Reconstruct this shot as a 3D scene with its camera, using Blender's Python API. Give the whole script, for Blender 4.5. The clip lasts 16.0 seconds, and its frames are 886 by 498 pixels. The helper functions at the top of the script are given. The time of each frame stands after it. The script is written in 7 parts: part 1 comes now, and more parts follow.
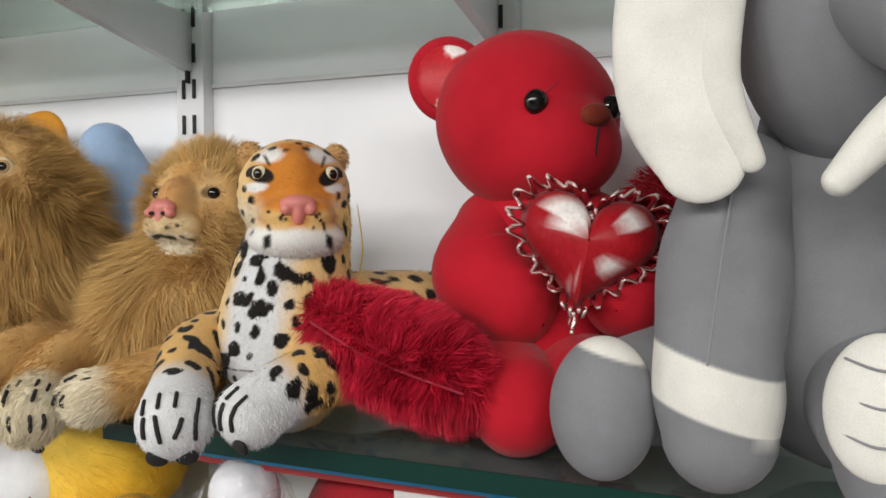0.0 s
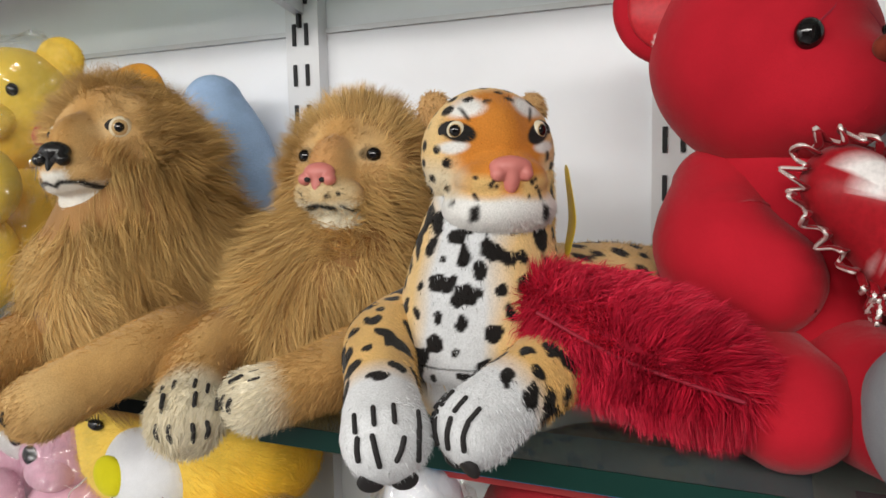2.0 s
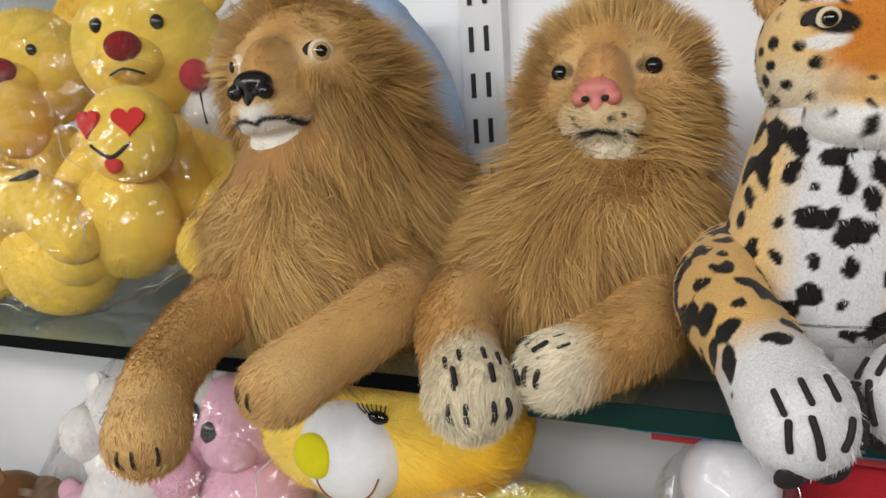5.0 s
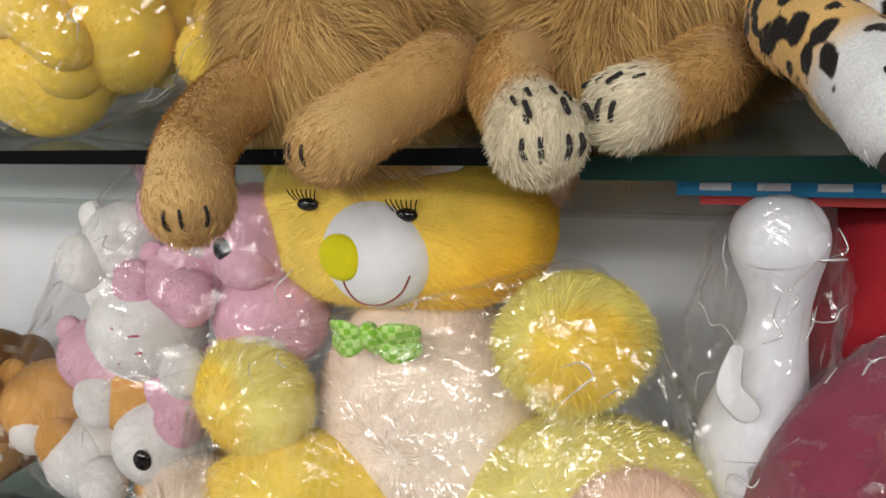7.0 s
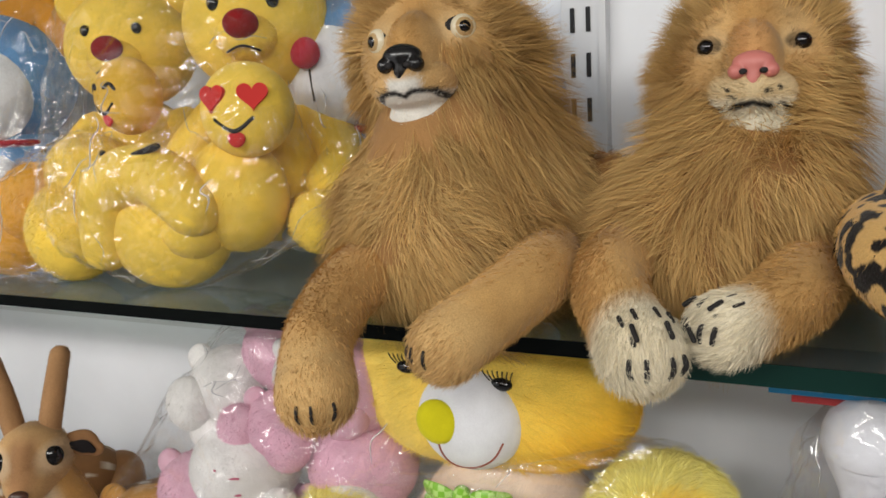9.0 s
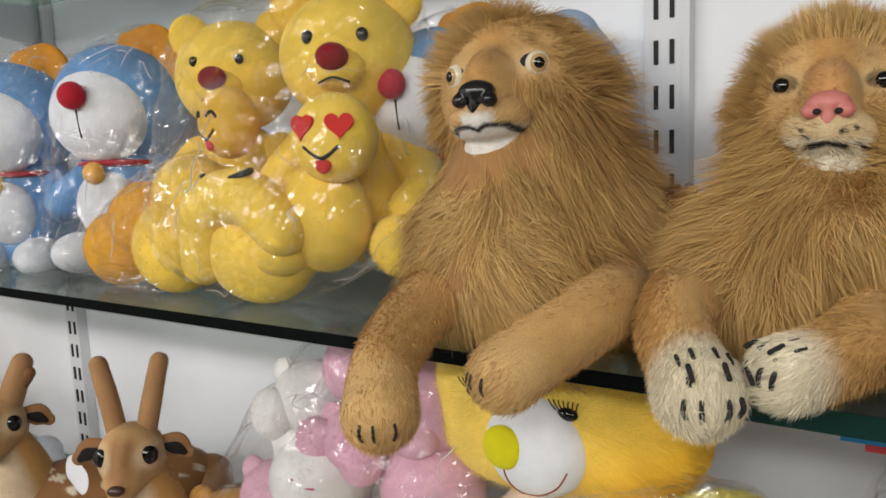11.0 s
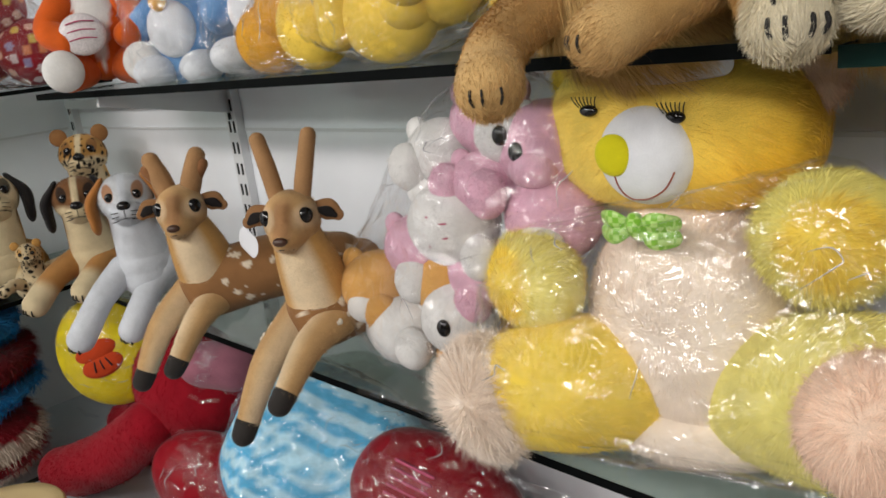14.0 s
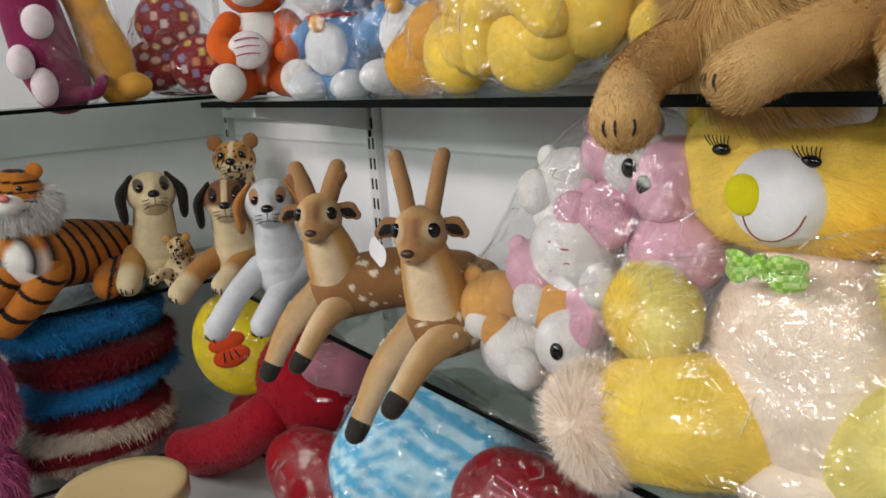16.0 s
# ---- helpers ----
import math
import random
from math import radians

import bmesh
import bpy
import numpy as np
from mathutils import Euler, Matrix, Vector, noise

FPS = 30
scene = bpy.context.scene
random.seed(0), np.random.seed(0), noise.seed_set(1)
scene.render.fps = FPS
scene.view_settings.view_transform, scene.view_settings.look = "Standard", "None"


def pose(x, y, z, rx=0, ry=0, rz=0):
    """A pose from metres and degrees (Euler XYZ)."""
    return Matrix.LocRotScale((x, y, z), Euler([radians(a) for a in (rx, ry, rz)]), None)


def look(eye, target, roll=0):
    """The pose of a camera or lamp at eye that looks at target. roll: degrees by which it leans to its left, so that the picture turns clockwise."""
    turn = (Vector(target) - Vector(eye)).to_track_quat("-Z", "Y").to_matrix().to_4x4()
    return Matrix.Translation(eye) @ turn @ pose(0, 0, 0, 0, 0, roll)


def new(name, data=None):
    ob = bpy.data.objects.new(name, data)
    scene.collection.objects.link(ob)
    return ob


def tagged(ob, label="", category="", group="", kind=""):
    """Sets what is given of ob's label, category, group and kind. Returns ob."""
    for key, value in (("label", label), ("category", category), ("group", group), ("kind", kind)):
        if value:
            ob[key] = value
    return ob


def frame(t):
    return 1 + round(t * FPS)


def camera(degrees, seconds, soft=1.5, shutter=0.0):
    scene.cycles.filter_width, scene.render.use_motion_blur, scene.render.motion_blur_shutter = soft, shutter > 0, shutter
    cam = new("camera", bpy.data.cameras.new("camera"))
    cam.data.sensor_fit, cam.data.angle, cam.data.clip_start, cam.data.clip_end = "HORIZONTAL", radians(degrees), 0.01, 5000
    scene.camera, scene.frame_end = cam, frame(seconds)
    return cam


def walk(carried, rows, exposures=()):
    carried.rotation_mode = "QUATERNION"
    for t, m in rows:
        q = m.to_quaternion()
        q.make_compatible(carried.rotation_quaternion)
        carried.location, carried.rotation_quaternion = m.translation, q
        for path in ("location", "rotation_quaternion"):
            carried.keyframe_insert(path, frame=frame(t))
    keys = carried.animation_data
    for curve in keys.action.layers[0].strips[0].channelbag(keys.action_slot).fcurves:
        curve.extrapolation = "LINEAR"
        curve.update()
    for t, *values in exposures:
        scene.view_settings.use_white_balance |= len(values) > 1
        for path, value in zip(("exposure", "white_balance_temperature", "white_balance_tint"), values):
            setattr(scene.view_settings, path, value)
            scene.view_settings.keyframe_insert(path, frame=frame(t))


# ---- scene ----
cam = camera(60.1, 16.0, soft=1.6)
PATH = [
    (0, (0.284, -0.06, 1.53), (-0.476, 1.788, 1.45), -0.1),
    (0.5, (0.24, -0.017, 1.54), (-0.698, 1.746, 1.434), 0.2),
    (1, (0.22, 0.028, 1.534), (-0.896, 1.682, 1.4), -0.3),
    (1.5, (0.188, 0.009, 1.542), (-0.931, 1.659, 1.383), -0.8),
    (2, (0.109, -0.014, 1.541), (-0.707, 1.8, 1.335), -1.1),
    (2.5, (0.058, -0.032, 1.537), (-0.68, 1.808, 1.268), -1.6),
    (3, (0.014, -0.004, 1.541), (-0.726, 1.831, 1.246), -1.5),
    (3.5, (-0.035, 0.007, 1.544), (-0.714, 1.861, 1.224), -1.6),
    (3.7, (-0.051, 0.007, 1.544), (-0.766, 1.845, 1.216), -1.8),
    (5.8, (-0.127, 0.003, 1.491), (-1.025, 1.754, 1.133), -4.1),
    (6, (-0.138, 0.0, 1.478), (-1.021, 1.749, 1.074), -4.3),
    (6.5, (-0.156, -0.009, 1.451), (-0.945, 1.762, 0.956), -3.9),
    (7, (-0.168, -0.028, 1.432), (-0.907, 1.744, 0.871), -4.0),
    (7.5, (-0.171, -0.039, 1.431), (-0.936, 1.723, 0.872), -4.1),
    (8, (-0.15, -0.032, 1.457), (-0.93, 1.745, 0.974), -3.7),
    (8.5, (-0.17, -0.045, 1.496), (-0.97, 1.732, 1.049), -3.5),
    (9, (-0.187, -0.061, 1.519), (-1.063, 1.703, 1.17), -3.2),
    (9.2, (-0.184, -0.064, 1.523), (-1.094, 1.69, 1.208), -3.0),
    (11.3, (-0.155, -0.064, 1.529), (-1.265, 1.574, 1.242), -2.4),
    (11.5, (-0.153, -0.075, 1.512), (-1.269, 1.56, 1.227), -2.4),
    (12, (-0.16, -0.088, 1.471), (-1.294, 1.515, 1.089), -2.7),
    (12.5, (-0.148, -0.095, 1.411), (-1.294, 1.46, 0.89), -2.9),
    (13, (-0.119, -0.114, 1.405), (-1.381, 1.324, 0.821), -6.9),
    (13.5, (-0.106, -0.117, 1.397), (-1.429, 1.268, 0.823), -7.3),
    (14, (-0.087, -0.124, 1.389), (-1.461, 1.219, 0.833), -7.0),
    (14.5, (-0.07, -0.139, 1.391), (-1.532, 1.124, 0.875), -6.5),
    (15, (-0.065, -0.146, 1.391), (-1.573, 1.068, 0.889), -5.6),
    (15.5, (-0.062, -0.155, 1.386), (-1.622, 1.003, 0.911), -4.3),
    (16, (-0.063, -0.152, 1.388), (-1.649, 0.978, 0.932), -3.9),
]
walk(cam, [(t, look(eye, target, roll)) for t, eye, target, roll in PATH],
     [(0.0, -0.24), (3.7, -0.26), (5.8, -0.48), (9.2, -0.46), (11.3, -0.46), (13.0, -0.5), (16.0, -0.5)])

# ---- light ----
world = bpy.data.worlds.new("shop_air")
world.use_nodes = True
world.node_tree.nodes["Background"].inputs[0].default_value = (0.8, 0.86, 1.0, 1)
world.node_tree.nodes["Background"].inputs[1].default_value = 0.25
scene.world = world


def lamp(x, y, z, w, d, watts, colour=(1.0, 0.97, 0.93)):
    data = bpy.data.lights.new("tube_light", "AREA")
    data.shape, data.size, data.size_y, data.energy, data.color = "RECTANGLE", w, d, watts, colour
    ob = new("tube_light", data)
    ob.matrix_world = pose(x, y, z, 27)
    return ob


LAMPS = [(-2.0, -1.9), (-0.65, -2.2), (0.7, -2.2), (2.0, -2.0), (-1.9, -3.6), (-0.6, -3.7), (0.7, -3.7), (1.9, -3.5)]
for lx, ly in LAMPS:
    lamp(lx, ly, 2.6, 1.15, 0.3, 36 if ly > -3 else 15, (1.0, 0.97, 0.92))

# ---- building helpers ----
R = np.random.RandomState(7)


def V3(*a):
    return np.array(a, dtype=float)


def unit(v):
    v = np.asarray(v, dtype=float)
    return v / max(np.linalg.norm(v), 1e-9)


def waves(P, freq, seed=0, n=6):
    """Smooth noise in about -1..1 at the points P."""
    r = np.random.RandomState(seed)
    out = np.zeros(len(P))
    for k in range(n):
        d = unit(r.normal(size=3)) * freq * r.uniform(0.6, 1.5)
        out += np.sin(P @ d + r.uniform(0, 6.28))
    return out / n * 1.7


class Frame:
    """A head or body frame: r to the watcher's right, u up, f the way it faces."""
    def __init__(self, c, f=(0, -1, 0), roll=0):
        self.c, self.f = np.array(c, dtype=float), unit(f)
        up = V3(0, 0, 1)
        self.r = unit(np.cross(up, self.f))
        self.u = np.cross(self.f, self.r)
        a = radians(roll)
        self.r, self.u = self.r * math.cos(a) + self.u * math.sin(a), self.u * math.cos(a) - self.r * math.sin(a)

    def pt(self, a, b, d):
        return self.c + a * self.r + b * self.u + d * self.f

    def at(self, P):
        """Points in this frame's own axes: right, up, ahead."""
        Q = P - self.c
        return np.stack([Q @ self.r, Q @ self.u, Q @ self.f], 1)


def grid_faces(nu, nv):
    f = []
    for j in range(nv - 1):
        for i in range(nu):
            a, b = j * nu + i, j * nu + (i + 1) % nu
            f.append((a, b, b + nu, a + nu))
    return f


def ell(F, rad, off=(0, 0, 0), nu=36, nv=22, lump=0.0, freq=40.0, seed=0, sq=1.0):
    """An ellipsoid in frame F: radii to the right, up and ahead; lump: unevenness in metres."""
    th = np.linspace(0, math.pi, nv)
    ph = np.linspace(0, 2 * math.pi, nu, endpoint=False)
    T, A = np.meshgrid(th, ph, indexing="ij")
    p = lambda v: np.sign(v) * np.abs(v) ** sq
    S = np.stack([p(np.sin(T)) * p(np.cos(A)), p(np.cos(T)), -p(np.sin(T)) * p(np.sin(A))], -1).reshape(-1, 3)
    L = S * np.array(rad) + np.array(off)
    P = F.c + L[:, :1] * F.r + L[:, 1:2] * F.u + L[:, 2:] * F.f
    if lump:
        N = S / np.array(rad)
        N /= np.linalg.norm(N, axis=1)[:, None]
        N = N[:, :1] * F.r + N[:, 1:2] * F.u + N[:, 2:] * F.f
        P = P + N * (waves(P, freq, seed) * lump)[:, None]
    return P, [q[::-1] for q in grid_faces(nu, nv)]


def merged(F, lumps, nu=120, nv=90, k=0.004, lump=0.0, freq=50.0, seed=0, soften=3):
    """One skin over several ellipsoids (radii, offset) that all lie round F's centre, with soft joins."""
    th = np.linspace(0.001, math.pi - 0.001, nv)
    ph = np.linspace(0, 2 * math.pi, nu, endpoint=False)
    T, A = np.meshgrid(th, ph, indexing="ij")
    D = np.stack([np.sin(T) * np.cos(A), np.sin(T) * np.sin(A), np.cos(T)], -1).reshape(-1, 3)
    total = np.zeros(len(D))
    for rad, off in lumps:
        o, d = -np.array(off) / np.array(rad), D / np.array(rad)
        a, b, c = np.sum(d * d, 1), d @ o, o @ o - 1
        disc = b * b - a * c
        t = np.where(disc > 0, (-b + np.sqrt(np.maximum(disc, 0))) / a, 0)
        total += np.exp(np.maximum(t, 0) / k)
    r = (k * np.log(total)).reshape(nv, nu)
    for _ in range(soften):
        e = np.vstack([r[:1], r, r[-1:]])
        r = r * 0.4 + 0.15 * (e[:-2] + e[2:] + np.roll(r, 1, 1) + np.roll(r, -1, 1))
    L = D * r.reshape(-1, 1)
    P = F.c + L[:, :1] * F.r + L[:, 1:2] * F.u + L[:, 2:] * F.f
    if lump:
        P = P + (P - F.c) / (np.linalg.norm(P - F.c, axis=1)[:, None] + 1e-9) * (waves(P, freq, seed) * lump)[:, None]
    return P, [q[::-1] for q in grid_faces(nu, nv)]


def ahead(m, F, a, b):
    """How far ahead of F's centre the skin m lies at a, b."""
    q = F.at(m[0])
    q = q[q[:, 2] > 0]
    return q[np.argmin((q[:, 0] - a) ** 2 + (q[:, 1] - b) ** 2)][2]


def window(x, lo, hi, soft):
    """1 between lo and hi, falling to 0 over soft."""
    return np.clip((x - lo) / soft + 0.5, 0, 1) * np.clip((hi - x) / soft + 0.5, 0, 1)


def smooth_path(pts, k):
    pts = np.array(pts, dtype=float)
    n = len(pts)
    out = []
    for t in np.linspace(0, n - 1, k):
        i = min(int(t), n - 2)
        x = t - i
        a, b, c, d = pts[max(i - 1, 0)], pts[i], pts[i + 1], pts[min(i + 2, n - 1)]
        out.append(0.5 * (2 * b + (c - a) * x + (2 * a - 5 * b + 4 * c - d) * x * x + (3 * b - a - 3 * c + d) * x ** 3))
    return np.array(out)


def tube(pts, radii, nu=24, k=26, flat=1.0, cap=6, lump=0.0, seed=0, side=(0, 0, 1)):
    """A limb along pts with the radii there, round at both ends; flat squeezes it along side."""
    C = smooth_path(pts, k)
    rr = np.maximum(smooth_path(np.array(radii)[:, None], k)[:, 0], 1e-4)
    tang = np.gradient(C, axis=0)
    tang /= np.linalg.norm(tang, axis=1)[:, None] + 1e-12
    rings = []
    cc, rad, tt = [], [], []
    for j in range(cap, 0, -1):
        a = j / cap * math.pi / 2
        cc.append(C[0] - tang[0] * rr[0] * math.sin(a)); rad.append(rr[0] * max(math.cos(a), 0.02)); tt.append(tang[0])
    cc += list(C); rad += list(rr); tt += list(tang)
    for j in range(1, cap + 1):
        a = j / cap * math.pi / 2
        cc.append(C[-1] + tang[-1] * rr[-1] * math.sin(a)); rad.append(rr[-1] * max(math.cos(a), 0.02)); tt.append(tang[-1])
    up = np.array(side, dtype=float)
    P = []
    for c, r_, t in zip(cc, rad, tt):
        x = np.cross(up, t)
        x = unit(x) if np.linalg.norm(x) > 1e-3 else unit(np.cross(V3(1, 0.1, 0), t))
        y = np.cross(t, x)
        for i in range(nu):
            a = 2 * math.pi * i / nu
            P.append(c + r_ * (math.cos(a) * x + flat * math.sin(a) * y))
    P = np.array(P)
    if lump:
        cen = np.repeat(np.array(cc), nu, axis=0)
        d = P - cen
        d /= np.linalg.norm(d, axis=1)[:, None] + 1e-9
        P = P + d * (waves(P, 60, seed) * lump)[:, None]
    return P, grid_faces(nu, len(cc))


def box(lo, hi):
    x0, y0, z0 = lo
    x1, y1, z1 = hi
    P = np.array([(x0, y0, z0), (x1, y0, z0), (x1, y1, z0), (x0, y1, z0), (x0, y0, z1), (x1, y0, z1), (x1, y1, z1), (x0, y1, z1)], dtype=float)
    return P, [(0, 3, 2, 1), (4, 5, 6, 7), (0, 1, 5, 4), (1, 2, 6, 5), (2, 3, 7, 6), (3, 0, 4, 7)]


def join(*meshes):
    P, F, n = [], [], 0
    for p, f in meshes:
        P.append(p); F += [tuple(i + n for i in q) for q in f]; n += len(p)
    return np.concatenate(P), F


def normals(P, F):
    N = np.zeros_like(P)
    Q = np.array([q if len(q) == 4 else (*q, q[2]) for q in F])
    a = np.cross(P[Q[:, 2]] - P[Q[:, 0]], P[Q[:, 3]] - P[Q[:, 1]])
    b = np.cross(P[Q[:, 1]] - P[Q[:, 0]], P[Q[:, 2]] - P[Q[:, 0]])
    a = np.where((Q[:, 2] == Q[:, 3])[:, None], b, a)
    for k in range(4):
        np.add.at(N, Q[:, k], a)
    return N / (np.linalg.norm(N, axis=1)[:, None] + 1e-12)


def colours(col, P, N):
    return np.asarray(col(P, N)) if callable(col) else np.tile(np.array(col, dtype=float), (len(P), 1))


def mesh_object(name, P, F, mat, col=None, origin=(0, 0, 0), smooth=True):
    me = bpy.data.meshes.new(name)
    Q = P - np.array(origin)
    me.from_pydata(Q.tolist(), [], [tuple(q) for q in F])
    if smooth:
        me.polygons.foreach_set("use_smooth", [True] * len(me.polygons))
    if col is not None:
        at = me.color_attributes.new("col", "FLOAT_COLOR", "POINT")
        C = np.ones((len(P), 4))
        C[:, :3] = colours(col, P, normals(P, F))
        at.data.foreach_set("color", C.ravel())
    me.materials.append(mat)
    me.update()
    return new(name, me)


def thing(name, base, label, category, group="", kind=""):
    ob = new(name)
    ob.empty_display_size = 0.02
    ob.location = base
    bpy.context.view_layer.update()
    return tagged(ob, label, category, group, kind)


def base_of(parent):
    b = np.array(parent.location)
    while parent.parent:
        parent = parent.parent
        b = b + np.array(parent.location)
    return b


def part(name, m, mat, parent, label="", col=None, smooth=True):
    """One mesh under a thing or a part; m is in world metres."""
    ob = mesh_object(name, m[0], m[1], mat, col, base_of(parent), smooth)
    ob.parent = parent
    return tagged(ob, label)


def solid(name, m, mat, label="", category="", kind="structure", col=None, smooth=False):
    lo = m[0].min(0)
    c = np.array([*(m[0].min(0)[:2] + m[0].max(0)[:2]) / 2, lo[2]])
    ob = mesh_object(name, m[0], m[1], mat, col, c, smooth)
    ob.location = c
    return tagged(ob, label, category, "", kind)


def fur_mesh(m, n, length, width, col, seed=0, lift=0.5, comb=None, messy=0.25, curl=25.0, keep=None, sag=0.3, clump=0.35, lock=0.0):
    """n strands on the surface m, each a narrow ribbon of its own. comb(P, N) gives the way they are brushed; keep(P, N) drops those where it is false."""
    r = np.random.RandomState(seed)
    P, F = m
    tri = []
    for q in F:
        tri.append(q[:3])
        if len(q) == 4:
            tri.append((q[0], q[2], q[3]))
    tri = np.array(tri)
    A, B, C = P[tri[:, 0]], P[tri[:, 1]], P[tri[:, 2]]
    cr = np.cross(B - A, C - A)
    area = np.linalg.norm(cr, axis=1)
    pick = r.choice(len(tri), n, p=area / area.sum())
    u, v = r.rand(n), r.rand(n)
    flip = u + v > 1
    u[flip], v[flip] = 1 - u[flip], 1 - v[flip]
    VN = normals(P, F)
    T = tri[pick]
    w = 1 - u - v
    root = P[T[:, 0]] * w[:, None] + P[T[:, 1]] * u[:, None] + P[T[:, 2]] * v[:, None]
    N = VN[T[:, 0]] * w[:, None] + VN[T[:, 1]] * u[:, None] + VN[T[:, 2]] * v[:, None]
    N /= np.linalg.norm(N, axis=1)[:, None] + 1e-9
    if keep is not None:
        k = keep(root, N)
        root, N = root[k], N[k]
        n = len(root)
    cb = comb(root, N) if comb is not None else np.tile(V3(0, 0, -1), (n, 1))
    cb = cb - N * np.sum(cb * N, 1)[:, None]
    cb /= np.linalg.norm(cb, axis=1)[:, None] + 1e-6
    swirl = np.stack([waves(root, curl, seed + k) for k in (1, 2, 3)], 1)
    fine = np.stack([waves(root, curl * 4.5, seed + k) for k in (4, 5, 6)], 1)
    d = N * lift + cb * (1 - lift) + swirl * clump + fine * clump * 0.5 + r.normal(size=(n, 3)) * messy * 0.5
    tone = np.ones(n)
    if lock:
        cell = np.floor((root + swirl * lock * 0.6 + N * lock) / (lock * V3(1, 1, 1.7))).astype(int)
        ids = np.unique(cell, axis=0, return_inverse=True)[1].ravel()
        nl = ids.max() + 1
        d = d + (r.normal(size=(nl, 3)) * 0.2)[ids]
        tone = r.uniform(0.82, 1.12, nl)[ids]
    d -= N * np.minimum(np.sum(d * N, 1) - 0.06, 0)[:, None]
    d /= np.linalg.norm(d, axis=1)[:, None] + 1e-9
    L = (length(root, N) if callable(length) else length) * r.uniform(0.55, 1.15, n)
    side = np.cross(d, r.normal(size=(n, 3)))
    side /= np.linalg.norm(side, axis=1)[:, None] + 1e-9
    wd = width * r.uniform(0.6, 1.3, n)[:, None] / 2
    bend = (V3(0, 0, -1) * sag + cb * 0.25 + swirl * 0.2 + r.normal(size=(n, 3)) * 0.12)
    p0 = root - N * 0.0008
    p1 = p0 + d * (L * 0.5)[:, None] + bend * (L * 0.10)[:, None]
    p2 = p0 + d * (L * 0.95)[:, None] + bend * (L * 0.42)[:, None]
    if lock:
        cnt = np.maximum(np.bincount(ids, minlength=nl), 1)
        tip = np.stack([np.bincount(ids, p2[:, k], nl) / cnt for k in range(3)], 1)
        p2 = p2 * 0.5 + tip[ids] * 0.5
        p1 = p1 * 0.85 + (p0 * 0.5 + tip[ids] * 0.5) * 0.15
    V = np.empty((n, 5, 3))
    V[:, 0], V[:, 1] = p0 - side * wd, p0 + side * wd
    V[:, 2], V[:, 3] = p1 + side * wd * 0.8, p1 - side * wd * 0.8
    V[:, 4] = p2
    i = np.arange(n)[:, None] * 5
    quads = np.concatenate([i, i + 1, i + 2, i + 3], 1)
    tris = np.concatenate([i + 3, i + 2, i + 4], 1)
    C = np.repeat(colours(col, root, N) * tone[:, None], 5, axis=0)
    return V.reshape(-1, 3), quads, tris, C


def fur(name, m, mat, parent, n, length, width, col, label="", **kw):
    V, quads, tris, C = fur_mesh(m, n, length, width, col, **kw)
    b = base_of(parent)
    me = bpy.data.meshes.new(name)
    k = len(quads)
    me.vertices.add(len(V)); me.loops.add(k * 7); me.polygons.add(k * 2)
    me.vertices.foreach_set("co", (V - b).astype(np.float32).ravel())
    me.loops.foreach_set("vertex_index", np.concatenate([quads.ravel(), tris.ravel()]).astype(np.int32))
    me.polygons.foreach_set("loop_start", np.concatenate([np.arange(k) * 4, k * 4 + np.arange(k) * 3]).astype(np.int32))
    me.update(calc_edges=True)
    at = me.color_attributes.new("col", "FLOAT_COLOR", "POINT")
    at.data.foreach_set("color", np.concatenate([C, np.ones((len(C), 1))], 1).ravel())
    me.materials.append(mat)
    ob = new(name, me)
    ob.parent = parent
    return tagged(ob, label, kind="stuff")


# ---- materials ----
def material(name):
    m = bpy.data.materials.new(name)
    m.use_nodes = True
    nt = m.node_tree
    return m, nt.nodes, nt.links, nt.nodes["Principled BSDF"]


def noise_node(nodes, links, scale, detail=4.0, coord="Object"):
    tc = nodes.new("ShaderNodeTexCoord")
    nz = nodes.new("ShaderNodeTexNoise")
    nz.inputs["Scale"].default_value, nz.inputs["Detail"].default_value = scale, detail
    links.new(tc.outputs[coord], nz.inputs["Vector"])
    return nz


def ramp(nodes, links, src, lo, hi, a=0.3, b=0.7):
    r = nodes.new("ShaderNodeValToRGB")
    r.color_ramp.elements[0].position, r.color_ramp.elements[1].position = a, b
    r.color_ramp.elements[0].color, r.color_ramp.elements[1].color = (*lo, 1), (*hi, 1)
    links.new(src, r.inputs["Fac"])
    return r


def mixed(nodes, links, a, b, mode="MULTIPLY", fac=1.0):
    mx = nodes.new("ShaderNodeMix")
    mx.data_type, mx.blend_type = "RGBA", mode
    mx.inputs[0].default_value = fac
    links.new(a, mx.inputs[6]); links.new(b, mx.inputs[7])
    return mx.outputs[2]


def bumped(nodes, links, bsdf, src, strength, distance):
    b = nodes.new("ShaderNodeBump")
    b.inputs["Strength"].default_value, b.inputs["Distance"].default_value = strength, distance
    links.new(src, b.inputs["Height"])
    links.new(b.outputs["Normal"], bsdf.inputs["Normal"])


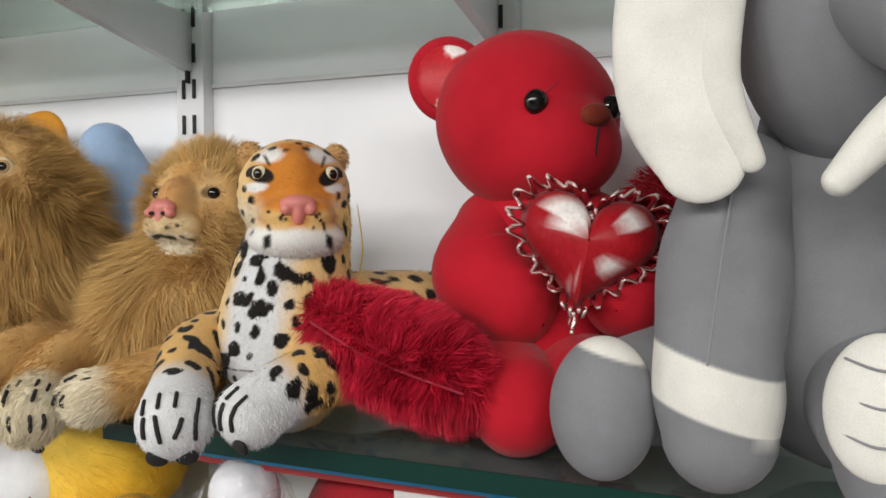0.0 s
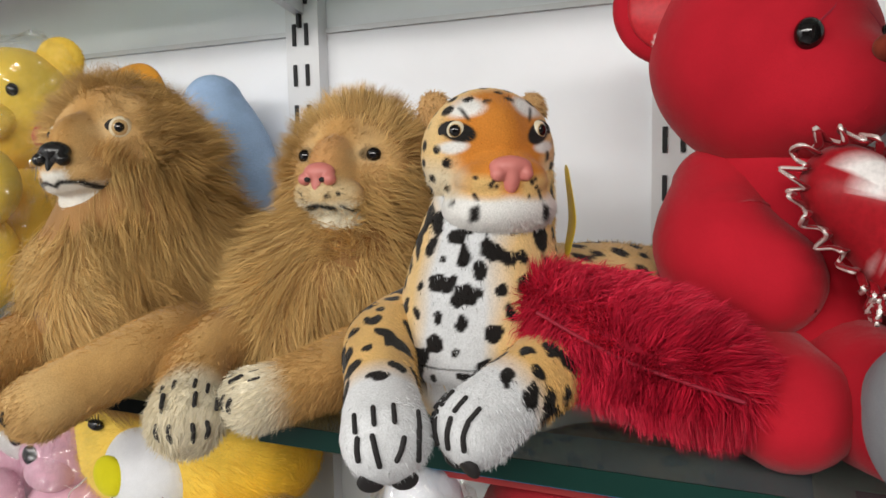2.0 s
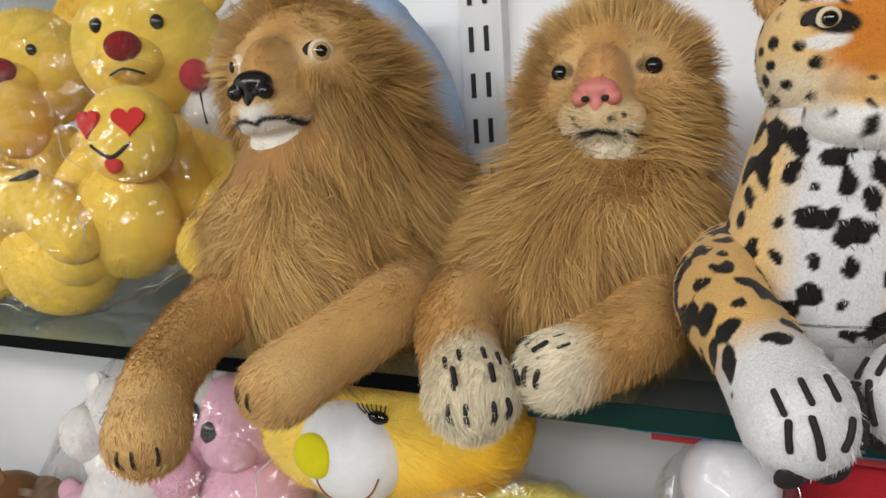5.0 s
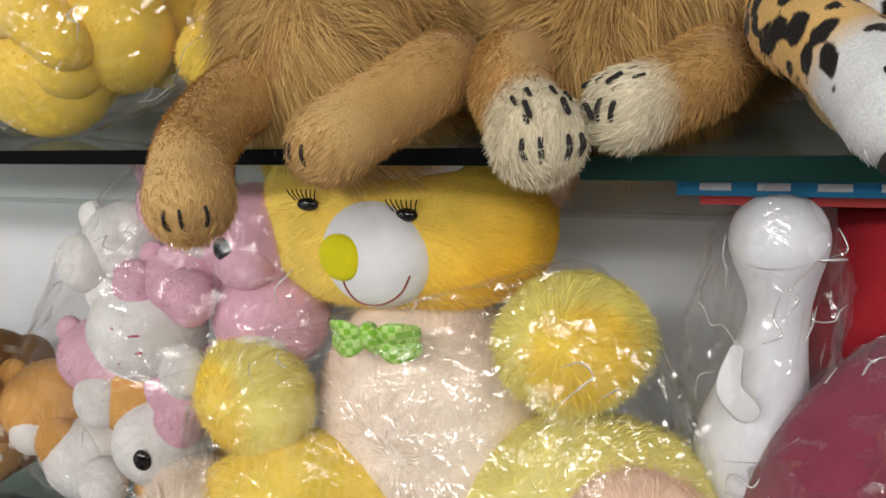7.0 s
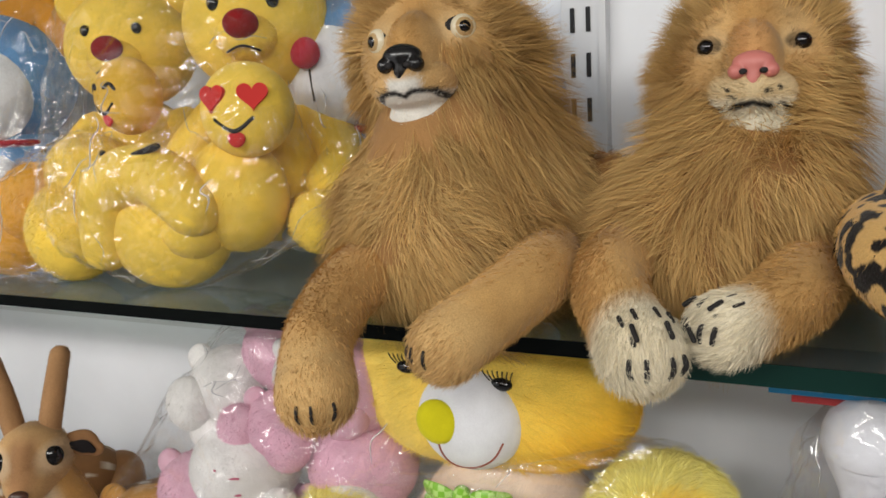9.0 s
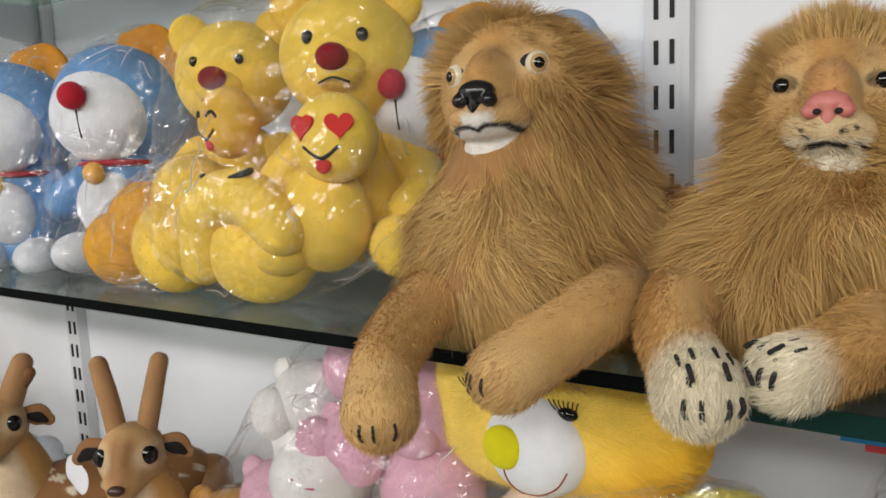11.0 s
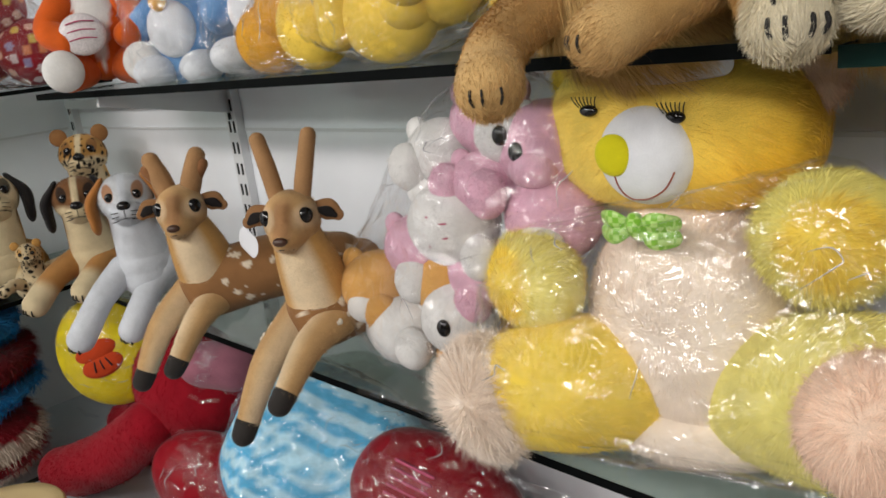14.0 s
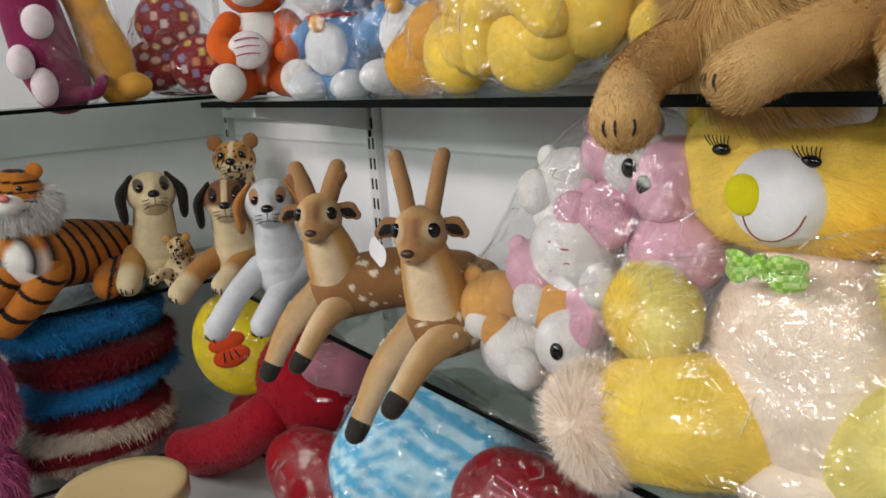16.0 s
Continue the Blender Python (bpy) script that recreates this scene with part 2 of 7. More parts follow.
def cloth(name, rough=0.9, sheen=0.08, pile=900.0, depth=0.0012, strength=0.6, colour=None, vary=0.75, folds=0.0):
    """Plush cloth: the colour of its 'col' attribute (or colour), uneven pile and brushed patches."""
    m, nodes, links, b = material(name)
    if colour is None:
        src = nodes.new("ShaderNodeAttribute"); src.attribute_name = "col"; base = src.outputs["Color"]
    else:
        src = nodes.new("ShaderNodeRGB"); src.outputs[0].default_value = (*colour, 1); base = src.outputs[0]
    fine = noise_node(nodes, links, pile, 3)
    wide = noise_node(nodes, links, 28.0, 3)
    c = mixed(nodes, links, base, ramp(nodes, links, wide.outputs["Fac"], (vary,) * 3, (1.08,) * 3).outputs[0])
    c = mixed(nodes, links, c, ramp(nodes, links, fine.outputs["Fac"], (vary,) * 3, (1.1,) * 3).outputs[0])
    links.new(c, b.inputs["Base Color"])
    b.inputs["Roughness"].default_value = rough
    b.inputs["Specular IOR Level"].default_value = 0.2
    b.inputs["Sheen Weight"].default_value, b.inputs["Sheen Roughness"].default_value = sheen, 0.4
    if folds:
        soft = noise_node(nodes, links, 16.0, 3)
        soft.inputs["Distortion"].default_value = 0.8
        wb = nodes.new("ShaderNodeBump")
        wb.inputs["Strength"].default_value, wb.inputs["Distance"].default_value = 0.5, folds
        links.new(soft.outputs["Fac"], wb.inputs["Height"])
    bumped(nodes, links, b, fine.outputs["Fac"], strength, depth)
    if folds:
        links.new(wb.outputs["Normal"], b.inputs["Normal"].links[0].from_node.inputs["Normal"])
    return m


def hair(name, rough=0.55, spread=0.45, spec=0.25):
    m, nodes, links, b = material(name)
    src = nodes.new("ShaderNodeAttribute"); src.attribute_name = "col"
    g = nodes.new("ShaderNodeNewGeometry")
    r = ramp(nodes, links, g.outputs["Random Per Island"], (1 - spread,) * 3, (1 + spread * 0.5,) * 3, 0.0, 1.0)
    links.new(mixed(nodes, links, src.outputs["Color"], r.outputs[0]), b.inputs["Base Color"])
    b.inputs["Roughness"].default_value = rough
    b.inputs["Specular IOR Level"].default_value = spec
    b.inputs["Subsurface Weight"].default_value = 0.0
    return m


def plain(name, colour, rough=0.5, metal=0.0, spec=0.5, bump=0.0, scale=200.0, vary=0.9, coat=0.0):
    m, nodes, links, b = material(name)
    nz = noise_node(nodes, links, scale, 4)
    wide = noise_node(nodes, links, 5.0, 4)
    src = nodes.new("ShaderNodeRGB"); src.outputs[0].default_value = (*colour, 1)
    c = mixed(nodes, links, src.outputs[0], ramp(nodes, links, wide.outputs["Fac"], (vary,) * 3, (1.03,) * 3).outputs[0])
    links.new(c, b.inputs["Base Color"])
    b.inputs["Roughness"].default_value, b.inputs["Metallic"].default_value = rough, metal
    b.inputs["Specular IOR Level"].default_value, b.inputs["Coat Weight"].default_value = spec, coat
    if bump:
        bumped(nodes, links, b, nz.outputs["Fac"], 0.5, bump)
    return m


def sheer(nodes, links, low, high, power):
    """How strongly a thin sheet mirrors: little when seen square on, more at a slant."""
    lw = nodes.new("ShaderNodeLayerWeight"); lw.inputs["Blend"].default_value = 0.5
    pw = nodes.new("ShaderNodeMath"); pw.operation = "POWER"; pw.inputs[1].default_value = power
    mr = nodes.new("ShaderNodeMapRange"); mr.inputs["To Min"].default_value, mr.inputs["To Max"].default_value = low, high
    links.new(lw.outputs["Facing"], pw.inputs[0]); links.new(pw.outputs[0], mr.inputs["Value"])
    return mr.outputs["Result"]


def film(name, tint=(1, 1, 1), veil=0.012, gloss=0.07):
    """Thin clear plastic: mostly see-through, with creased gloss and a slight milky veil."""
    m, nodes, links, b = material(name)
    out = nodes["Material Output"]
    nodes.remove(b)
    tr = nodes.new("ShaderNodeBsdfTransparent"); tr.inputs[0].default_value = (*tint, 1)
    gl = nodes.new("ShaderNodeBsdfGlossy"); gl.inputs["Roughness"].default_value = gloss
    df = nodes.new("ShaderNodeBsdfDiffuse"); df.inputs[0].default_value = (0.85, 0.86, 0.9, 1)
    hm = None
    for scale, twist, share in ((9.0, 2.5, 1.0), (21.0, 1.8, 0.6), (48.0, 1.2, 0.3)):
        nz = noise_node(nodes, links, scale, 1)
        nz.inputs["Distortion"].default_value = twist
        up = nodes.new("ShaderNodeMath"); up.operation = "SUBTRACT"; up.inputs[1].default_value = 0.5
        ab = nodes.new("ShaderNodeMath"); ab.operation = "ABSOLUTE"
        rd = nodes.new("ShaderNodeMapRange"); rd.interpolation_type = "SMOOTHSTEP"
        rd.inputs["From Max"].default_value, rd.inputs["To Min"].default_value, rd.inputs["To Max"].default_value = 0.16, share, 0.0
        links.new(nz.outputs["Fac"], up.inputs[0]); links.new(up.outputs[0], ab.inputs[0]); links.new(ab.outputs[0], rd.inputs["Value"])
        if hm is None:
            hm = rd.outputs["Result"]
        else:
            ad = nodes.new("ShaderNodeMath"); ad.operation = "ADD"
            links.new(hm, ad.inputs[0]); links.new(rd.outputs["Result"], ad.inputs[1])
            hm = ad.outputs[0]
    bp = nodes.new("ShaderNodeBump"); bp.inputs["Strength"].default_value, bp.inputs["Distance"].default_value = 0.35, 0.004
    links.new(hm, bp.inputs["Height"])
    links.new(bp.outputs["Normal"], gl.inputs["Normal"])
    a = nodes.new("ShaderNodeMixShader"); a.inputs[0].default_value = veil
    links.new(tr.outputs[0], a.inputs[1]); links.new(df.outputs[0], a.inputs[2])
    c = nodes.new("ShaderNodeMixShader")
    links.new(sheer(nodes, links, 0.09, 0.3, 3.0), c.inputs[0]); links.new(a.outputs[0], c.inputs[1]); links.new(gl.outputs[0], c.inputs[2])
    links.new(c.outputs[0], out.inputs["Surface"])
    return m


PLUSH = cloth("plush_cloth", sheen=0.15, folds=0.004, vary=0.86)
VELVET = cloth("velvet_cloth", sheen=0.12, pile=1500, depth=0.0005, vary=0.93, folds=0.006)
SATIN = cloth("satin_cloth", rough=0.35, sheen=0.1, pile=300, depth=0.0004, strength=0.3, vary=0.85)
FUR = hair("long_fur", spread=0.16)
SOFT = hair("soft_fur", rough=0.42, spread=0.14)
FUZZ = hair("short_pile", rough=0.8, spread=0.2, spec=0.08)
EYE = plain("black_glossy_eye", (0.006, 0.005, 0.005), rough=0.08, spec=0.6)
AMBER = plain("pale_amber_eye", (0.5, 0.34, 0.16), rough=0.1)
SCLERA = plain("ivory_eye", (0.75, 0.68, 0.5), rough=0.2)
NOSE_BLACK = plain("black_moulded_nose", (0.01, 0.009, 0.009), rough=0.22, bump=0.001, scale=120)
NOSE_PINK = plain("pink_moulded_nose", (0.62, 0.2, 0.17), rough=0.45, bump=0.0005)
NOSE_BROWN = plain("dark_brown_nose", (0.07, 0.03, 0.018), rough=0.35)
INK = plain("black_thread", (0.012, 0.01, 0.01), rough=0.8)
WALL = plain("white_wall_paint", (0.88, 0.9, 0.94), rough=0.6, bump=0.0006, scale=60, vary=0.93)
STEEL = plain("white_coated_steel", (0.72, 0.73, 0.75), rough=0.35, vary=0.94)
SLOT = plain("dark_slot", (0.02, 0.02, 0.022), rough=0.8)
# Far walls, floor and ceiling: out of view, kept dark to cut bounced light.
FAR = plain("unseen_grey_brown_wall", (0.16, 0.15, 0.15), rough=0.7, scale=20, vary=0.7)
FLOOR = plain("grey_floor_tile", (0.16, 0.16, 0.17), rough=0.3, scale=30, vary=0.8)
CEIL = plain("unseen_grey_ceiling", (0.42, 0.42, 0.42), rough=0.8)
DECK = plain("white_laminate", (0.6, 0.62, 0.66), rough=0.3, vary=0.9)
TRIM = plain("black_edge_strip", (0.012, 0.012, 0.013), rough=0.35)
FILM = film("clear_bag_film")
GREYFILM = film("grey_bag_film", tint=(0.72, 0.72, 0.76), veil=0.35, gloss=0.18)


def fold_glint_material():
    m, nodes, links, b = material("film_fold_glint")
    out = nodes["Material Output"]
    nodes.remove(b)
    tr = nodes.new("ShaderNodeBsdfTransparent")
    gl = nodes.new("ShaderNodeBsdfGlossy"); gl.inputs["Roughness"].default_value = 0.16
    # White diffuse share paints bright glints on the creases, whatever the lamps do.
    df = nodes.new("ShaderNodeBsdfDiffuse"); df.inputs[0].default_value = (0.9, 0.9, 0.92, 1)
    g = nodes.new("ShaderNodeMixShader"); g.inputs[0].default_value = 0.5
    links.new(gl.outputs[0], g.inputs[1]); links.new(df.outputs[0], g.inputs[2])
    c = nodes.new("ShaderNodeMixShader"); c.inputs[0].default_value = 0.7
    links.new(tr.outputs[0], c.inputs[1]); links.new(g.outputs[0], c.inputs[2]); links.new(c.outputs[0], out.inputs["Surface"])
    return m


FOLD_GLINT = fold_glint_material()


def glass_material():
    m, nodes, links, b = material("green_shelf_glass")
    out = nodes["Material Output"]
    nodes.remove(b)
    tr = nodes.new("ShaderNodeBsdfTransparent"); tr.inputs[0].default_value = (0.66, 0.74, 0.70, 1)
    gl = nodes.new("ShaderNodeBsdfGlossy"); gl.inputs["Roughness"].default_value = 0.04
    df = nodes.new("ShaderNodeBsdfDiffuse"); df.inputs[0].default_value = (0.55, 0.6, 0.58, 1)
    nz = noise_node(nodes, links, 9.0, 5)
    rp = ramp(nodes, links, nz.outputs["Fac"], (0.07,) * 3, (0.2,) * 3)
    a = nodes.new("ShaderNodeMixShader")
    links.new(rp.outputs[0], a.inputs[0]); links.new(tr.outputs[0], a.inputs[1]); links.new(df.outputs[0], a.inputs[2])
    c = nodes.new("ShaderNodeMixShader")
    links.new(sheer(nodes, links, 0.05, 0.6, 4.0), c.inputs[0]); links.new(a.outputs[0], c.inputs[1]); links.new(gl.outputs[0], c.inputs[2])
    links.new(c.outputs[0], out.inputs["Surface"])
    return m


GLASS = glass_material()
EDGE = plain("dark_glass_edge", (0.003, 0.004, 0.004), rough=0.6, spec=0.05)
EDGE_GREEN = plain("green_glass_edge", (0.005, 0.035, 0.027), rough=0.35, spec=0.3)

# ---- the shop bay ----
WY, LX = 0.775, -2.56          # back wall and left wall
solid("floor", box((LX - 0.12, -5.0, -0.1), (2.7, WY + 0.12, 0.0)), FLOOR, "grey tiled shop floor", "floor")
solid("ceiling", box((LX - 0.12, -5.0, 2.7), (2.7, WY + 0.12, 2.8)), CEIL, "unseen grey ceiling added over the room", "ceiling")
solid("wall_back", box((LX - 0.12, WY, 0.0), (2.7, WY + 0.12, 2.7)), WALL, "white painted wall panel behind the shelves", "wall")
solid("wall_left", box((LX - 0.12, -5.0, 0.0), (LX, WY, 2.7)), WALL, "white painted side wall of the shop", "wall")
# Two unseen walls added to close the room, dark so they reflect little.
solid("wall_right", box((2.58, -5.0, 0.0), (2.7, WY, 2.7)), FAR, "unseen dim grey wall added on the right", "wall")
solid("wall_front", box((LX, -5.0, 0.0), (2.58, -4.88, 2.7)), FAR, "unseen dim grey wall added behind the camera", "wall")
# Added strips trace where the shelf shadows end on the walls.
for z in (1.222, 1.703):
    solid("trim", box((LX + 0.01, WY - 0.004, z), (1.57, WY - 0.0005, z + 0.006)), STEEL, "narrow white strip added along a shelf's shadow edge", "trim")
solid("trim", box((LX + 0.0005, -4.8, 1.222), (LX + 0.004, WY - 0.01, 1.228)), STEEL, "narrow white strip added along a shelf's shadow edge", "trim")

for lx, ly in LAMPS:
    f = thing("ceiling_light", (lx, ly, 2.66), "slim white tube light fixed to the ceiling", "lamp", "ceiling lights")
    part("housing", box((lx - 0.6, ly - 0.16, 2.685), (lx + 0.6, ly + 0.16, 2.7)), STEEL, f, smooth=False)


def standard(x, z0, z1, slots):
    """A slotted upright: a channel on the wall with two rows of slots."""
    t = thing("slotted_upright", (x, WY, z0), "white steel upright with two rows of dark slots", "upright", "slotted uprights", "structure")
    part("channel", box((x - 0.021, WY - 0.014, z0), (x + 0.021, WY - 0.0008, z1)), STEEL, t, smooth=False)
    part("flange", box((x + 0.021, WY - 0.02, z0), (x + 0.028, WY - 0.0008, z1)), STEEL, t, smooth=False)
    z = slots[0]
    while z < slots[1]:
        for dx in (-0.0085, 0.0085):
            part("slot", box((x + dx - 0.0022, WY - 0.0165, z - 0.0125), (x + dx + 0.0022, WY - 0.0138, z + 0.0125)), SLOT, t, smooth=False)
        z += 0.047
    return t


standard(-0.418, 0.3, 2.4, (1.373, 1.8))
standard(0.008, 0.3, 2.4, (1.378, 1.8))
standard(-1.6, 0.3, 2.4, (0.95, 1.34))
standard(-2.50, 0.3, 2.4, (0.95, 1.34))


def bracket(x, z, name="shelf_bracket"):
    """A tapering steel arm under a shelf."""
    y0, y1 = WY - 0.016, WY - 0.29
    P = np.array([(x - 0.006, y0, z - 0.075), (x - 0.006, y1, z - 0.02), (x - 0.006, y1, z), (x - 0.006, y0, z),
                  (x + 0.006, y0, z - 0.075), (x + 0.006, y1, z - 0.02), (x + 0.006, y1, z), (x + 0.006, y0, z)])
    F = [(0, 1, 2, 3), (7, 6, 5, 4), (0, 4, 5, 1), (1, 5, 6, 2), (2, 6, 7, 3), (3, 7, 4, 0)]
    t = thing(name, (x, y0, z - 0.075), "white tapering steel bracket hooked into the upright", "bracket", "shelf brackets")
    part("arm", (P, F), STEEL, t, smooth=False)
    for k in range(2):
        part("hook", box((x - 0.002, y0 - 0.004, z - 0.09 + 0.05 * k), (x + 0.002, y0 + 0.006, z - 0.07 + 0.05 * k)), SLOT, t, smooth=False)


for x in (-0.418, 0.008, -1.6, -2.5):
    bracket(x, 1.80)
bracket(-1.6, 1.338)
bracket(-1.6, 0.895)


def shelf(x0, y0, x1, y1, z0, z1, edge, fronts, label):
    t = thing("glass_shelf", ((x0 + x1) / 2, (y0 + y1) / 2, z0), label, "shelf", "glass shelves", "structure")
    part("pane", box((x0, y0, z0), (x1, y1, z1)), GLASS, t, smooth=False)
    e = 0.0015
    if "front" in fronts:
        part("edge", box((x0, y0 - e, z0 - 0.0005), (x1, y0 - 0.0002, z1 + 0.0005)), edge, t, "dark polished front edge", smooth=False)
    if "right" in fronts:
        part("edge", box((x1 + 0.0002, y0, z0 - 0.0005), (x1 + e, y1, z1 + 0.0005)), edge, t, "dark polished front edge", smooth=False)
    if "left" in fronts:
        part("edge", box((x0 - e, y0, z0 - 0.0005), (x0 - 0.0002, y1, z1 + 0.0005)), edge, t, "dark polished end edge", smooth=False)
    return t


TOP, TOPR, LOW, LEFTX = 1.350, 1.343, 0.907, -2.12
shelf(-1.84, 0.46, -0.275, WY - 0.015, 1.339, TOP, EDGE, ("front", "left"), "clear glass shelf with a nearly black polished edge")
shelf(-0.272, 0.468, 1.2, WY - 0.015, 1.328, TOPR, EDGE_GREEN, ("front", "left"), "thick glass shelf with a dark green polished edge")
shelf(-1.84, 0.475, 1.2, WY - 0.015, 0.897, LOW, EDGE, ("front",), "lower glass shelf with a black polished edge")
shelf(LX + 0.01, -1.2, LEFTX, WY - 0.03, 1.352, 1.361, EDGE, ("right",), "side glass shelf with a dark polished edge")
shelf(LX + 0.01, -1.2, LEFTX, WY - 0.03, 0.856, 0.866, EDGE, ("right",), "lower side glass shelf with a dark polished edge")
shelf(-1.84, 0.44, 1.2, WY - 0.015, 1.80, 1.81, EDGE, ("front", "left"), "upper glass shelf resting on steel brackets")
# low white decks on the floor
for lo, hi, nm in (((LX, -1.2, 0.0), (LEFTX, WY, 0.395), "side"), ((LEFTX + 0.004, 0.30, 0.0), (1.2, WY, 0.39), "back")):
    t = thing("display_deck", ((lo[0] + hi[0]) / 2, (lo[1] + hi[1]) / 2, 0), "low white laminate display deck with a black edge", "deck")
    part("body", box(lo, hi), DECK, t, smooth=False)
    if nm == "side":
        part("edge_strip", box((hi[0] - 0.012, lo[1], hi[2]), (hi[0] + 0.0, hi[1], hi[2] + 0.006)), TRIM, t, smooth=False)
    else:
        part("edge_strip", box((lo[0], 0.53, hi[2]), (hi[0], 0.538, hi[2] + 0.005)), TRIM, t, smooth=False)
rail = thing("support_rail", (-2.05, 0.745, 1.285), "white steel rail joining two uprights", "rail")
part("bar", box((-2.478, 0.742, 1.285), (-1.622, 0.76, 1.308)), STEEL, rail, smooth=False)


# ---- plush toys on the upper shelf ----
def ring_eye(h, a, b, d, s, parent, dark=0.54):
    """A moulded animal eye: ivory disc, amber iris, black pupil and dark lid line."""
    g = Frame(h.pt(a, b, d), unit(h.f + 0.55 * np.sign(a) * h.r))
    part("eye_rim", ell(g, (s * 1.75, s * 1.05, s * 0.45), (0.25 * s * np.sign(a), 0, -0.2 * s), nu=20, nv=12), INK, parent, "black almond-shaped eye rim")
    e = part("eye", ell(g, (s, s, s * 0.7), nu=20, nv=14), SCLERA, parent, "ivory eye with a dark pupil")
    part("iris", ell(g, (s * 0.78, s * 0.78, s * 0.5), (0, 0, s * 0.27), nu=18, nv=10), AMBER, e)
    part("pupil", ell(g, (s * dark, s * dark, s * 0.4), (0, 0, s * 0.44), nu=18, nv=10), EYE, e)


def surf(F, rad, a, b, proud=0.0004):
    """The point of the ellipsoid's front at a, b."""
    return F.pt(a, b, rad[2] * math.sqrt(max(0.02, 1 - (a / rad[0]) ** 2 - (b / rad[1]) ** 2)) + proud)


def stitch(pts, r, parent, name="stitch", mat=None):
    return part(name, tube(pts, [r] * len(pts), nu=8, k=4 * len(pts), cap=2), mat or INK, parent)


TANDARK = (0.28, 0.13, 0.04)


def blend(a, b, t):
    t = np.clip(t, 0, 1)[:, None]
    return np.array(a) * (1 - t) + np.array(b) * t


def lion(base, head, nose_col, body_tubes, legs, label, paws_striped, hs, seed, mane_n):
    """A lying lion: furry mane and body, round face with muzzle, two forelegs over the shelf edge."""
    t = thing("plush_lion", base, label, "plush lion", "plush lions")
    h = head

    r_ = np.random.RandomState(seed)
    dots = [(s * r_.uniform(0.009, 0.024), r_.uniform(-0.034, -0.014)) for s in (-1, 1) for _ in range(4)]

    def face_col(P, N):
        q = h.at(P) / hs
        a, b, d = np.abs(q[:, 0]), q[:, 1] + 0.0012 * waves(P, 150, seed), q[:, 2]
        front = np.clip((d - 0.015) / 0.012, 0, 1)
        c = blend((0.60, 0.375, 0.155), (0.50, 0.28, 0.095), window(a, -1, 0.014, 0.012) * window(b, 0.0, 0.06, 0.02))
        c = c * (1 + 0.1 * waves(P, 90, seed))[:, None]

        def over(c, col, k):
            return c * (1 - k[:, None]) + np.array(col) * k[:, None]
        ring = np.clip(1.6 - np.hypot((a - 0.034) / 0.015, (b - 0.024) / 0.013) ** 2, 0, 1) * front
        c = over(c, (0.66, 0.47, 0.25), ring * 0.8)
        if paws_striped:
            c = over(c, (0.70, 0.54, 0.31), window(b, -0.06, -0.004, 0.012) * window(a, -1, 0.04, 0.01) * np.clip((d - 0.03) / 0.02, 0, 1))
            c = over(c, (0.58, 0.31, 0.12), window(a, -1, 0.014, 0.012) * window(b, 0.004, 0.036, 0.016) * front)
            c = over(c, (0.80, 0.74, 0.58), window(b, -0.05, -0.022, 0.006) * window(a, -1, 0.03, 0.008) * front)
            for x, z in dots:
                c = over(c, (0.03, 0.025, 0.02), np.clip(2.2 - np.hypot(q[:, 0] - x, b - z) / 0.0011, 0, 1) * (d > 0.03))
            c = over(c, (0.02, 0.018, 0.016), window(b + 0.25 * a, -0.0255, -0.0215, 0.002) * window(a, -1, 0.013, 0.003) * front)
            c = over(c, (0.015, 0.013, 0.012), np.clip(3.0 - 2.4 * np.hypot((a - 0.034) / 0.0118, (b - 0.0218) / 0.0076) ** 2, 0, 1) * front)
            c = over(c, (0.02, 0.016, 0.014), window(b - 0.35 * (0.03 - a), 0.037, 0.0415, 0.002) * window(a, 0.022, 0.04, 0.004) * front)
        else:
            white = window(b, -0.050, -0.022, 0.005) * window(a, -1, 0.031, 0.005) + window(b, -0.026, -0.011, 0.005) * window(a, -1, 0.012, 0.005)
            c = over(c, (0.82, 0.79, 0.72), np.clip(white, 0, 1) * front)
            line = -0.0205 - 0.003 * np.clip(1 - a / 0.006, 0, 1) - 0.012 * np.clip((a - 0.014) / 0.017, 0, 1) ** 2
            c = over(c, (0.015, 0.013, 0.012), window(b - line, -0.0017, 0.0017, 0.0014) * window(a, -1, 0.031, 0.003) * front)
            c = over(c, (0.015, 0.013, 0.012), window(b - line, -0.0034, 0.0034, 0.002) * window(a, 0.0185, 0.031, 0.003) * front)
        return c
    skin = merged(h, [((ra * hs, rb * hs, rd * hs * 0.82), (oa * hs, ob * hs, od * hs * 0.80)) for (ra, rb, rd), (oa, ob, od) in (
        ((0.059, 0.055, 0.038), (0, 0.007, -0.004)), ((0.021, 0.030, 0.038), (0, 0.008, 0.030)), ((0.023, 0.021, 0.038), (0, -0.012, 0.040)),
        ((0.016, 0.014, 0.022), (-0.0145, -0.015, 0.045)), ((0.016, 0.014, 0.022), (0.0145, -0.015, 0.045)),
        ((0.030, 0.020, 0.030), (0, -0.037, 0.023)), ((0.042, 0.034, 0.030), (0, -0.022, 0.002)))],
                  nu=170, nv=130, k=0.0032 * hs, lump=0.0008, freq=60, seed=seed, soften=2)
    part("head", skin, PLUSH, t, "short-haired tan face with a pale muzzle", col=face_col)
    fur("face_fur", skin, FUZZ, t, 26000, 0.0062 * hs, 0.0005, face_col, seed=seed, lift=0.14,
        comb=lambda P, N: h.r * np.sign(h.at(P)[:, :1]) * 0.8 + h.u * 0.5 - h.f * 0.5, messy=0.3)
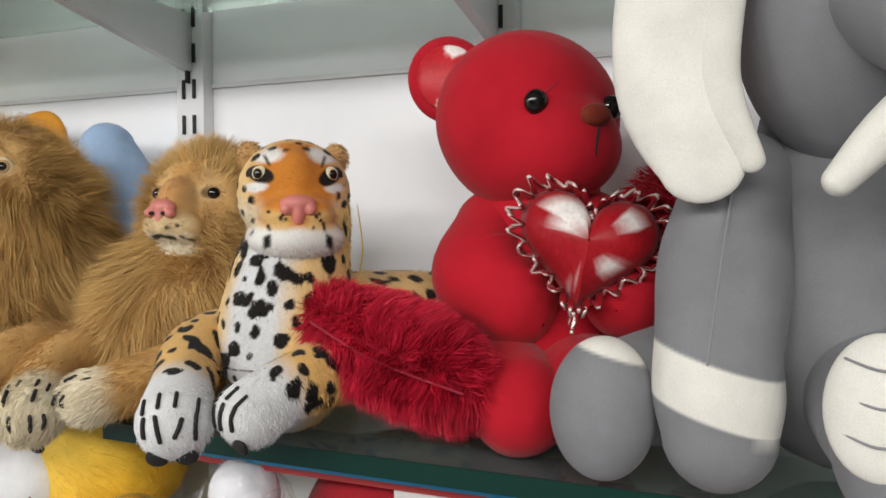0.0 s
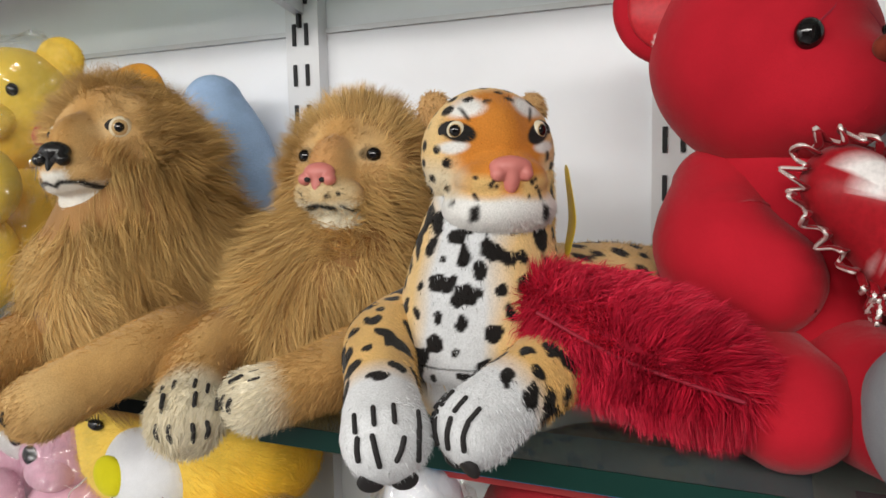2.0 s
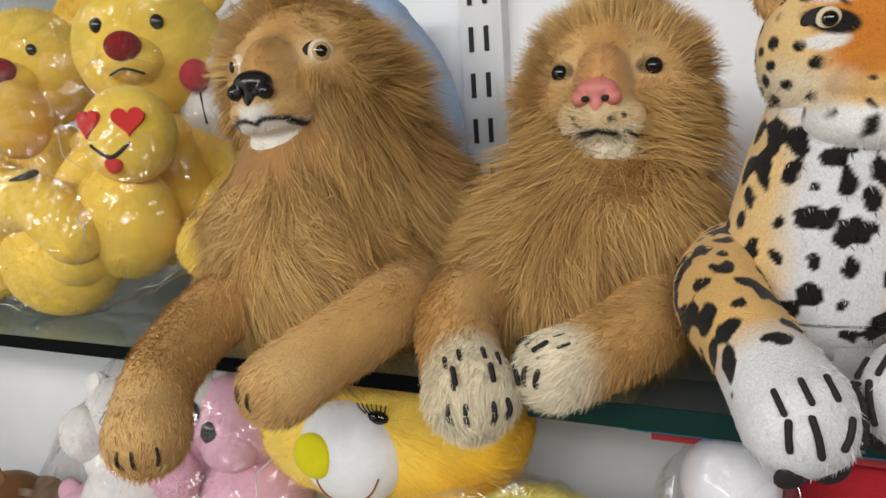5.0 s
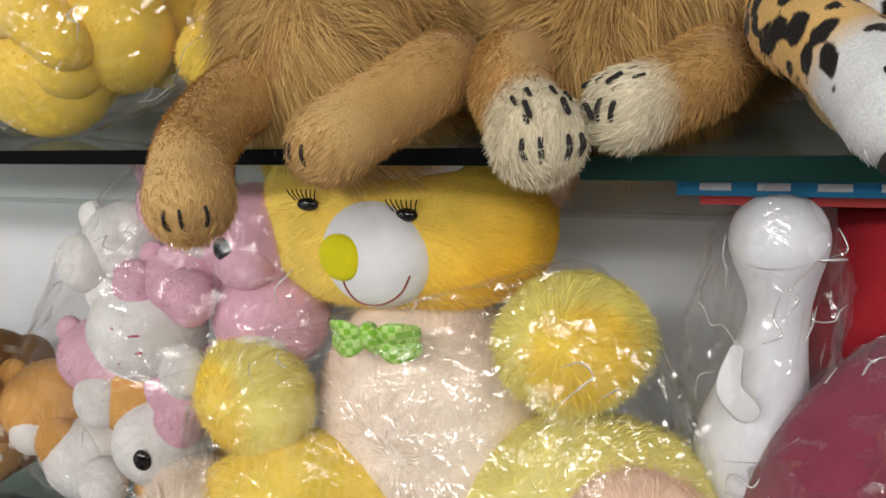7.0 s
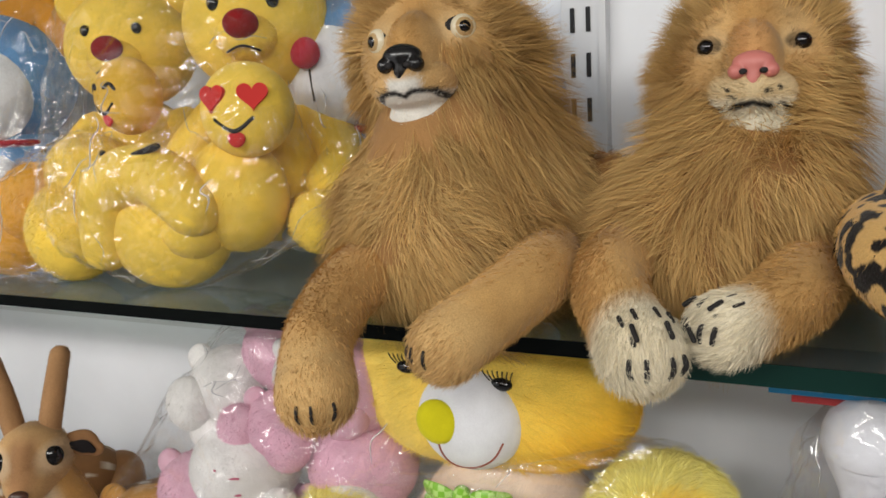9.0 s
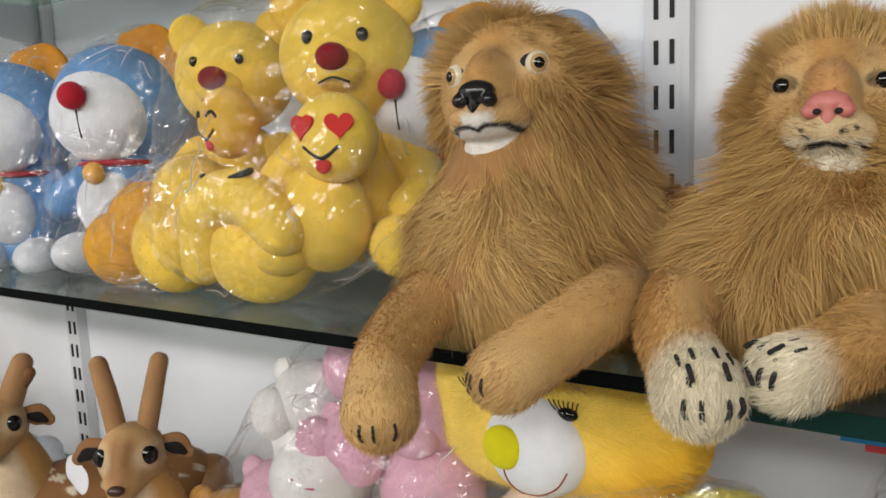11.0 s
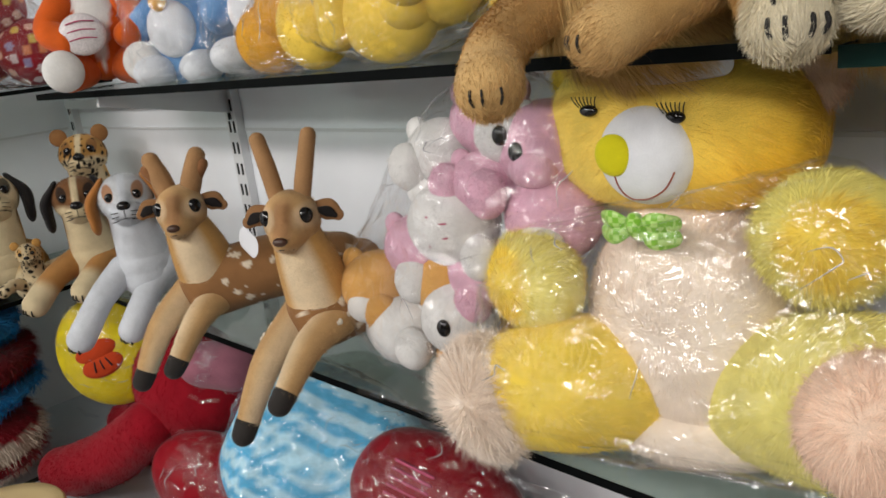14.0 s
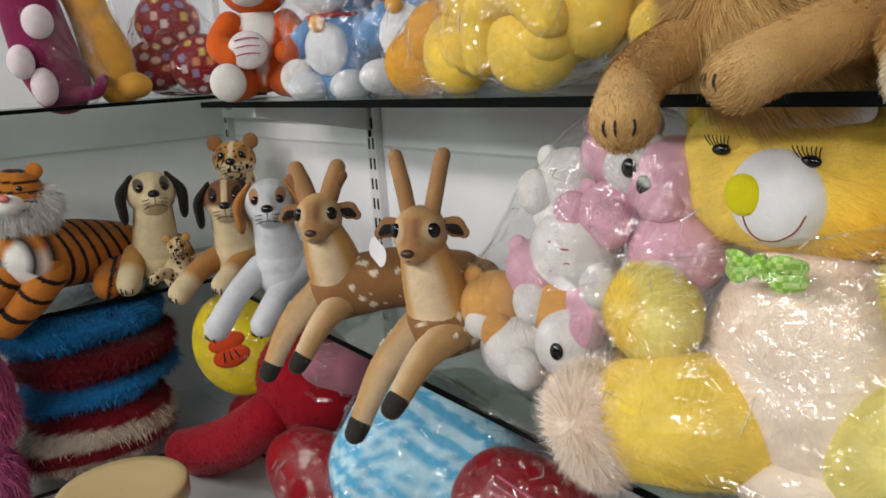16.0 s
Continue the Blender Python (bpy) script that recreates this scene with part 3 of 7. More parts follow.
    nd = ahead(skin, h, 0, 0.0)
    nf = Frame(h.pt(0, 0.001 * hs, nd - 0.003 * hs), h.f)
    nm = merged(nf, [((0.0145 * hs, 0.0085 * hs, 0.009 * hs), (0, 0.003 * hs, 0)), ((0.0068 * hs, 0.0155 * hs, 0.0085 * hs), (0, -0.007 * hs, 0)),
                     ((0.006 * hs, 0.0055 * hs, 0.006 * hs), (-0.0115 * hs, -0.003 * hs, 0.004 * hs)), ((0.006 * hs, 0.0055 * hs, 0.006 * hs), (0.0115 * hs, -0.003 * hs, 0.004 * hs))], nu=60, nv=44, k=0.0012, soften=1)
    part("nose", nm, nose_col, t, "moulded plastic nose")
    for s in (-1, 1):
        part("nostril", ell(nf, (0.003 * hs, 0.0022 * hs, 0.002 * hs), (s * 0.007 * hs, -0.0035 * hs, 0.0085 * hs), nu=12, nv=8), INK, t)
        if paws_striped:
            part("eye", ell(Frame(h.pt(s * 0.034 * hs, 0.021 * hs, ahead(skin, h, s * 0.034 * hs, 0.021 * hs) - 0.0015 * hs), unit(h.f + 0.4 * s * h.r)), (0.0068 * hs, 0.0064 * hs, 0.0055 * hs), nu=20, nv=14), EYE, t, "glossy black eye")
        else:
            ring_eye(h, s * 0.034 * hs, 0.022 * hs, ahead(skin, h, s * 0.034 * hs, 0.022 * hs) - 0.0028 * hs, 0.0098 * hs, t)
    body = join(*[tube(p, r, nu=36, k=30) for p, r in body_tubes])
    part("body", body, PLUSH, t, "shaggy tan body", col=(0.36, 0.19, 0.07))
    hood = ell(h, (0.066 * hs, 0.066 * hs, 0.05 * hs), (0, 0.002, -0.026 * hs), nu=48, nv=30)
    part("mane_base", hood, PLUSH, t, col=(0.36, 0.19, 0.07))

    def shade(P, N):
        w = waves(P, 45, seed + 3)
        return blend((0.46, 0.265, 0.085), (0.76, 0.51, 0.2), 0.5 + 0.5 * w)

    def combed(P, N):
        out = P - h.c
        out[:, 2] = 0
        return V3(0, 0, -1.0) + out * 3.0 + h.r * (np.sign((P - h.c) @ h.r) * 0.25)[:, None]
    fur("mane", body, FUR, t, int(mane_n * 1.35), 0.052 * hs, 0.00052, shade, "long brushed tan mane fur", seed=seed, lift=0.2, comb=combed, messy=0.4, curl=30, clump=0.7, sag=0.35, lock=0.013,
        keep=lambda P, N: (h.at(P)[:, 2] < 0.05 * hs) | (P[:, 2] < h.c[2] - 0.036))
    fur("crown_fur", hood, FUR, t, int(mane_n * 0.6), 0.034 * hs, 0.0005, shade, "ruffled tan fur round the face", seed=seed + 9, lift=0.55, messy=0.45, curl=36, clump=0.6, sag=0.2, lock=0.012,
        comb=lambda P, N: (P - h.c) * 8.0 - h.f * 0.5, keep=lambda P, N: h.at(P)[:, 2] < 0.012 * hs)
    for pts, rad in legs:
        end = np.array(pts[-1]); d = unit(end - np.array(pts[-2]))

        def leg_col(P, N, end=end, rr=rad[-1]):
            near = np.clip((rr * 1.55 - np.linalg.norm(P - end, axis=1)) / (rr * 0.5), 0, 1)
            c = blend((0.58, 0.345, 0.125), (0.80, 0.72, 0.54) if paws_striped else (0.64, 0.41, 0.17), near)
            return c * (1 + 0.12 * waves(P, 80, 5))[:, None]
        leg = tube(pts, rad, nu=32, k=34, lump=0.001, seed=seed)
        lg = part("foreleg", leg, PLUSH, t, col=leg_col)
        fur("leg_fur", leg, FUZZ, t, 24000, 0.009 if paws_striped else 0.0072, 0.0006, leg_col, seed=seed + 1, lift=0.24, comb=lambda P, N, d=d: np.tile(d, (len(P), 1)), messy=0.35)
        side = unit(np.cross(d, V3(0, 0, 1)))
        up = np.cross(side, d)
        rr = rad[-1]
        toes = 4 if paws_striped else 3
        for k in range(toes):
            a = (k - (toes - 1) / 2) * (0.42 if paws_striped else 0.36) + R.uniform(-0.08, 0.08)
            w = unit(d * 0.72 + up * 0.5 + side * a * 1.1)
            o1 = end + w * rr * 1.02
            w2 = unit(d * 1.0 + up * -0.12 + side * a)
            o2 = end + w2 * rr * 1.04
            stitch([o1 * 0.8 + o2 * 0.2 + up * 0.001, (o1 + o2) / 2 + w * rr * 0.1, o2 * 0.8 + o1 * 0.2], 0.0017 if paws_striped else 0.0012, lg, "toe_line")
            if paws_striped:
                w3 = unit(d * 0.2 + up * 0.9 + side * a * 1.3)
                o3 = end + w3 * rr * 1.02 + side * R.uniform(-0.006, 0.006)
                stitch([o3, o3 + d * rr * 0.36 - up * rr * 0.08], 0.0017, lg, "paw_stripe")
                o4 = end + unit(d * -0.35 + up * 0.95 + side * a * 1.1) * rr * 1.02
                stitch([o4, o4 + d * rr * 0.3], 0.0015, lg, "paw_stripe")
    return t


lion((-0.455, 0.55, TOP), Frame((-0.476, 0.519, 1.557), (0.10, -1, 0.02), 4), NOSE_BLACK,
     [([(-0.466, 0.548, 1.535), (-0.466, 0.54, 1.47), (-0.468, 0.538, 1.425)], [0.06, 0.088, 0.094]),
      ([(-0.46, 0.56, 1.44), (-0.45, 0.64, 1.43), (-0.43, 0.70, 1.41)], [0.085, 0.075, 0.05])],
     [([(-0.515, 0.53, 1.405), (-0.52, 0.44, 1.388), (-0.508, 0.375, 1.365), (-0.486, 0.338, 1.34)], [0.031, 0.027, 0.024, 0.0275]),
      ([(-0.385, 0.54, 1.40), (-0.37, 0.46, 1.4), (-0.385, 0.408, 1.384), (-0.405, 0.374, 1.368)], [0.029, 0.027, 0.0245, 0.025])],
     "shaggy tan plush lion with black nose on the glass shelf", False, 1.09, 11, 66000)
tail = thing("plush_tail", (-0.36, 0.62, TOP), "brown furry tail tuft of a plush lion", "plush tail")
tl = tube([(-0.40, 0.66, 1.385), (-0.365, 0.62, 1.40), (-0.352, 0.60, 1.452)], [0.02, 0.026, 0.026], lump=0.002)
part("tuft", tl, PLUSH, tail, col=TANDARK)
fur("tuft_fur", tl, FUR, tail, 3500, 0.014, 0.001, (0.25, 0.11, 0.035), seed=4, lift=0.6)

lion((-0.245, 0.57, TOPR), Frame((-0.232, 0.551, 1.534), (0.08, -1, 0.06), 0), NOSE_PINK,
     [([(-0.232, 0.58, 1.512), (-0.243, 0.562, 1.455), (-0.256, 0.558, 1.418)], [0.05, 0.07, 0.076]),
      ([(-0.245, 0.58, 1.42), (-0.22, 0.65, 1.41), (-0.2, 0.70, 1.39)], [0.07, 0.06, 0.04])],
     [([(-0.318, 0.52, 1.405), (-0.316, 0.46, 1.396), (-0.298, 0.425, 1.38), (-0.282, 0.40, 1.367)], [0.029, 0.026, 0.024, 0.0275]),
      ([(-0.19, 0.53, 1.4), (-0.198, 0.47, 1.393), (-0.217, 0.435, 1.385), (-0.236, 0.418, 1.38)], [0.026, 0.0245, 0.022, 0.0225])],
     "tan plush lion with pink nose and striped white paws", True, 0.93, 23, 50000)


# ---- leopard ----
def spread(m, n, gap, seed):
    r = np.random.RandomState(seed)
    P = m[0]
    out = []
    for i in r.permutation(len(P)):
        if all(np.linalg.norm(P[i] - q) > gap for q in out):
            out.append(P[i])
            if len(out) >= n:
                break
    return np.array(out)


def spotted(base_col, centres, size, seed=0, dark=(0.012, 0.01, 0.009), stretch=1.5):
    r = np.random.RandomState(seed)
    sz = size * r.uniform(0.55, 1.25, len(centres))
    ax = r.normal(size=(len(centres), 3)) * 0.5 + V3(0, 0, 1)
    ax /= np.linalg.norm(ax, axis=1)[:, None]

    def f(P, N):
        c = colours(base_col, P, N).copy()
        jag = 1 + 0.45 * waves(P, 260, seed) + 0.2 * waves(P, 600, seed + 1)
        best = np.full(len(P), 9.0)
        for q, s, a in zip(centres, sz, ax):
            d = P - q
            along = d @ a
            dd = np.sqrt(np.maximum(np.sum(d * d, 1) - along ** 2, 0) + (along / stretch) ** 2)
            best = np.minimum(best, dd / s)
        k = np.clip((1.05 - best * jag) / 0.12, 0, 1)[:, None]
        return c * (1 - k) + np.array(dark) * k
    return f


def leopard():
    t = thing("plush_leopard", (-0.09, 0.5, TOPR), "spotted plush leopard with white chest sitting on the glass shelf", "plush leopard")
    h = Frame((-0.0885, 0.506, 1.551), (0.6, -0.8, 0.0))
    O, Wt = (0.58, 0.21, 0.03), (0.76, 0.75, 0.72)
    GOLD = (0.76, 0.53, 0.24)

    r_ = np.random.RandomState(12)
    dots = [(s * r_.uniform(0.01, 0.024), r_.uniform(-0.03, -0.014)) for s in (-1, 1) for _ in range(8)]

    def face(P, N):
        q = h.at(P)
        a, b, d = np.abs(q[:, 0]), q[:, 1] + 0.001 * waves(P, 160, 3), q[:, 2]
        front = np.clip((d - 0.008) / 0.012, 0, 1)

        def over(c, col, k):
            return c * (1 - k[:, None]) + np.array(col) * k[:, None]
        c = np.tile(np.array(GOLD), (len(P), 1))
        c = over(c, O, front * window(b, -0.03, 0.06, 0.01) * window(a, -1, 0.034, 0.014))
        c = over(c, (0.72, 0.62, 0.44), window(a, 0.030, 1, 0.012) * window(b, -0.06, -0.006, 0.014))
        c = over(c, Wt, np.clip(1.5 - np.hypot((a - 0.023) / 0.013, (b - 0.0325) / 0.0075) ** 2, 0, 1) * front)
        c = over(c, Wt, np.clip(1.5 - np.hypot((a - 0.032) / 0.009, (b - 0.005) / 0.004) ** 2, 0, 1) * front)
        c = over(c, Wt, window(b, -0.08, -0.029 + 0.0, 0.005) * np.clip((d + 0.005) / 0.012, 0, 1))
        c = over(c, (0.66, 0.42, 0.16), window(b, -0.029, -0.015, 0.006) * window(a, 0.006, 0.028, 0.008) * front)
        for x, z in dots:
            c = over(c, (0.03, 0.02, 0.015), np.clip(2.2 - np.hypot(q[:, 0] - x, b - z) / 0.0009, 0, 1) * (d > 0.03))
        c = over(c, INKC, window(b + 0.5 * (a - 0.024), -0.044, -0.034, 0.002) * window(a, 0.0215, 0.0275, 0.002) * front)
        c = over(c, INKC, np.clip(3.0 - 2.4 * np.hypot((a - 0.0285) / 0.0105, (b - 0.0155 - 0.3 * (a - 0.03)) / 0.0072) ** 2, 0, 1) * front)
        c = over(c, INKC, window(a - 0.4 * b, 0.011, 0.0135, 0.002) * window(b, 0.022, 0.032, 0.003) * front)
        crown = np.clip((b - 0.029 - 0.3 * (0.02 - a)) / 0.004, 0, 1)
        back = np.maximum(np.clip((0.006 - d) / 0.006, 0, 1), np.clip((a - 0.032) / 0.003, 0, 1) * window(b, -0.034, 0.07, 0.004) * (1 - np.clip(2 - np.hypot((a - 0.029) / 0.014, (b - 0.016) / 0.011) ** 2, 0, 1)))
        spot = 0
        for c0 in crown_spots:
            w = P - c0
            spot = np.maximum(spot, np.clip((1.05 - np.linalg.norm(w * V3(1, 1, 1.2), axis=1) / 0.0042 * (1 + 0.35 * waves(P, 300, 6))) / 0.2, 0, 1))
        return over(c, INKC, np.clip(np.maximum(crown, back), 0, 1) * spot)
    INKC = (0.013, 0.011, 0.01)
    skin = merged(h, [((0.048, 0.047, 0.040), (0, 0, 0)), ((0.027, 0.020, 0.027), (0, -0.016, 0.030)), ((0.019, 0.026, 0.024), (0, 0.01, 0.022)),
                      ((0.017, 0.014, 0.02), (-0.014, -0.018, 0.035)), ((0.017, 0.014, 0.02), (0.014, -0.018, 0.035)), ((0.040, 0.0205, 0.034), (0, -0.037, 0.027))],
                  nu=180, nv=140, k=0.003, lump=0.0006, soften=2)
    crown_spots = spread(skin, 400, 0.0112, 3)
    part("head", skin, PLUSH, t, "orange spotted face with white chin", col=face)
    fur("head_fur", skin, FUZZ, t, 22000, 0.0042, 0.00055, face, seed=2, lift=0.22, comb=lambda P, N: (P - h.c) * 10 + h.u * 0.3 - h.f * 0.6, messy=0.3)
    nd = ahead(skin, h, 0, -0.012)
    nf = Frame(h.pt(0, -0.0105, nd - 0.002), h.f)
    part("nose", merged(nf, [((0.0145, 0.0068, 0.0075), (0, 0.002, 0)), ((0.0062, 0.0115, 0.0072), (0, -0.005, 0)), ((0.005, 0.005, 0.005), (-0.0095, -0.003, 0.003)), ((0.005, 0.005, 0.005), (0.0095, -0.003, 0.003))],
                         nu=56, nv=40, k=0.0012, soften=1), NOSE_PINK, t, "pink moulded nose")
    for s in (-1, 1):
        ring_eye(h, s * 0.029, 0.016, ahead(skin, h, s * 0.029, 0.016) - 0.0028, 0.0068, t, 0.64)
        e = ell(Frame(h.pt(s * 0.037, 0.033, -0.008), unit(h.f * 0.8 + s * 0.5 * h.r)), (0.0115, 0.012, 0.007), nu=26, nv=18)
        part("ear", e, PLUSH, t, col=(0.6, 0.36, 0.15))
        fur("ear_fur", e, FUZZ, t, 1200, 0.005, 0.0007, (0.62, 0.4, 0.18), seed=5, lift=0.6)
    bf = Frame((-0.09, 0.5, 1.43), (0.1, -1, 0))

    def coat(P, N):
        q = bf.at(P)
        k = np.clip((0.036 - np.abs(q[:, 0] + 0.004) + 0.006 * waves(P, 90, 2)) / 0.016, 0, 1) * np.clip((-N[:, 1] - 0.15) / 0.2, 0, 1)
        return blend(GOLD, (0.66, 0.67, 0.68), k)
    body = join(tube([(-0.083, 0.515, 1.53), (-0.09, 0.505, 1.48), (-0.094, 0.50, 1.42), (-0.094, 0.50, 1.395)], [0.04, 0.052, 0.061, 0.05], nu=200, k=140),
                tube([(-0.085, 0.53, 1.42), (-0.03, 0.60, 1.42), (0.02, 0.65, 1.415)], [0.06, 0.06, 0.055], nu=140, k=80))
    bc = spotted(coat, spread(body, 300, 0.0148, 9), 0.0056, 11)
    part("body", body, PLUSH, t, col=bc)
    fur("body_fur", body, FUZZ, t, 34000, 0.0055, 0.0006, bc, "short spotted pile", seed=6, lift=0.35, messy=0.35)
    for pts, rad in (([(-0.145, 0.505, 1.425), (-0.148, 0.45, 1.42), (-0.125, 0.405, 1.402), (-0.106, 0.375, 1.383)], [0.03, 0.026, 0.0235, 0.0275]),
                     ([(-0.04, 0.505, 1.41), (-0.032, 0.455, 1.41), (-0.045, 0.42, 1.40), (-0.058, 0.40, 1.388)], [0.03, 0.026, 0.0235, 0.025])):
        leg = tube(pts, rad, nu=130, k=130)
        end = np.array(pts[-1]); d = unit(end - np.array(pts[-2]))

        def lc(P, N, end=end):
            k = np.clip((0.05 - np.linalg.norm(P - end, axis=1)) / 0.015, 0, 1)
            return blend((0.68, 0.42, 0.15), (0.70, 0.71, 0.72), k)
        cs = spread(leg, 90, 0.0148, 17)
        cs = cs[np.linalg.norm(cs - end, axis=1) > 0.034]
        col = spotted(lc, cs, 0.005, 19, stretch=1.9)
        lg = part("foreleg", leg, PLUSH, t, col=col)
        fur("leg_fur", leg, FUZZ, t, 14000, 0.0055, 0.0006, col, seed=7, lift=0.25, messy=0.35)
        side = unit(np.cross(d, V3(0, 0, 1))); up = np.cross(side, d); rr = rad[-1]
        for k in range(4):
            a = (k - 1.5) * 0.42
            j1, j2 = R.uniform(-0.15, 0.15), R.uniform(-0.12, 0.12)
            q = [end + unit(d * x + up * y + side * (a * 1.2 + w)) * rr * 1.03 for x, y, w in ((0.6 + j1, 0.72, j2), (0.8, 0.5, 0), (0.97, 0.22 + j1, -j2))]
            stitch(q, 0.0017, lg, "toe_line")
            q2 = end + unit(d * 0.05 + up + side * (a * 1.3 + j1)) * rr * 1.02
            stitch([q2, q2 + d * rr * 0.4 - up * rr * 0.08], 0.0015, lg, "paw_stripe")
        for k in (-1, 1):
            part("paw_pad", ell(Frame(end + unit(d * 0.75 - up * 0.5 + side * k * 0.35) * rr * 0.98, d), (0.0085, 0.0085, 0.004), nu=16, nv=10), INK, lg, "black paw pad")
    tg = part("swing_tag", tube([(-0.034, 0.522, 1.535), (-0.031, 0.524, 1.505), (-0.034, 0.524, 1.485)], [0.008, 0.012, 0.01], nu=16, k=16, flat=0.06, side=(0.88, 0.46, 0)), CARD_YELLOW, t, "yellow paper swing tag")
    hind = tube([(0.0, 0.58, 1.385), (0.03, 0.545, 1.375), (0.05, 0.53, 1.372)], [0.03, 0.026, 0.024], nu=40)
    part("hind_leg", hind, PLUSH, t, col=spotted((0.72, 0.43, 0.13), spread(hind, 20, 0.02, 3), 0.006, 4))
    return t


CARD_YELLOW = plain("yellow_card", (0.75, 0.55, 0.03), rough=0.4)
leopard()

# ---- red feathery cushion ----
SEAMRED = plain("red_thread", (0.3, 0.01, 0.03), rough=0.8)
fl = thing("fluffy_cushion", (0.03, 0.47, TOPR), "crimson long-haired leaf-shaped cushion leaning on the bear", "cushion")
ff = Frame((0.022, 0.478, 1.427), (0.1, -1, 0.15), roll=-22)
fm = ell(ff, (0.082, 0.037, 0.03), nu=48, nv=30, lump=0.002)
part("cover", fm, PLUSH, fl, col=(0.3, 0.006, 0.022))
fur("fur", fm, FUR, fl, 26000, 0.024, 0.0008, lambda P, N: blend((0.5, 0.008, 0.03), (0.78, 0.03, 0.075), 0.5 + 0.5 * waves(P, 50, 1)), "long crimson pile", seed=31, lift=0.5, messy=0.6, curl=40, lock=0.011,
    comb=lambda P, N: ff.u * np.sign(ff.at(P)[:, 1:2]) * 0.8 + ff.r * 0.55)
stitch([ff.pt(-0.06, -0.004, 0.034), ff.pt(0.0, -0.008, 0.037), ff.pt(0.07, -0.002, 0.031)], 0.0012, fl, "seam", SEAMRED)


# ---- red bear with heart, grey elephant ----
def red_bear():
    t = thing("plush_bear", (0.09, 0.6, TOPR), "red plush bear holding a satin heart, sitting against the wall", "plush bear")
    h = Frame((0.09, 0.612, 1.618), (0.74, -0.67, -0.05))
    red = (0.42, 0.008, 0.02)
    hm = merged(h, [((0.083, 0.078, 0.078), (0, 0, 0)), ((0.047, 0.042, 0.045), (0, -0.026, 0.06)), ((0.06, 0.045, 0.06), (0, -0.036, 0.015))], nu=110, nv=80, k=0.006, lump=0.0016, freq=24)
    part("head", hm, VELVET, t, col=red)
    for s in (-1, 1):
        stitch([h.pt(s * a, b, ahead(hm, h, s * a, b) - 0.0004) for a, b in ((0.001, 0.055), (0.012, 0.03), (0.032, 0.012), (0.047, -0.015))], 0.0008, t, "seam", SEAMRED)
    part("nose", ell(h, (0.014, 0.009, 0.007), (0.0, -0.002, 0.102), nu=20, nv=12), VELVET, t, "small brown stitched nose", col=(0.2, 0.03, 0.015))
    stitch([h.pt(0, -0.012, 0.1065), h.pt(0, -0.034, 0.104), h.pt(0.016, -0.046, 0.094)], 0.001, t, "mouth_line")
    for s in (-1, 1):
        part("eye", ell(Frame(h.pt(s * 0.037, 0.008, 0.073), h.f), (0.0105, 0.0105, 0.008), nu=20, nv=14), EYE, t, "glossy black eye")
        g = Frame((0.022, 0.594, 1.656), (0.3, -1, 0.1), 25) if s < 0 else Frame((0.118, 0.706, 1.655), (0.8, -0.5, 0))
        e = part("ear", ell(g, (0.038, 0.041, 0.016), nu=30, nv=20), VELVET, t, col=red)
        dots = [g.pt(a, b, 0.013) for a, b in ((0.016, 0.02), (-0.012, -0.024), (0.012, -0.012))]
        part("ear_lining", ell(g, (0.029, 0.031, 0.008), (0, -0.002, 0.011), nu=40, nv=28), SATIN, e, "red satin lining with white dots",
             col=lambda P, N, dots=dots: blend((0.5, 0.02, 0.03), (0.85, 0.8, 0.78), np.max([np.clip((0.0105 - np.linalg.norm(P - q, axis=1)) / 0.001, 0, 1) for q in dots], 0)))
    part("body", tube([(0.1, 0.62, 1.545), (0.11, 0.615, 1.48), (0.112, 0.61, 1.42)], [0.055, 0.068, 0.07], nu=44, lump=0.0015), VELVET, t, col=red)
    part("arm", tube([(0.062, 0.60, 1.52), (0.066, 0.565, 1.482), (0.098, 0.545, 1.462)], [0.036, 0.046, 0.038], lump=0.001), VELVET, t, col=red)
    part("arm", tube([(0.15, 0.60, 1.52), (0.19, 0.58, 1.48), (0.19, 0.55, 1.47)], [0.034, 0.042, 0.036]), VELVET, t, col=red)
    for x in (0.085, 0.15):
        part("leg", tube([(x - 0.01, 0.60, 1.395), (x + 0.01, 0.54, 1.39), (x + 0.03, 0.505, 1.386)], [0.045, 0.044, 0.04], lump=0.001), VELVET, t, col=red)
    g = Frame((0.165, 0.515, 1.51), (0.25, -1, 0.15), roll=-10)
    a = np.linspace(0, 2 * math.pi, 64, endpoint=False)
    hx, hz = 0.053 * np.sin(a) ** 3, 0.0032 * (13 * np.cos(a) - 5 * np.cos(2 * a) - 2 * np.cos(3 * a) - np.cos(4 * a))
    rings, faces = [], []
    for k, (sc, dp) in enumerate(((0.02, 0.03), (0.35, 0.028), (0.65, 0.022), (0.88, 0.012), (1.0, 0.0), (0.88, -0.012), (0.5, -0.02), (0.02, -0.022))):
        rings.append(np.array([g.pt(x * sc, z * sc, dp) for x, z in zip(hx, hz)]))
    m = (np.concatenate(rings), [q[::-1] for q in grid_faces(64, 8)])
    dots = [g.pt(*p) for p in ((-0.016, 0.02, 0.024), (0.026, 0.018, 0.022), (0.02, -0.018, 0.02), (-0.006, -0.03, 0.016))]
    hs = part("heart", m, SATIN, t, "dark red satin heart with white dots",
              col=lambda P, N: blend((0.34, 0.008, 0.015), (0.85, 0.8, 0.78), np.max([np.clip((s - np.linalg.norm(P - q, axis=1)) / 0.0012, 0, 1) for q, s in zip(dots, (0.017, 0.009, 0.009, 0.007))], 0)))
    lace = []
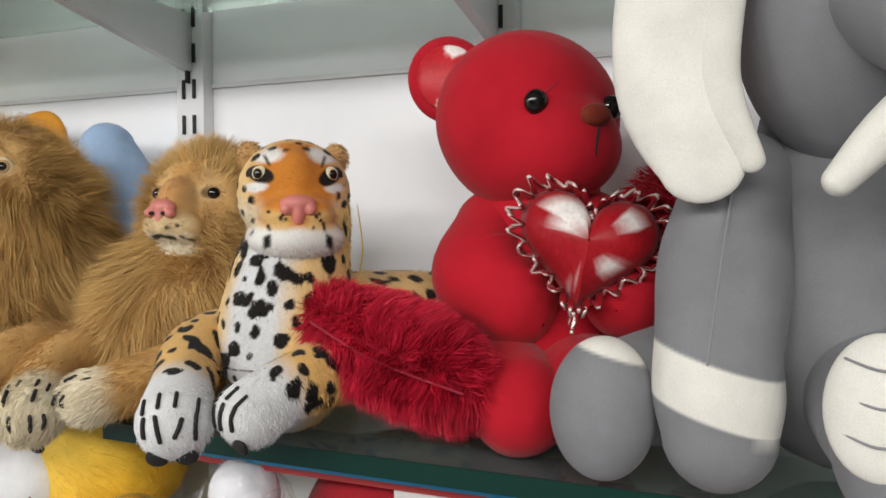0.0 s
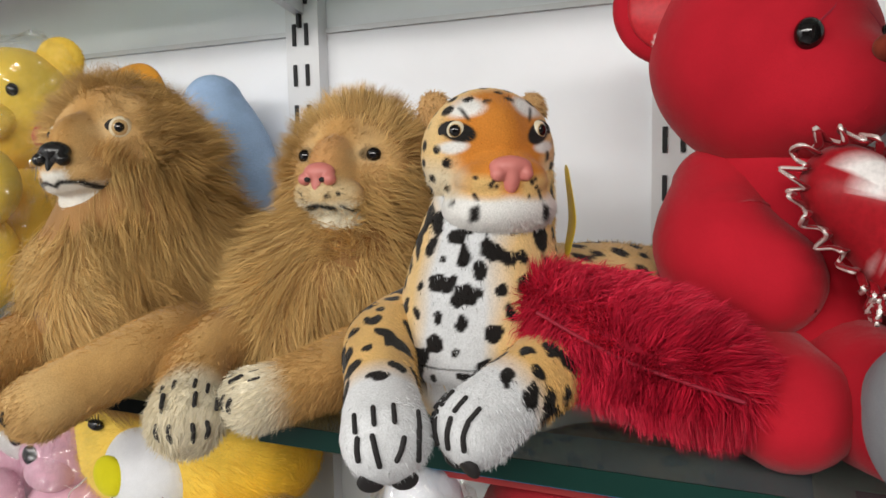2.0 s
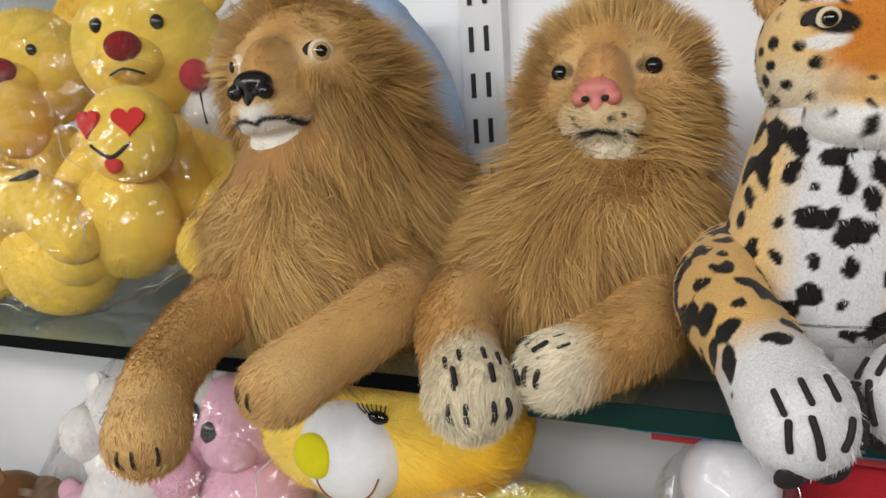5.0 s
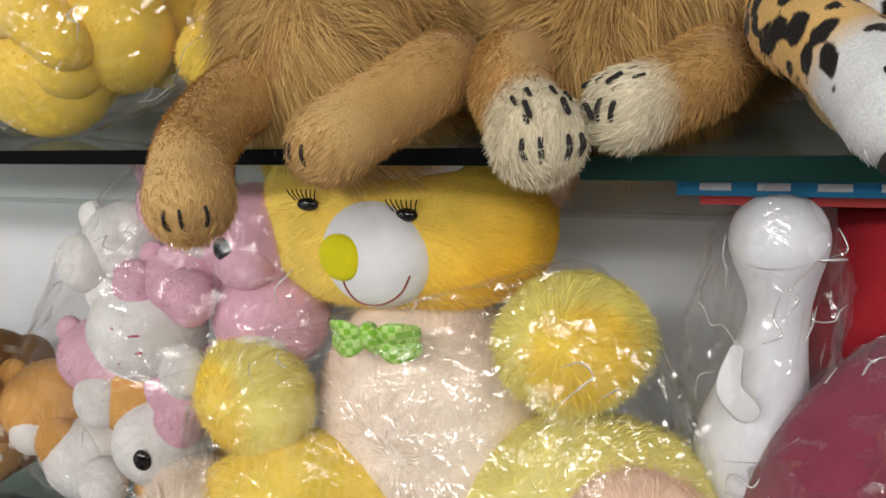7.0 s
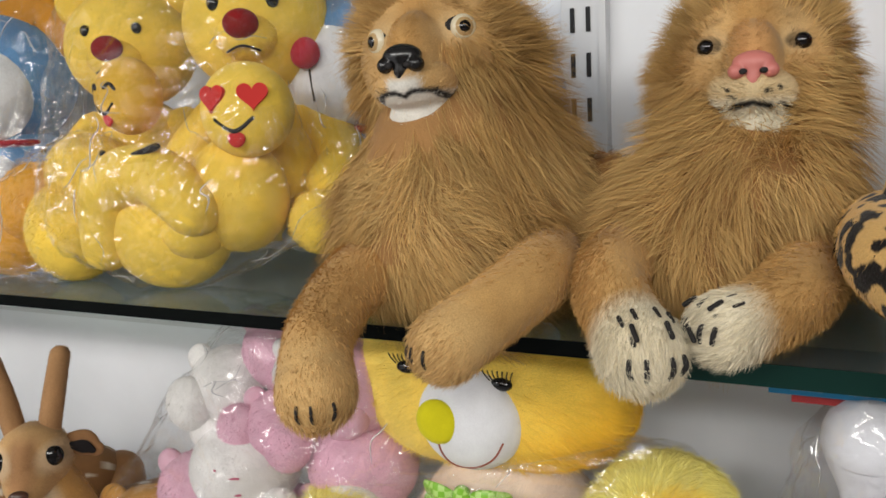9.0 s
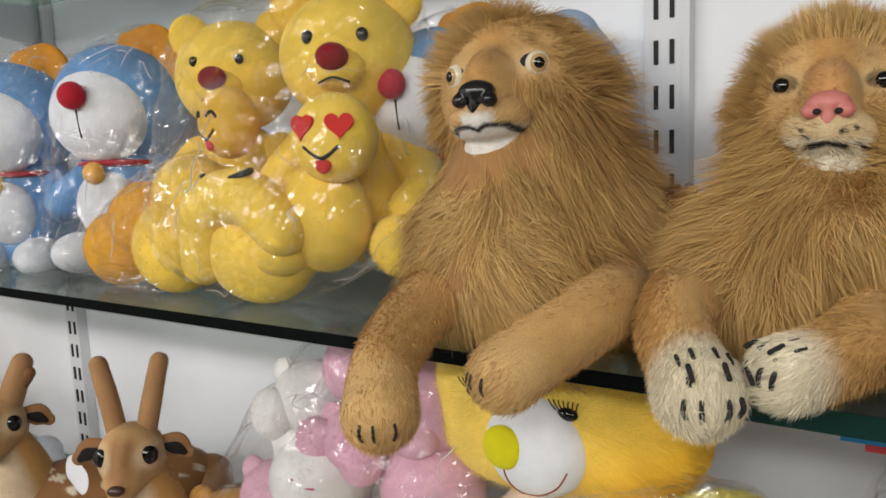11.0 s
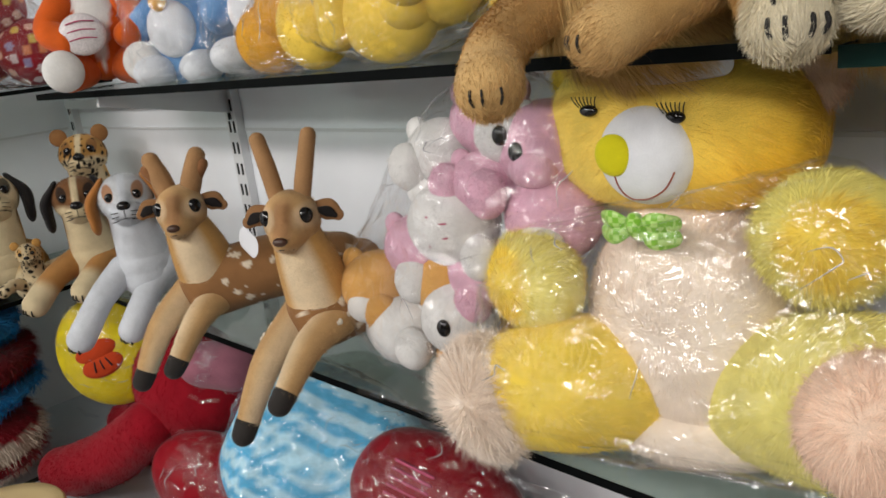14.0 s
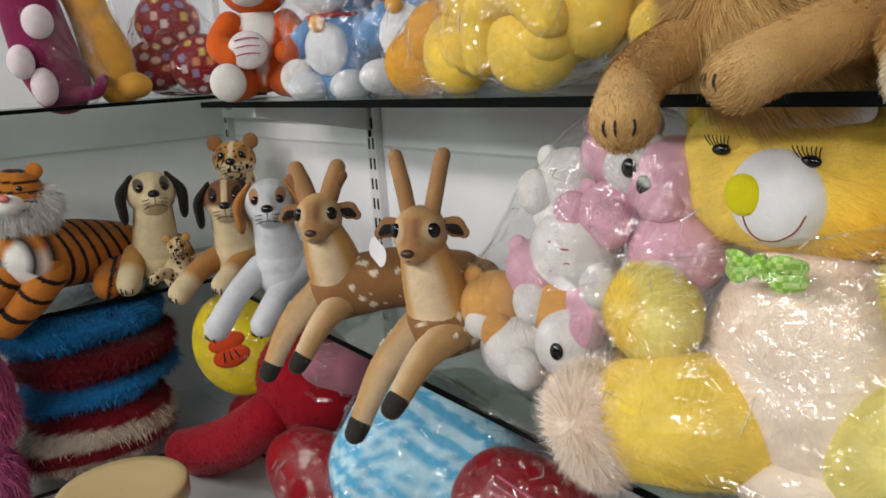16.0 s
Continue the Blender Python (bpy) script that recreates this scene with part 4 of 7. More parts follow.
    for j in range(150):
        an = j / 150 * 2 * math.pi
        x, z = 0.053 * math.sin(an) ** 3, 0.0032 * (13 * math.cos(an) - 5 * math.cos(2 * an) - 2 * math.cos(3 * an) - math.cos(4 * an))
        s = 1.12 + 0.1 * math.sin(j * 1.3) + 0.05 * math.sin(j * 2.9)
        lace.append(g.pt(x * s, z * s, 0.006 + 0.007 * math.cos(j * 1.7)))
    part("lace_frill", tube(lace, [0.0013] * 150, nu=8, k=600, cap=2), LACE, hs, "silvery wavy lace frill")
    ru = tube([np.array(p) * 0.97 + g.c * 0.03 for p in lace], [0.0026] * 150, nu=8, k=500, cap=2, flat=0.35)
    part("ruffle", ru, SATIN, hs, "crumpled dark red ruffle", col=(0.25, 0.006, 0.012))
    puff = ell(Frame((0.218, 0.56, 1.53)), (0.032, 0.036, 0.025), lump=0.003)
    part("pompom", puff, PLUSH, t, col=(0.22, 0.004, 0.01))
    fur("pompom_fur", puff, FUR, t, 3500, 0.014, 0.001, (0.36, 0.008, 0.02), seed=3, lift=0.8)


LACE = plain("silver_lace", (0.8, 0.72, 0.68), rough=0.3, metal=0.4)
red_bear()


def elephant():
    t = thing("plush_elephant", (0.34, 0.52, TOPR), "large grey plush elephant with white ears and feet", "plush elephant")
    grey, white = (0.20, 0.205, 0.22), (0.72, 0.71, 0.66)
    h = Frame((0.345, 0.51, 1.665), (-0.1, -1, -0.1))
    part("head", ell(h, (0.078, 0.105, 0.075), nu=44, nv=30, lump=0.001, freq=25), VELVET, t, col=grey)
    part("trunk", tube([(0.36, 0.45, 1.66), (0.385, 0.40, 1.62), (0.41, 0.385, 1.57), (0.44, 0.39, 1.54)], [0.042, 0.036, 0.03, 0.026]), VELVET, t, col=grey)
    part("torso", tube([(0.35, 0.565, 1.58), (0.345, 0.56, 1.50), (0.345, 0.555, 1.43)], [0.07, 0.085, 0.08], nu=40), VELVET, t, col=grey)
    for pts in ([(0.283, 0.475, 1.71), (0.24, 0.455, 1.70), (0.232, 0.45, 1.62), (0.252, 0.445, 1.565)], [(0.42, 0.475, 1.71), (0.46, 0.455, 1.70), (0.47, 0.45, 1.62), (0.45, 0.445, 1.565)]):
        e = part("ear", tube(pts, [0.03, 0.035, 0.036, 0.026], nu=30, flat=0.3, side=(0, 1, 0), lump=0.002), VELVET, t, "soft white floppy ear", col=white)
        p = np.array(pts)
        part("ear_fold", tube(list(p[1:] + V3(0.028, -0.003, 0.0)), [0.012, 0.013, 0.008], nu=16, flat=0.6, side=(0, 1, 0)), VELVET, e, col=(0.66, 0.65, 0.6))
    part("tusk", tube([(0.372, 0.41, 1.602), (0.345, 0.4, 1.575), (0.324, 0.4, 1.55)], [0.014, 0.0125, 0.009]), VELVET, t, "white stuffed tusk", col=white)
    a = [(0.272, 0.515, 1.555), (0.264, 0.49, 1.50), (0.26, 0.47, 1.445)]
    limb = tube(a + [(0.261, 0.463, 1.413), (0.262, 0.458, 1.39)], [0.036, 0.043, 0.0405, 0.0408, 0.036], nu=90, k=120, lump=0.0016)

    def sleeve(P, N):
        z = P[:, 2] + 0.28 * (P[:, 0] - 0.261)
        return blend(grey, white, window(z, 1.404, 1.4395, 0.002))
    part("arm", limb, VELVET, t, "grey arm with a white cuff", col=sleeve)
    stitch([(0.268, 0.462, 1.545), (0.262, 0.42, 1.485), (0.258, 0.404, 1.445)], 0.0008, t, "seam", SEAM)
    lf = Frame((0.187, 0.465, 1.4), (-0.1, -1, 0.1))
    part("foot", ell(lf, (0.0365, 0.05, 0.034), nu=80, nv=60, lump=0.001), VELVET, t, col=lambda P, N: blend(grey, white, (lf.at(P)[:, 1] - 0.037 + 0.25 * lf.at(P)[:, 0]) / 0.002))
    part("leg", tube([(0.187, 0.48, 1.405), (0.25, 0.545, 1.41)], [0.036, 0.05], nu=28), VELVET, t, col=grey)
    rf = Frame((0.362, 0.425, 1.412), (-0.45, -0.85, 0.15))
    part("foot", ell(rf, (0.04, 0.06, 0.035), nu=36, nv=24), VELVET, t, col=grey)
    part("foot_pad", ell(rf, (0.03, 0.04, 0.008), (-0.004, 0.012, 0.03), nu=30, nv=18), VELVET, t, "quilted white foot pad", col=white)
    for k in range(3):
        stitch([rf.pt(-0.022, 0.036 - 0.02 * k, 0.0345), rf.pt(-0.002, 0.032 - 0.02 * k, 0.0385), rf.pt(0.014, 0.035 - 0.02 * k, 0.0365)], 0.0008, t, "seam", SEAM)
    part("leg", tube([(0.362, 0.45, 1.41), (0.36, 0.54, 1.42)], [0.045, 0.055], nu=28), VELVET, t, col=grey)
    part("arm", tube([(0.42, 0.52, 1.56), (0.46, 0.48, 1.5), (0.47, 0.45, 1.44)], [0.036, 0.042, 0.04]), VELVET, t, col=grey)


SEAM = plain("seam_thread", (0.25, 0.25, 0.26), rough=0.8)
elephant()


# ---- bags and bagged toys ----
def hull(meshes, grow=0.006, seed=0, crumple=0.004, step=9):
    """A film drawn over the given meshes, with creases."""
    P = np.concatenate([m[0][::step] for m in meshes])
    bm = bmesh.new()
    for p in P:
        bm.verts.new(p)
    res = bmesh.ops.convex_hull(bm, input=bm.verts)
    bmesh.ops.delete(bm, geom=[g for g in bm.verts if not g.link_faces], context="VERTS")
    for _ in range(3):
        long = [e for e in bm.edges if e.calc_length() > 0.022]
        if not long:
            break
        bmesh.ops.subdivide_edges(bm, edges=long, cuts=1, use_grid_fill=False)
        bmesh.ops.triangulate(bm, faces=[f for f in bm.faces if len(f.verts) > 3])
    for _ in range(4):
        bmesh.ops.smooth_vert(bm, verts=bm.verts, factor=0.5, use_axis_x=True, use_axis_y=True, use_axis_z=True)
    bm.normal_update()
    bm.verts.ensure_lookup_table()
    V = np.array([v.co for v in bm.verts])
    N = np.array([v.normal for v in bm.verts])
    F = [tuple(v.index for v in f.verts) for f in bm.faces]
    bm.verts.index_update()
    F = [tuple(v.index for v in f.verts) for f in bm.faces]
    bm.free()
    w = np.abs(waves(V, 70, seed)) + 0.6 * np.abs(waves(V, 170, seed + 1))
    V = V + N * (grow + crumple * (0.7 - w) + np.random.RandomState(seed).normal(size=len(V)) * 0.0022)[:, None]
    return V, F


def bag(meshes, label, seed=0, mat=None, grow=0.006, crumple=0.005, floor_z=None, seam=None):
    m = hull(meshes, grow, seed, crumple)
    if floor_z is not None:
        m[0][:, 2] = np.maximum(m[0][:, 2], floor_z + 0.001)
    lo, hi = m[0].min(0), m[0].max(0)
    if not seam:
        low = m[0][m[0][:, 2] < lo[2] + 0.25 * (hi[2] - lo[2])]
        seam = [(x, low[np.abs(low[:, 0] - x) < 0.05][:, 1].min() - 0.002, lo[2] + 0.012) for x in np.linspace(lo[0] * 0.8 + hi[0] * 0.2, lo[0] * 0.2 + hi[0] * 0.8, 4)]
    r = np.random.RandomState(seed + 500)
    Vh, Nh = m[0], normals(m[0], m[1])
    cen, size = Vh.mean(0), float(np.linalg.norm(hi - lo))
    folds = []
    front = np.where((Nh @ unit(V3(0.3, -1, 0.15)) > 0.05))[0]
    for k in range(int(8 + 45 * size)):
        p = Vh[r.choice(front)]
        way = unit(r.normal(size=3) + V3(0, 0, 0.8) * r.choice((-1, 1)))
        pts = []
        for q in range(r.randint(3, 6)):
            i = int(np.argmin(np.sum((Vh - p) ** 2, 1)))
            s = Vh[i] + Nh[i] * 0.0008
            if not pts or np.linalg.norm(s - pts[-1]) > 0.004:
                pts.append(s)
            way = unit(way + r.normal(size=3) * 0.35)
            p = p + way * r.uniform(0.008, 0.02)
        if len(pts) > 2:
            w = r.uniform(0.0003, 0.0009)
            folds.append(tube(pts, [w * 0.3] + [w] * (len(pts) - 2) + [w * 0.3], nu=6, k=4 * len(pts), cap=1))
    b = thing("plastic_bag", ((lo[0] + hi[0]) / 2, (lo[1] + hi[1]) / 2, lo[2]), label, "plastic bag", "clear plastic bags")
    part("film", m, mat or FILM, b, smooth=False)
    # Thin strips along creases, whitened to stand in for the film's highlights.
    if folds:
        tagged(part("crease_glint", join(*folds), FOLD_GLINT, b, "creases of the film with glints painted white"), kind="stuff")
    if seam:
        pts = np.array(seam, dtype=float)
        fl = smooth_path(pts, 40)
        wob = np.stack([waves(fl, 90, seed), waves(fl, 110, seed + 1), waves(fl, 100, seed + 2)], 1) * 0.002
        up = np.tile(V3(0, -0.006, -0.006), (40, 1)) + wob * 1.5
        P = np.concatenate([fl + wob, fl + up])
        F = [(i, i + 1, i + 41, i + 40) for i in range(39)]
        part("seam_fin", (P, F), mat or FILM, b, "crinkled heat-sealed seam")
    return b


def pile(m, parent, col, n=2600, ln=0.0045):
    """A short soft nap over a plush piece."""
    fur("nap", m, FUZZ, parent, n, ln, 0.0007, col, seed=len(m[0]), lift=0.4, messy=0.5, clump=0.4, sag=0.1)


def teddy(base, f, s, body_c, belly_c, label, nose_c=(0.25, 0.01, 0.012), category="plush bear", group="", ears=True, eye=0.006, face=True, roll=0, name="plush_bear", headup=0.0):
    """A small sitting plush with round head; s is its height. Returns the meshes it is made of."""
    t = thing(name, base, label, category, group)
    b = Frame(np.array(base) + V3(0, 0, 0.27 * s), f)
    out = []

    def add(nm, m, c, par=t, lab="", mat=None):
        out.append(m)
        pile(m, t, c)
        return part(nm, m, mat or PLUSH, par, lab, col=c)
    add("body", ell(b, (0.2 * s, 0.27 * s, 0.18 * s), lump=0.02 * s * 0.2), lambda P, N: blend(body_c, belly_c, (b.at(P)[:, 2] - 0.1 * s) / (0.03 * s)))
    h = Frame(b.pt(0, (0.46 + headup) * s, 0.04 * s), f, roll)
    add("head", ell(h, (0.24 * s, 0.22 * s, 0.2 * s), nu=40, nv=26), body_c)
    for k in (-1, 1):
        if ears:
            add("ear", ell(Frame(h.pt(k * 0.18 * s, 0.17 * s, 0), h.f), (0.085 * s, 0.085 * s, 0.04 * s), nu=20, nv=14), body_c)
        add("arm", tube([b.pt(k * 0.17 * s, 0.16 * s, 0.04 * s), b.pt(k * 0.26 * s, 0.02 * s, 0.1 * s), b.pt(k * 0.22 * s, -0.06 * s, 0.18 * s)], [0.075 * s, 0.085 * s, 0.08 * s], nu=18, k=14, cap=4), body_c)
        add("leg", tube([b.pt(k * 0.12 * s, -0.17 * s, 0.06 * s), b.pt(k * 0.18 * s, -0.18 * s, 0.22 * s), b.pt(k * 0.2 * s, -0.165 * s, 0.3 * s)], [0.09 * s, 0.1 * s, 0.1 * s], nu=18, k=14, cap=4), body_c)
        if face:
            part("eye", ell(Frame(h.pt(k * 0.09 * s, 0.05 * s, 0.178 * s), h.f), (eye, eye * 1.1, eye * 0.7), nu=14, nv=10), EYE, t, "small black eye")
    if face:
        add("muzzle", ell(h, (0.1 * s, 0.075 * s, 0.08 * s), (0, -0.05 * s, 0.16 * s), nu=24, nv=16), belly_c)
        part("nose", ell(h, (0.055 * s, 0.045 * s, 0.04 * s), (0, -0.02 * s, 0.23 * s), nu=18, nv=12), PLUSH, t, "stitched round nose", col=nose_c)
        stitch([h.pt(-0.05 * s, -0.1 * s, 0.22 * s), h.pt(0, -0.085 * s, 0.24 * s), h.pt(0.05 * s, -0.1 * s, 0.22 * s)], 0.0012, t, "mouth_line")
    return out


YEL = (0.97, 0.68, 0.10)


def ball(c, r, f, col, label, hearts=False, group="smiling ball toys", wink=False, rad=None):
    t = thing("plush_ball", (c[0], c[1], c[2] - r), label, "plush toy", group)
    g = Frame(c, f)
    m = ell(g, rad or (r, r, r * 0.8), nu=40, nv=26, lump=0.001)
    part("body", m, PLUSH, t, col=col)
    for k in (-1, 1):
        if hearts:
            e = Frame(g.pt(k * r * 0.42, r * 0.25, r * 0.66), unit(g.f + k * 0.35 * g.r + 0.15 * g.u))
            a = np.linspace(0, 2 * math.pi, 40, endpoint=False)
            sz = r * 0.0195
            P = np.array([e.c] + [e.pt(16 * math.sin(x) ** 3 * sz, (13 * math.cos(x) - 5 * math.cos(2 * x) - 2 * math.cos(3 * x) - math.cos(4 * x)) * sz, 0.0) for x in a])
            Q = np.concatenate([P + e.f * 0.004, P - e.f * 0.004])
            F = [(0, i + 1, (i + 1) % 40 + 1) for i in range(40)] + [(i + 1, i + 42, (i + 1) % 40 + 42, (i + 1) % 40 + 1) for i in range(40)]
            part("heart_eye", (Q, [q[::-1] for q in F]), FELT_RED, t, "red felt heart eye", smooth=False)
        elif wink:
            stitch([g.pt(k * r * 0.5, r * 0.15, r * 0.66), g.pt(k * r * 0.35, r * 0.3, r * 0.72), g.pt(k * r * 0.2, r * 0.2, r * 0.78)], r * 0.05, t, "eye_line")
    stitch([g.pt(-r * 0.4, -r * 0.2, r * 0.7), g.pt(0, -r * 0.45, r * 0.73), g.pt(r * 0.4, -r * 0.2, r * 0.7)], r * 0.045, t, "mouth_line")
    part("tongue", ell(g, (r * 0.2, r * 0.22, r * 0.08), (0, -r * 0.56, r * 0.64), nu=16, nv=10), FELT_RED, t)
    return [m]


FELT_RED = plain("red_felt", (0.6, 0.03, 0.025), rough=0.85)
ms = []
ms += teddy((-0.737, 0.63, TOP + 0.035), (0.5, -1, 0), 0.325, YEL, YEL, "yellow plush bear with a dark red nose", group="yellow plush toys", eye=0.007)
ms += teddy((-0.93, 0.635, TOP + 0.035), (0.5, -1, 0), 0.315, YEL, YEL, "yellow plush bear with a dark red nose", group="yellow plush toys", eye=0.006)
ms += ball((-0.686, 0.535, 1.532), 0.046, (0.3, -1, 0.05), YEL, "yellow plush ball with red heart eyes", hearts=True)
ms += ball((-0.842, 0.535, 1.555), 0.04, (-0.2, -1, 0.0), (0.82, 0.5, 0.06), "yellow plush ball with stitched winking face", wink=True)


def lump_toy(name, shapes, col, label, group, marks=()):
    c = np.mean([s[0].mean(0) for s in shapes], axis=0)
    lo = min(s[0][:, 2].min() for s in shapes)
    t = thing(name, (c[0], c[1], lo), label, "plush toy", group)
    for i, s in enumerate(shapes):
        part("body" if i == 0 else "limb", s, PLUSH, t, col=col)
        pile(s, t, col, 4000)
    for pts, r in marks:
        stitch(pts, r, t, "printed_mark")
    return list(shapes)


def blob(c, r, seed=0, f=(0, -1, 0), lump=0.003):
    return ell(Frame(c, f), r, nu=36, nv=24, lump=lump, freq=35, seed=seed)


ms += lump_toy("curled_plush", [blob((-0.80, 0.53, 1.415), (0.075, 0.062, 0.05), 1), tube([(-0.86, 0.50, 1.40), (-0.84, 0.495, 1.46), (-0.78, 0.495, 1.475), (-0.735, 0.50, 1.44)], [0.026, 0.03, 0.03, 0.028]),
                                blob((-0.72, 0.55, 1.45), (0.055, 0.06, 0.045), 5)], YEL, "yellow plush curled up in its bag", "yellow plush toys",
                [([(-0.835, 0.487, 1.498), (-0.815, 0.476, 1.489), (-0.785, 0.476, 1.494), (-0.755, 0.482, 1.503)], 0.0036)])
ms2 = lump_toy("curled_plush", [blob((-0.955, 0.535, 1.41), (0.058, 0.058, 0.05), 2), blob((-0.93, 0.55, 1.475), (0.05, 0.045, 0.045), 3)], YEL, "yellow plush folded in a clear bag", "yellow plush toys")
ms2 += lump_toy("curled_plush", [blob((-1.08, 0.545, 1.40), (0.06, 0.05, 0.045), 6), blob((-1.03, 0.55, 1.44), (0.05, 0.05, 0.045), 4)], (0.8, 0.4, 0.03), "orange yellow plush folded in a clear bag", "yellow plush toys")
bag(ms, "clear plastic bag full of yellow plush toys", 3, floor_z=TOP, seam=[(-0.93, 0.47, 1.362), (-0.85, 0.462, 1.364), (-0.76, 0.462, 1.362), (-0.69, 0.48, 1.368)])
bag(ms2, "clear plastic bag with folded yellow plush", 8, floor_z=TOP)


def round_plush(c, f, s, label):
    """A blue and white plush with a red ball nose, plain faced."""
    t = thing("round_plush", (c[0], c[1], TOP), label, "plush toy", "blue and white plush toys")
    h = Frame(c, f)
    blue, white = (0.16, 0.34, 0.62), (0.78, 0.8, 0.84)
    out = [ell(h, (0.1 * s, 0.09 * s, 0.085 * s), nu=44, nv=30), tube([h.pt(0, -0.08 * s, -0.01), h.pt(0, -0.16 * s, -0.01), h.pt(0, -0.2 * s, -0.01)], [0.06 * s, 0.07 * s, 0.055 * s], nu=30)]
    part("head", out[0], PLUSH, t, col=blue)
    fm = ell(h, (0.078 * s, 0.07 * s, 0.05 * s), (0, -0.015 * s, 0.046 * s), nu=40, nv=26)
    part("face", fm, PLUSH, t, "white plush face", col=white)
    part("nose", ell(h, (0.019 * s, 0.019 * s, 0.017 * s), (0, 0.006 * s, 0.104 * s), nu=20, nv=14), PLUSH, t, "red ball nose", col=(0.5, 0.02, 0.04))
    stitch([h.pt(0, -0.014 * s, 0.097 * s), h.pt(0, -0.05 * s, 0.09 * s)], 0.0013, t, "seam_line")
    part("body", out[1], PLUSH, t, col=blue)
    part("belly", ell(h, (0.048 * s, 0.05 * s, 0.03 * s), (0, -0.145 * s, 0.045 * s), nu=30, nv=20), PLUSH, t, "white belly", col=white)
    part("collar", ell(h, (0.066 * s, 0.009 * s, 0.066 * s), (0, -0.086 * s, 0.0), nu=36, nv=12), SATIN, t, "red ribbon collar", col=(0.45, 0.015, 0.03))
    part("bell", ell(h, (0.016 * s, 0.016 * s, 0.014 * s), (0, -0.1 * s, 0.07 * s), nu=20, nv=14), PLUSH, t, "yellow ball bell", col=(0.8, 0.42, 0.06))
    for k in (-1, 1):
        fo = ell(h, (0.034 * s, 0.03 * s, 0.045 * s), (k * 0.05 * s, -0.215 * s, 0.05 * s), nu=26, nv=18)
        out.append(fo)
        part("foot", fo, PLUSH, t, "white foot", col=white)
        out.append(tube([h.pt(k * 0.055 * s, -0.1 * s, 0.0), h.pt(k * 0.09 * s, -0.14 * s, 0.03 * s)], [0.026 * s, 0.026 * s], k=10))
        part("arm", out[-1], PLUSH, t, col=blue)
    orn = tube([h.pt(0.03 * s, 0.085 * s, 0.01), h.pt(0.07 * s, 0.085 * s, 0.0), h.pt(0.1 * s, 0.045 * s, 0.0)], [0.02 * s, 0.028 * s, 0.02 * s], flat=0.5, side=(0, 1, 0))
    out.append(orn)
    part("ornament", orn, PLUSH, t, "orange felt ornament", col=(0.7, 0.3, 0.03))
    return out


k1 = round_plush((-1.41, 0.60, 1.585), (0.45, -1, 0), 1.0, "blue and white plush with a red nose in a clear bag")
bag(k1, "clear plastic bag over a blue plush", 12, floor_z=TOP)
k2 = round_plush((-1.20, 0.645, 1.595), (0.35, -1, 0.05), 1.0, "blue and white plush with a red nose in a clear bag")
bag(k2, "clear plastic bag over a blue plush", 14, floor_z=TOP)
k3 = round_plush((-0.66, 0.695, 1.578), (-0.05, -1, 0.05), 0.85, "blue and white plush with red nose beside the lion")
bag(k3, "clear plastic bag over a blue plush behind the lion", 16, floor_z=TOP)
dr = thing("blue_cushion", (-0.475, 0.69, TOP), "soft pale blue plush back leaning on the wall", "plush toy")
part("cover", tube([(-0.50, 0.70, 1.62), (-0.475, 0.695, 1.56), (-0.465, 0.69, 1.48), (-0.47, 0.69, 1.41)], [0.035, 0.05, 0.055, 0.055], nu=30, flat=1.0), PLUSH, dr, col=(0.34, 0.48, 0.70))

# fox at the shelf's end
fx = thing("plush_fox", (-1.56, 0.5, TOP), "orange and white plush fox holding a printed white heart", "plush fox")
b = Frame((-1.56, 0.50, 1.45), (0.9, -0.42, 0))
org, wht = (0.66, 0.11, 0.012), (0.8, 0.78, 0.75)
part("body", ell(b, (0.062, 0.085, 0.055), nu=48, nv=32), PLUSH, fx, col=lambda P, N: blend(org, wht, (0.022 + 0.3 * (b.at(P)[:, 1]) - np.abs(b.at(P)[:, 0])) / 0.004 * (b.at(P)[:, 2] > 0)))
fh = Frame(b.pt(0, 0.125, 0.005), b.f)
part("head", ell(fh, (0.07, 0.06, 0.06), nu=36, nv=24), PLUSH, fx, col=org)
part("muzzle", ell(fh, (0.035, 0.024, 0.035), (-0.012, -0.022, 0.05), nu=26, nv=18), PLUSH, fx, "white muzzle", col=wht)
part("nose", ell(fh, (0.009, 0.007, 0.006), (-0.012, -0.008, 0.083), nu=14, nv=10), EYE, fx)
for s in (-1, 1):
    part("eye", ell(Frame(fh.pt(s * 0.028, 0.01, 0.052), fh.f), (0.006, 0.007, 0.004), nu=12, nv=8), EYE, fx)
    part("ear", ell(Frame(fh.pt(s * 0.05, 0.06, 0), fh.f), (0.018, 0.035, 0.012), nu=20, nv=14), PLUSH, fx, col=org)
    part("leg", tube([b.pt(s * 0.04, -0.06, 0.02), b.pt(s * 0.062, -0.062, 0.06)], [0.034, 0.036], nu=24, k=12), PLUSH, fx, col=org)
    part("foot", ell(b, (0.034, 0.036, 0.022), (s * 0.066, -0.06, 0.088), nu=26, nv=18), PLUSH, fx, "white foot", col=wht)
    part("arm", tube([b.pt(s * 0.055, 0.05, 0.02), b.pt(s * 0.075, 0.01, 0.04), b.pt(s * 0.05, -0.01, 0.07)], [0.026, 0.028, 0.024], nu=20, k=14), PLUSH, fx, col=org)
hp = part("heart_pillow", ell(b, (0.038, 0.036, 0.016), (-0.022, -0.002, 0.082), nu=28, nv=18), SATIN, fx, "white satin heart with pink lettering", col=(0.8, 0.74, 0.74))
PINKINK = plain("pink_print", (0.5, 0.08, 0.16), rough=0.6)
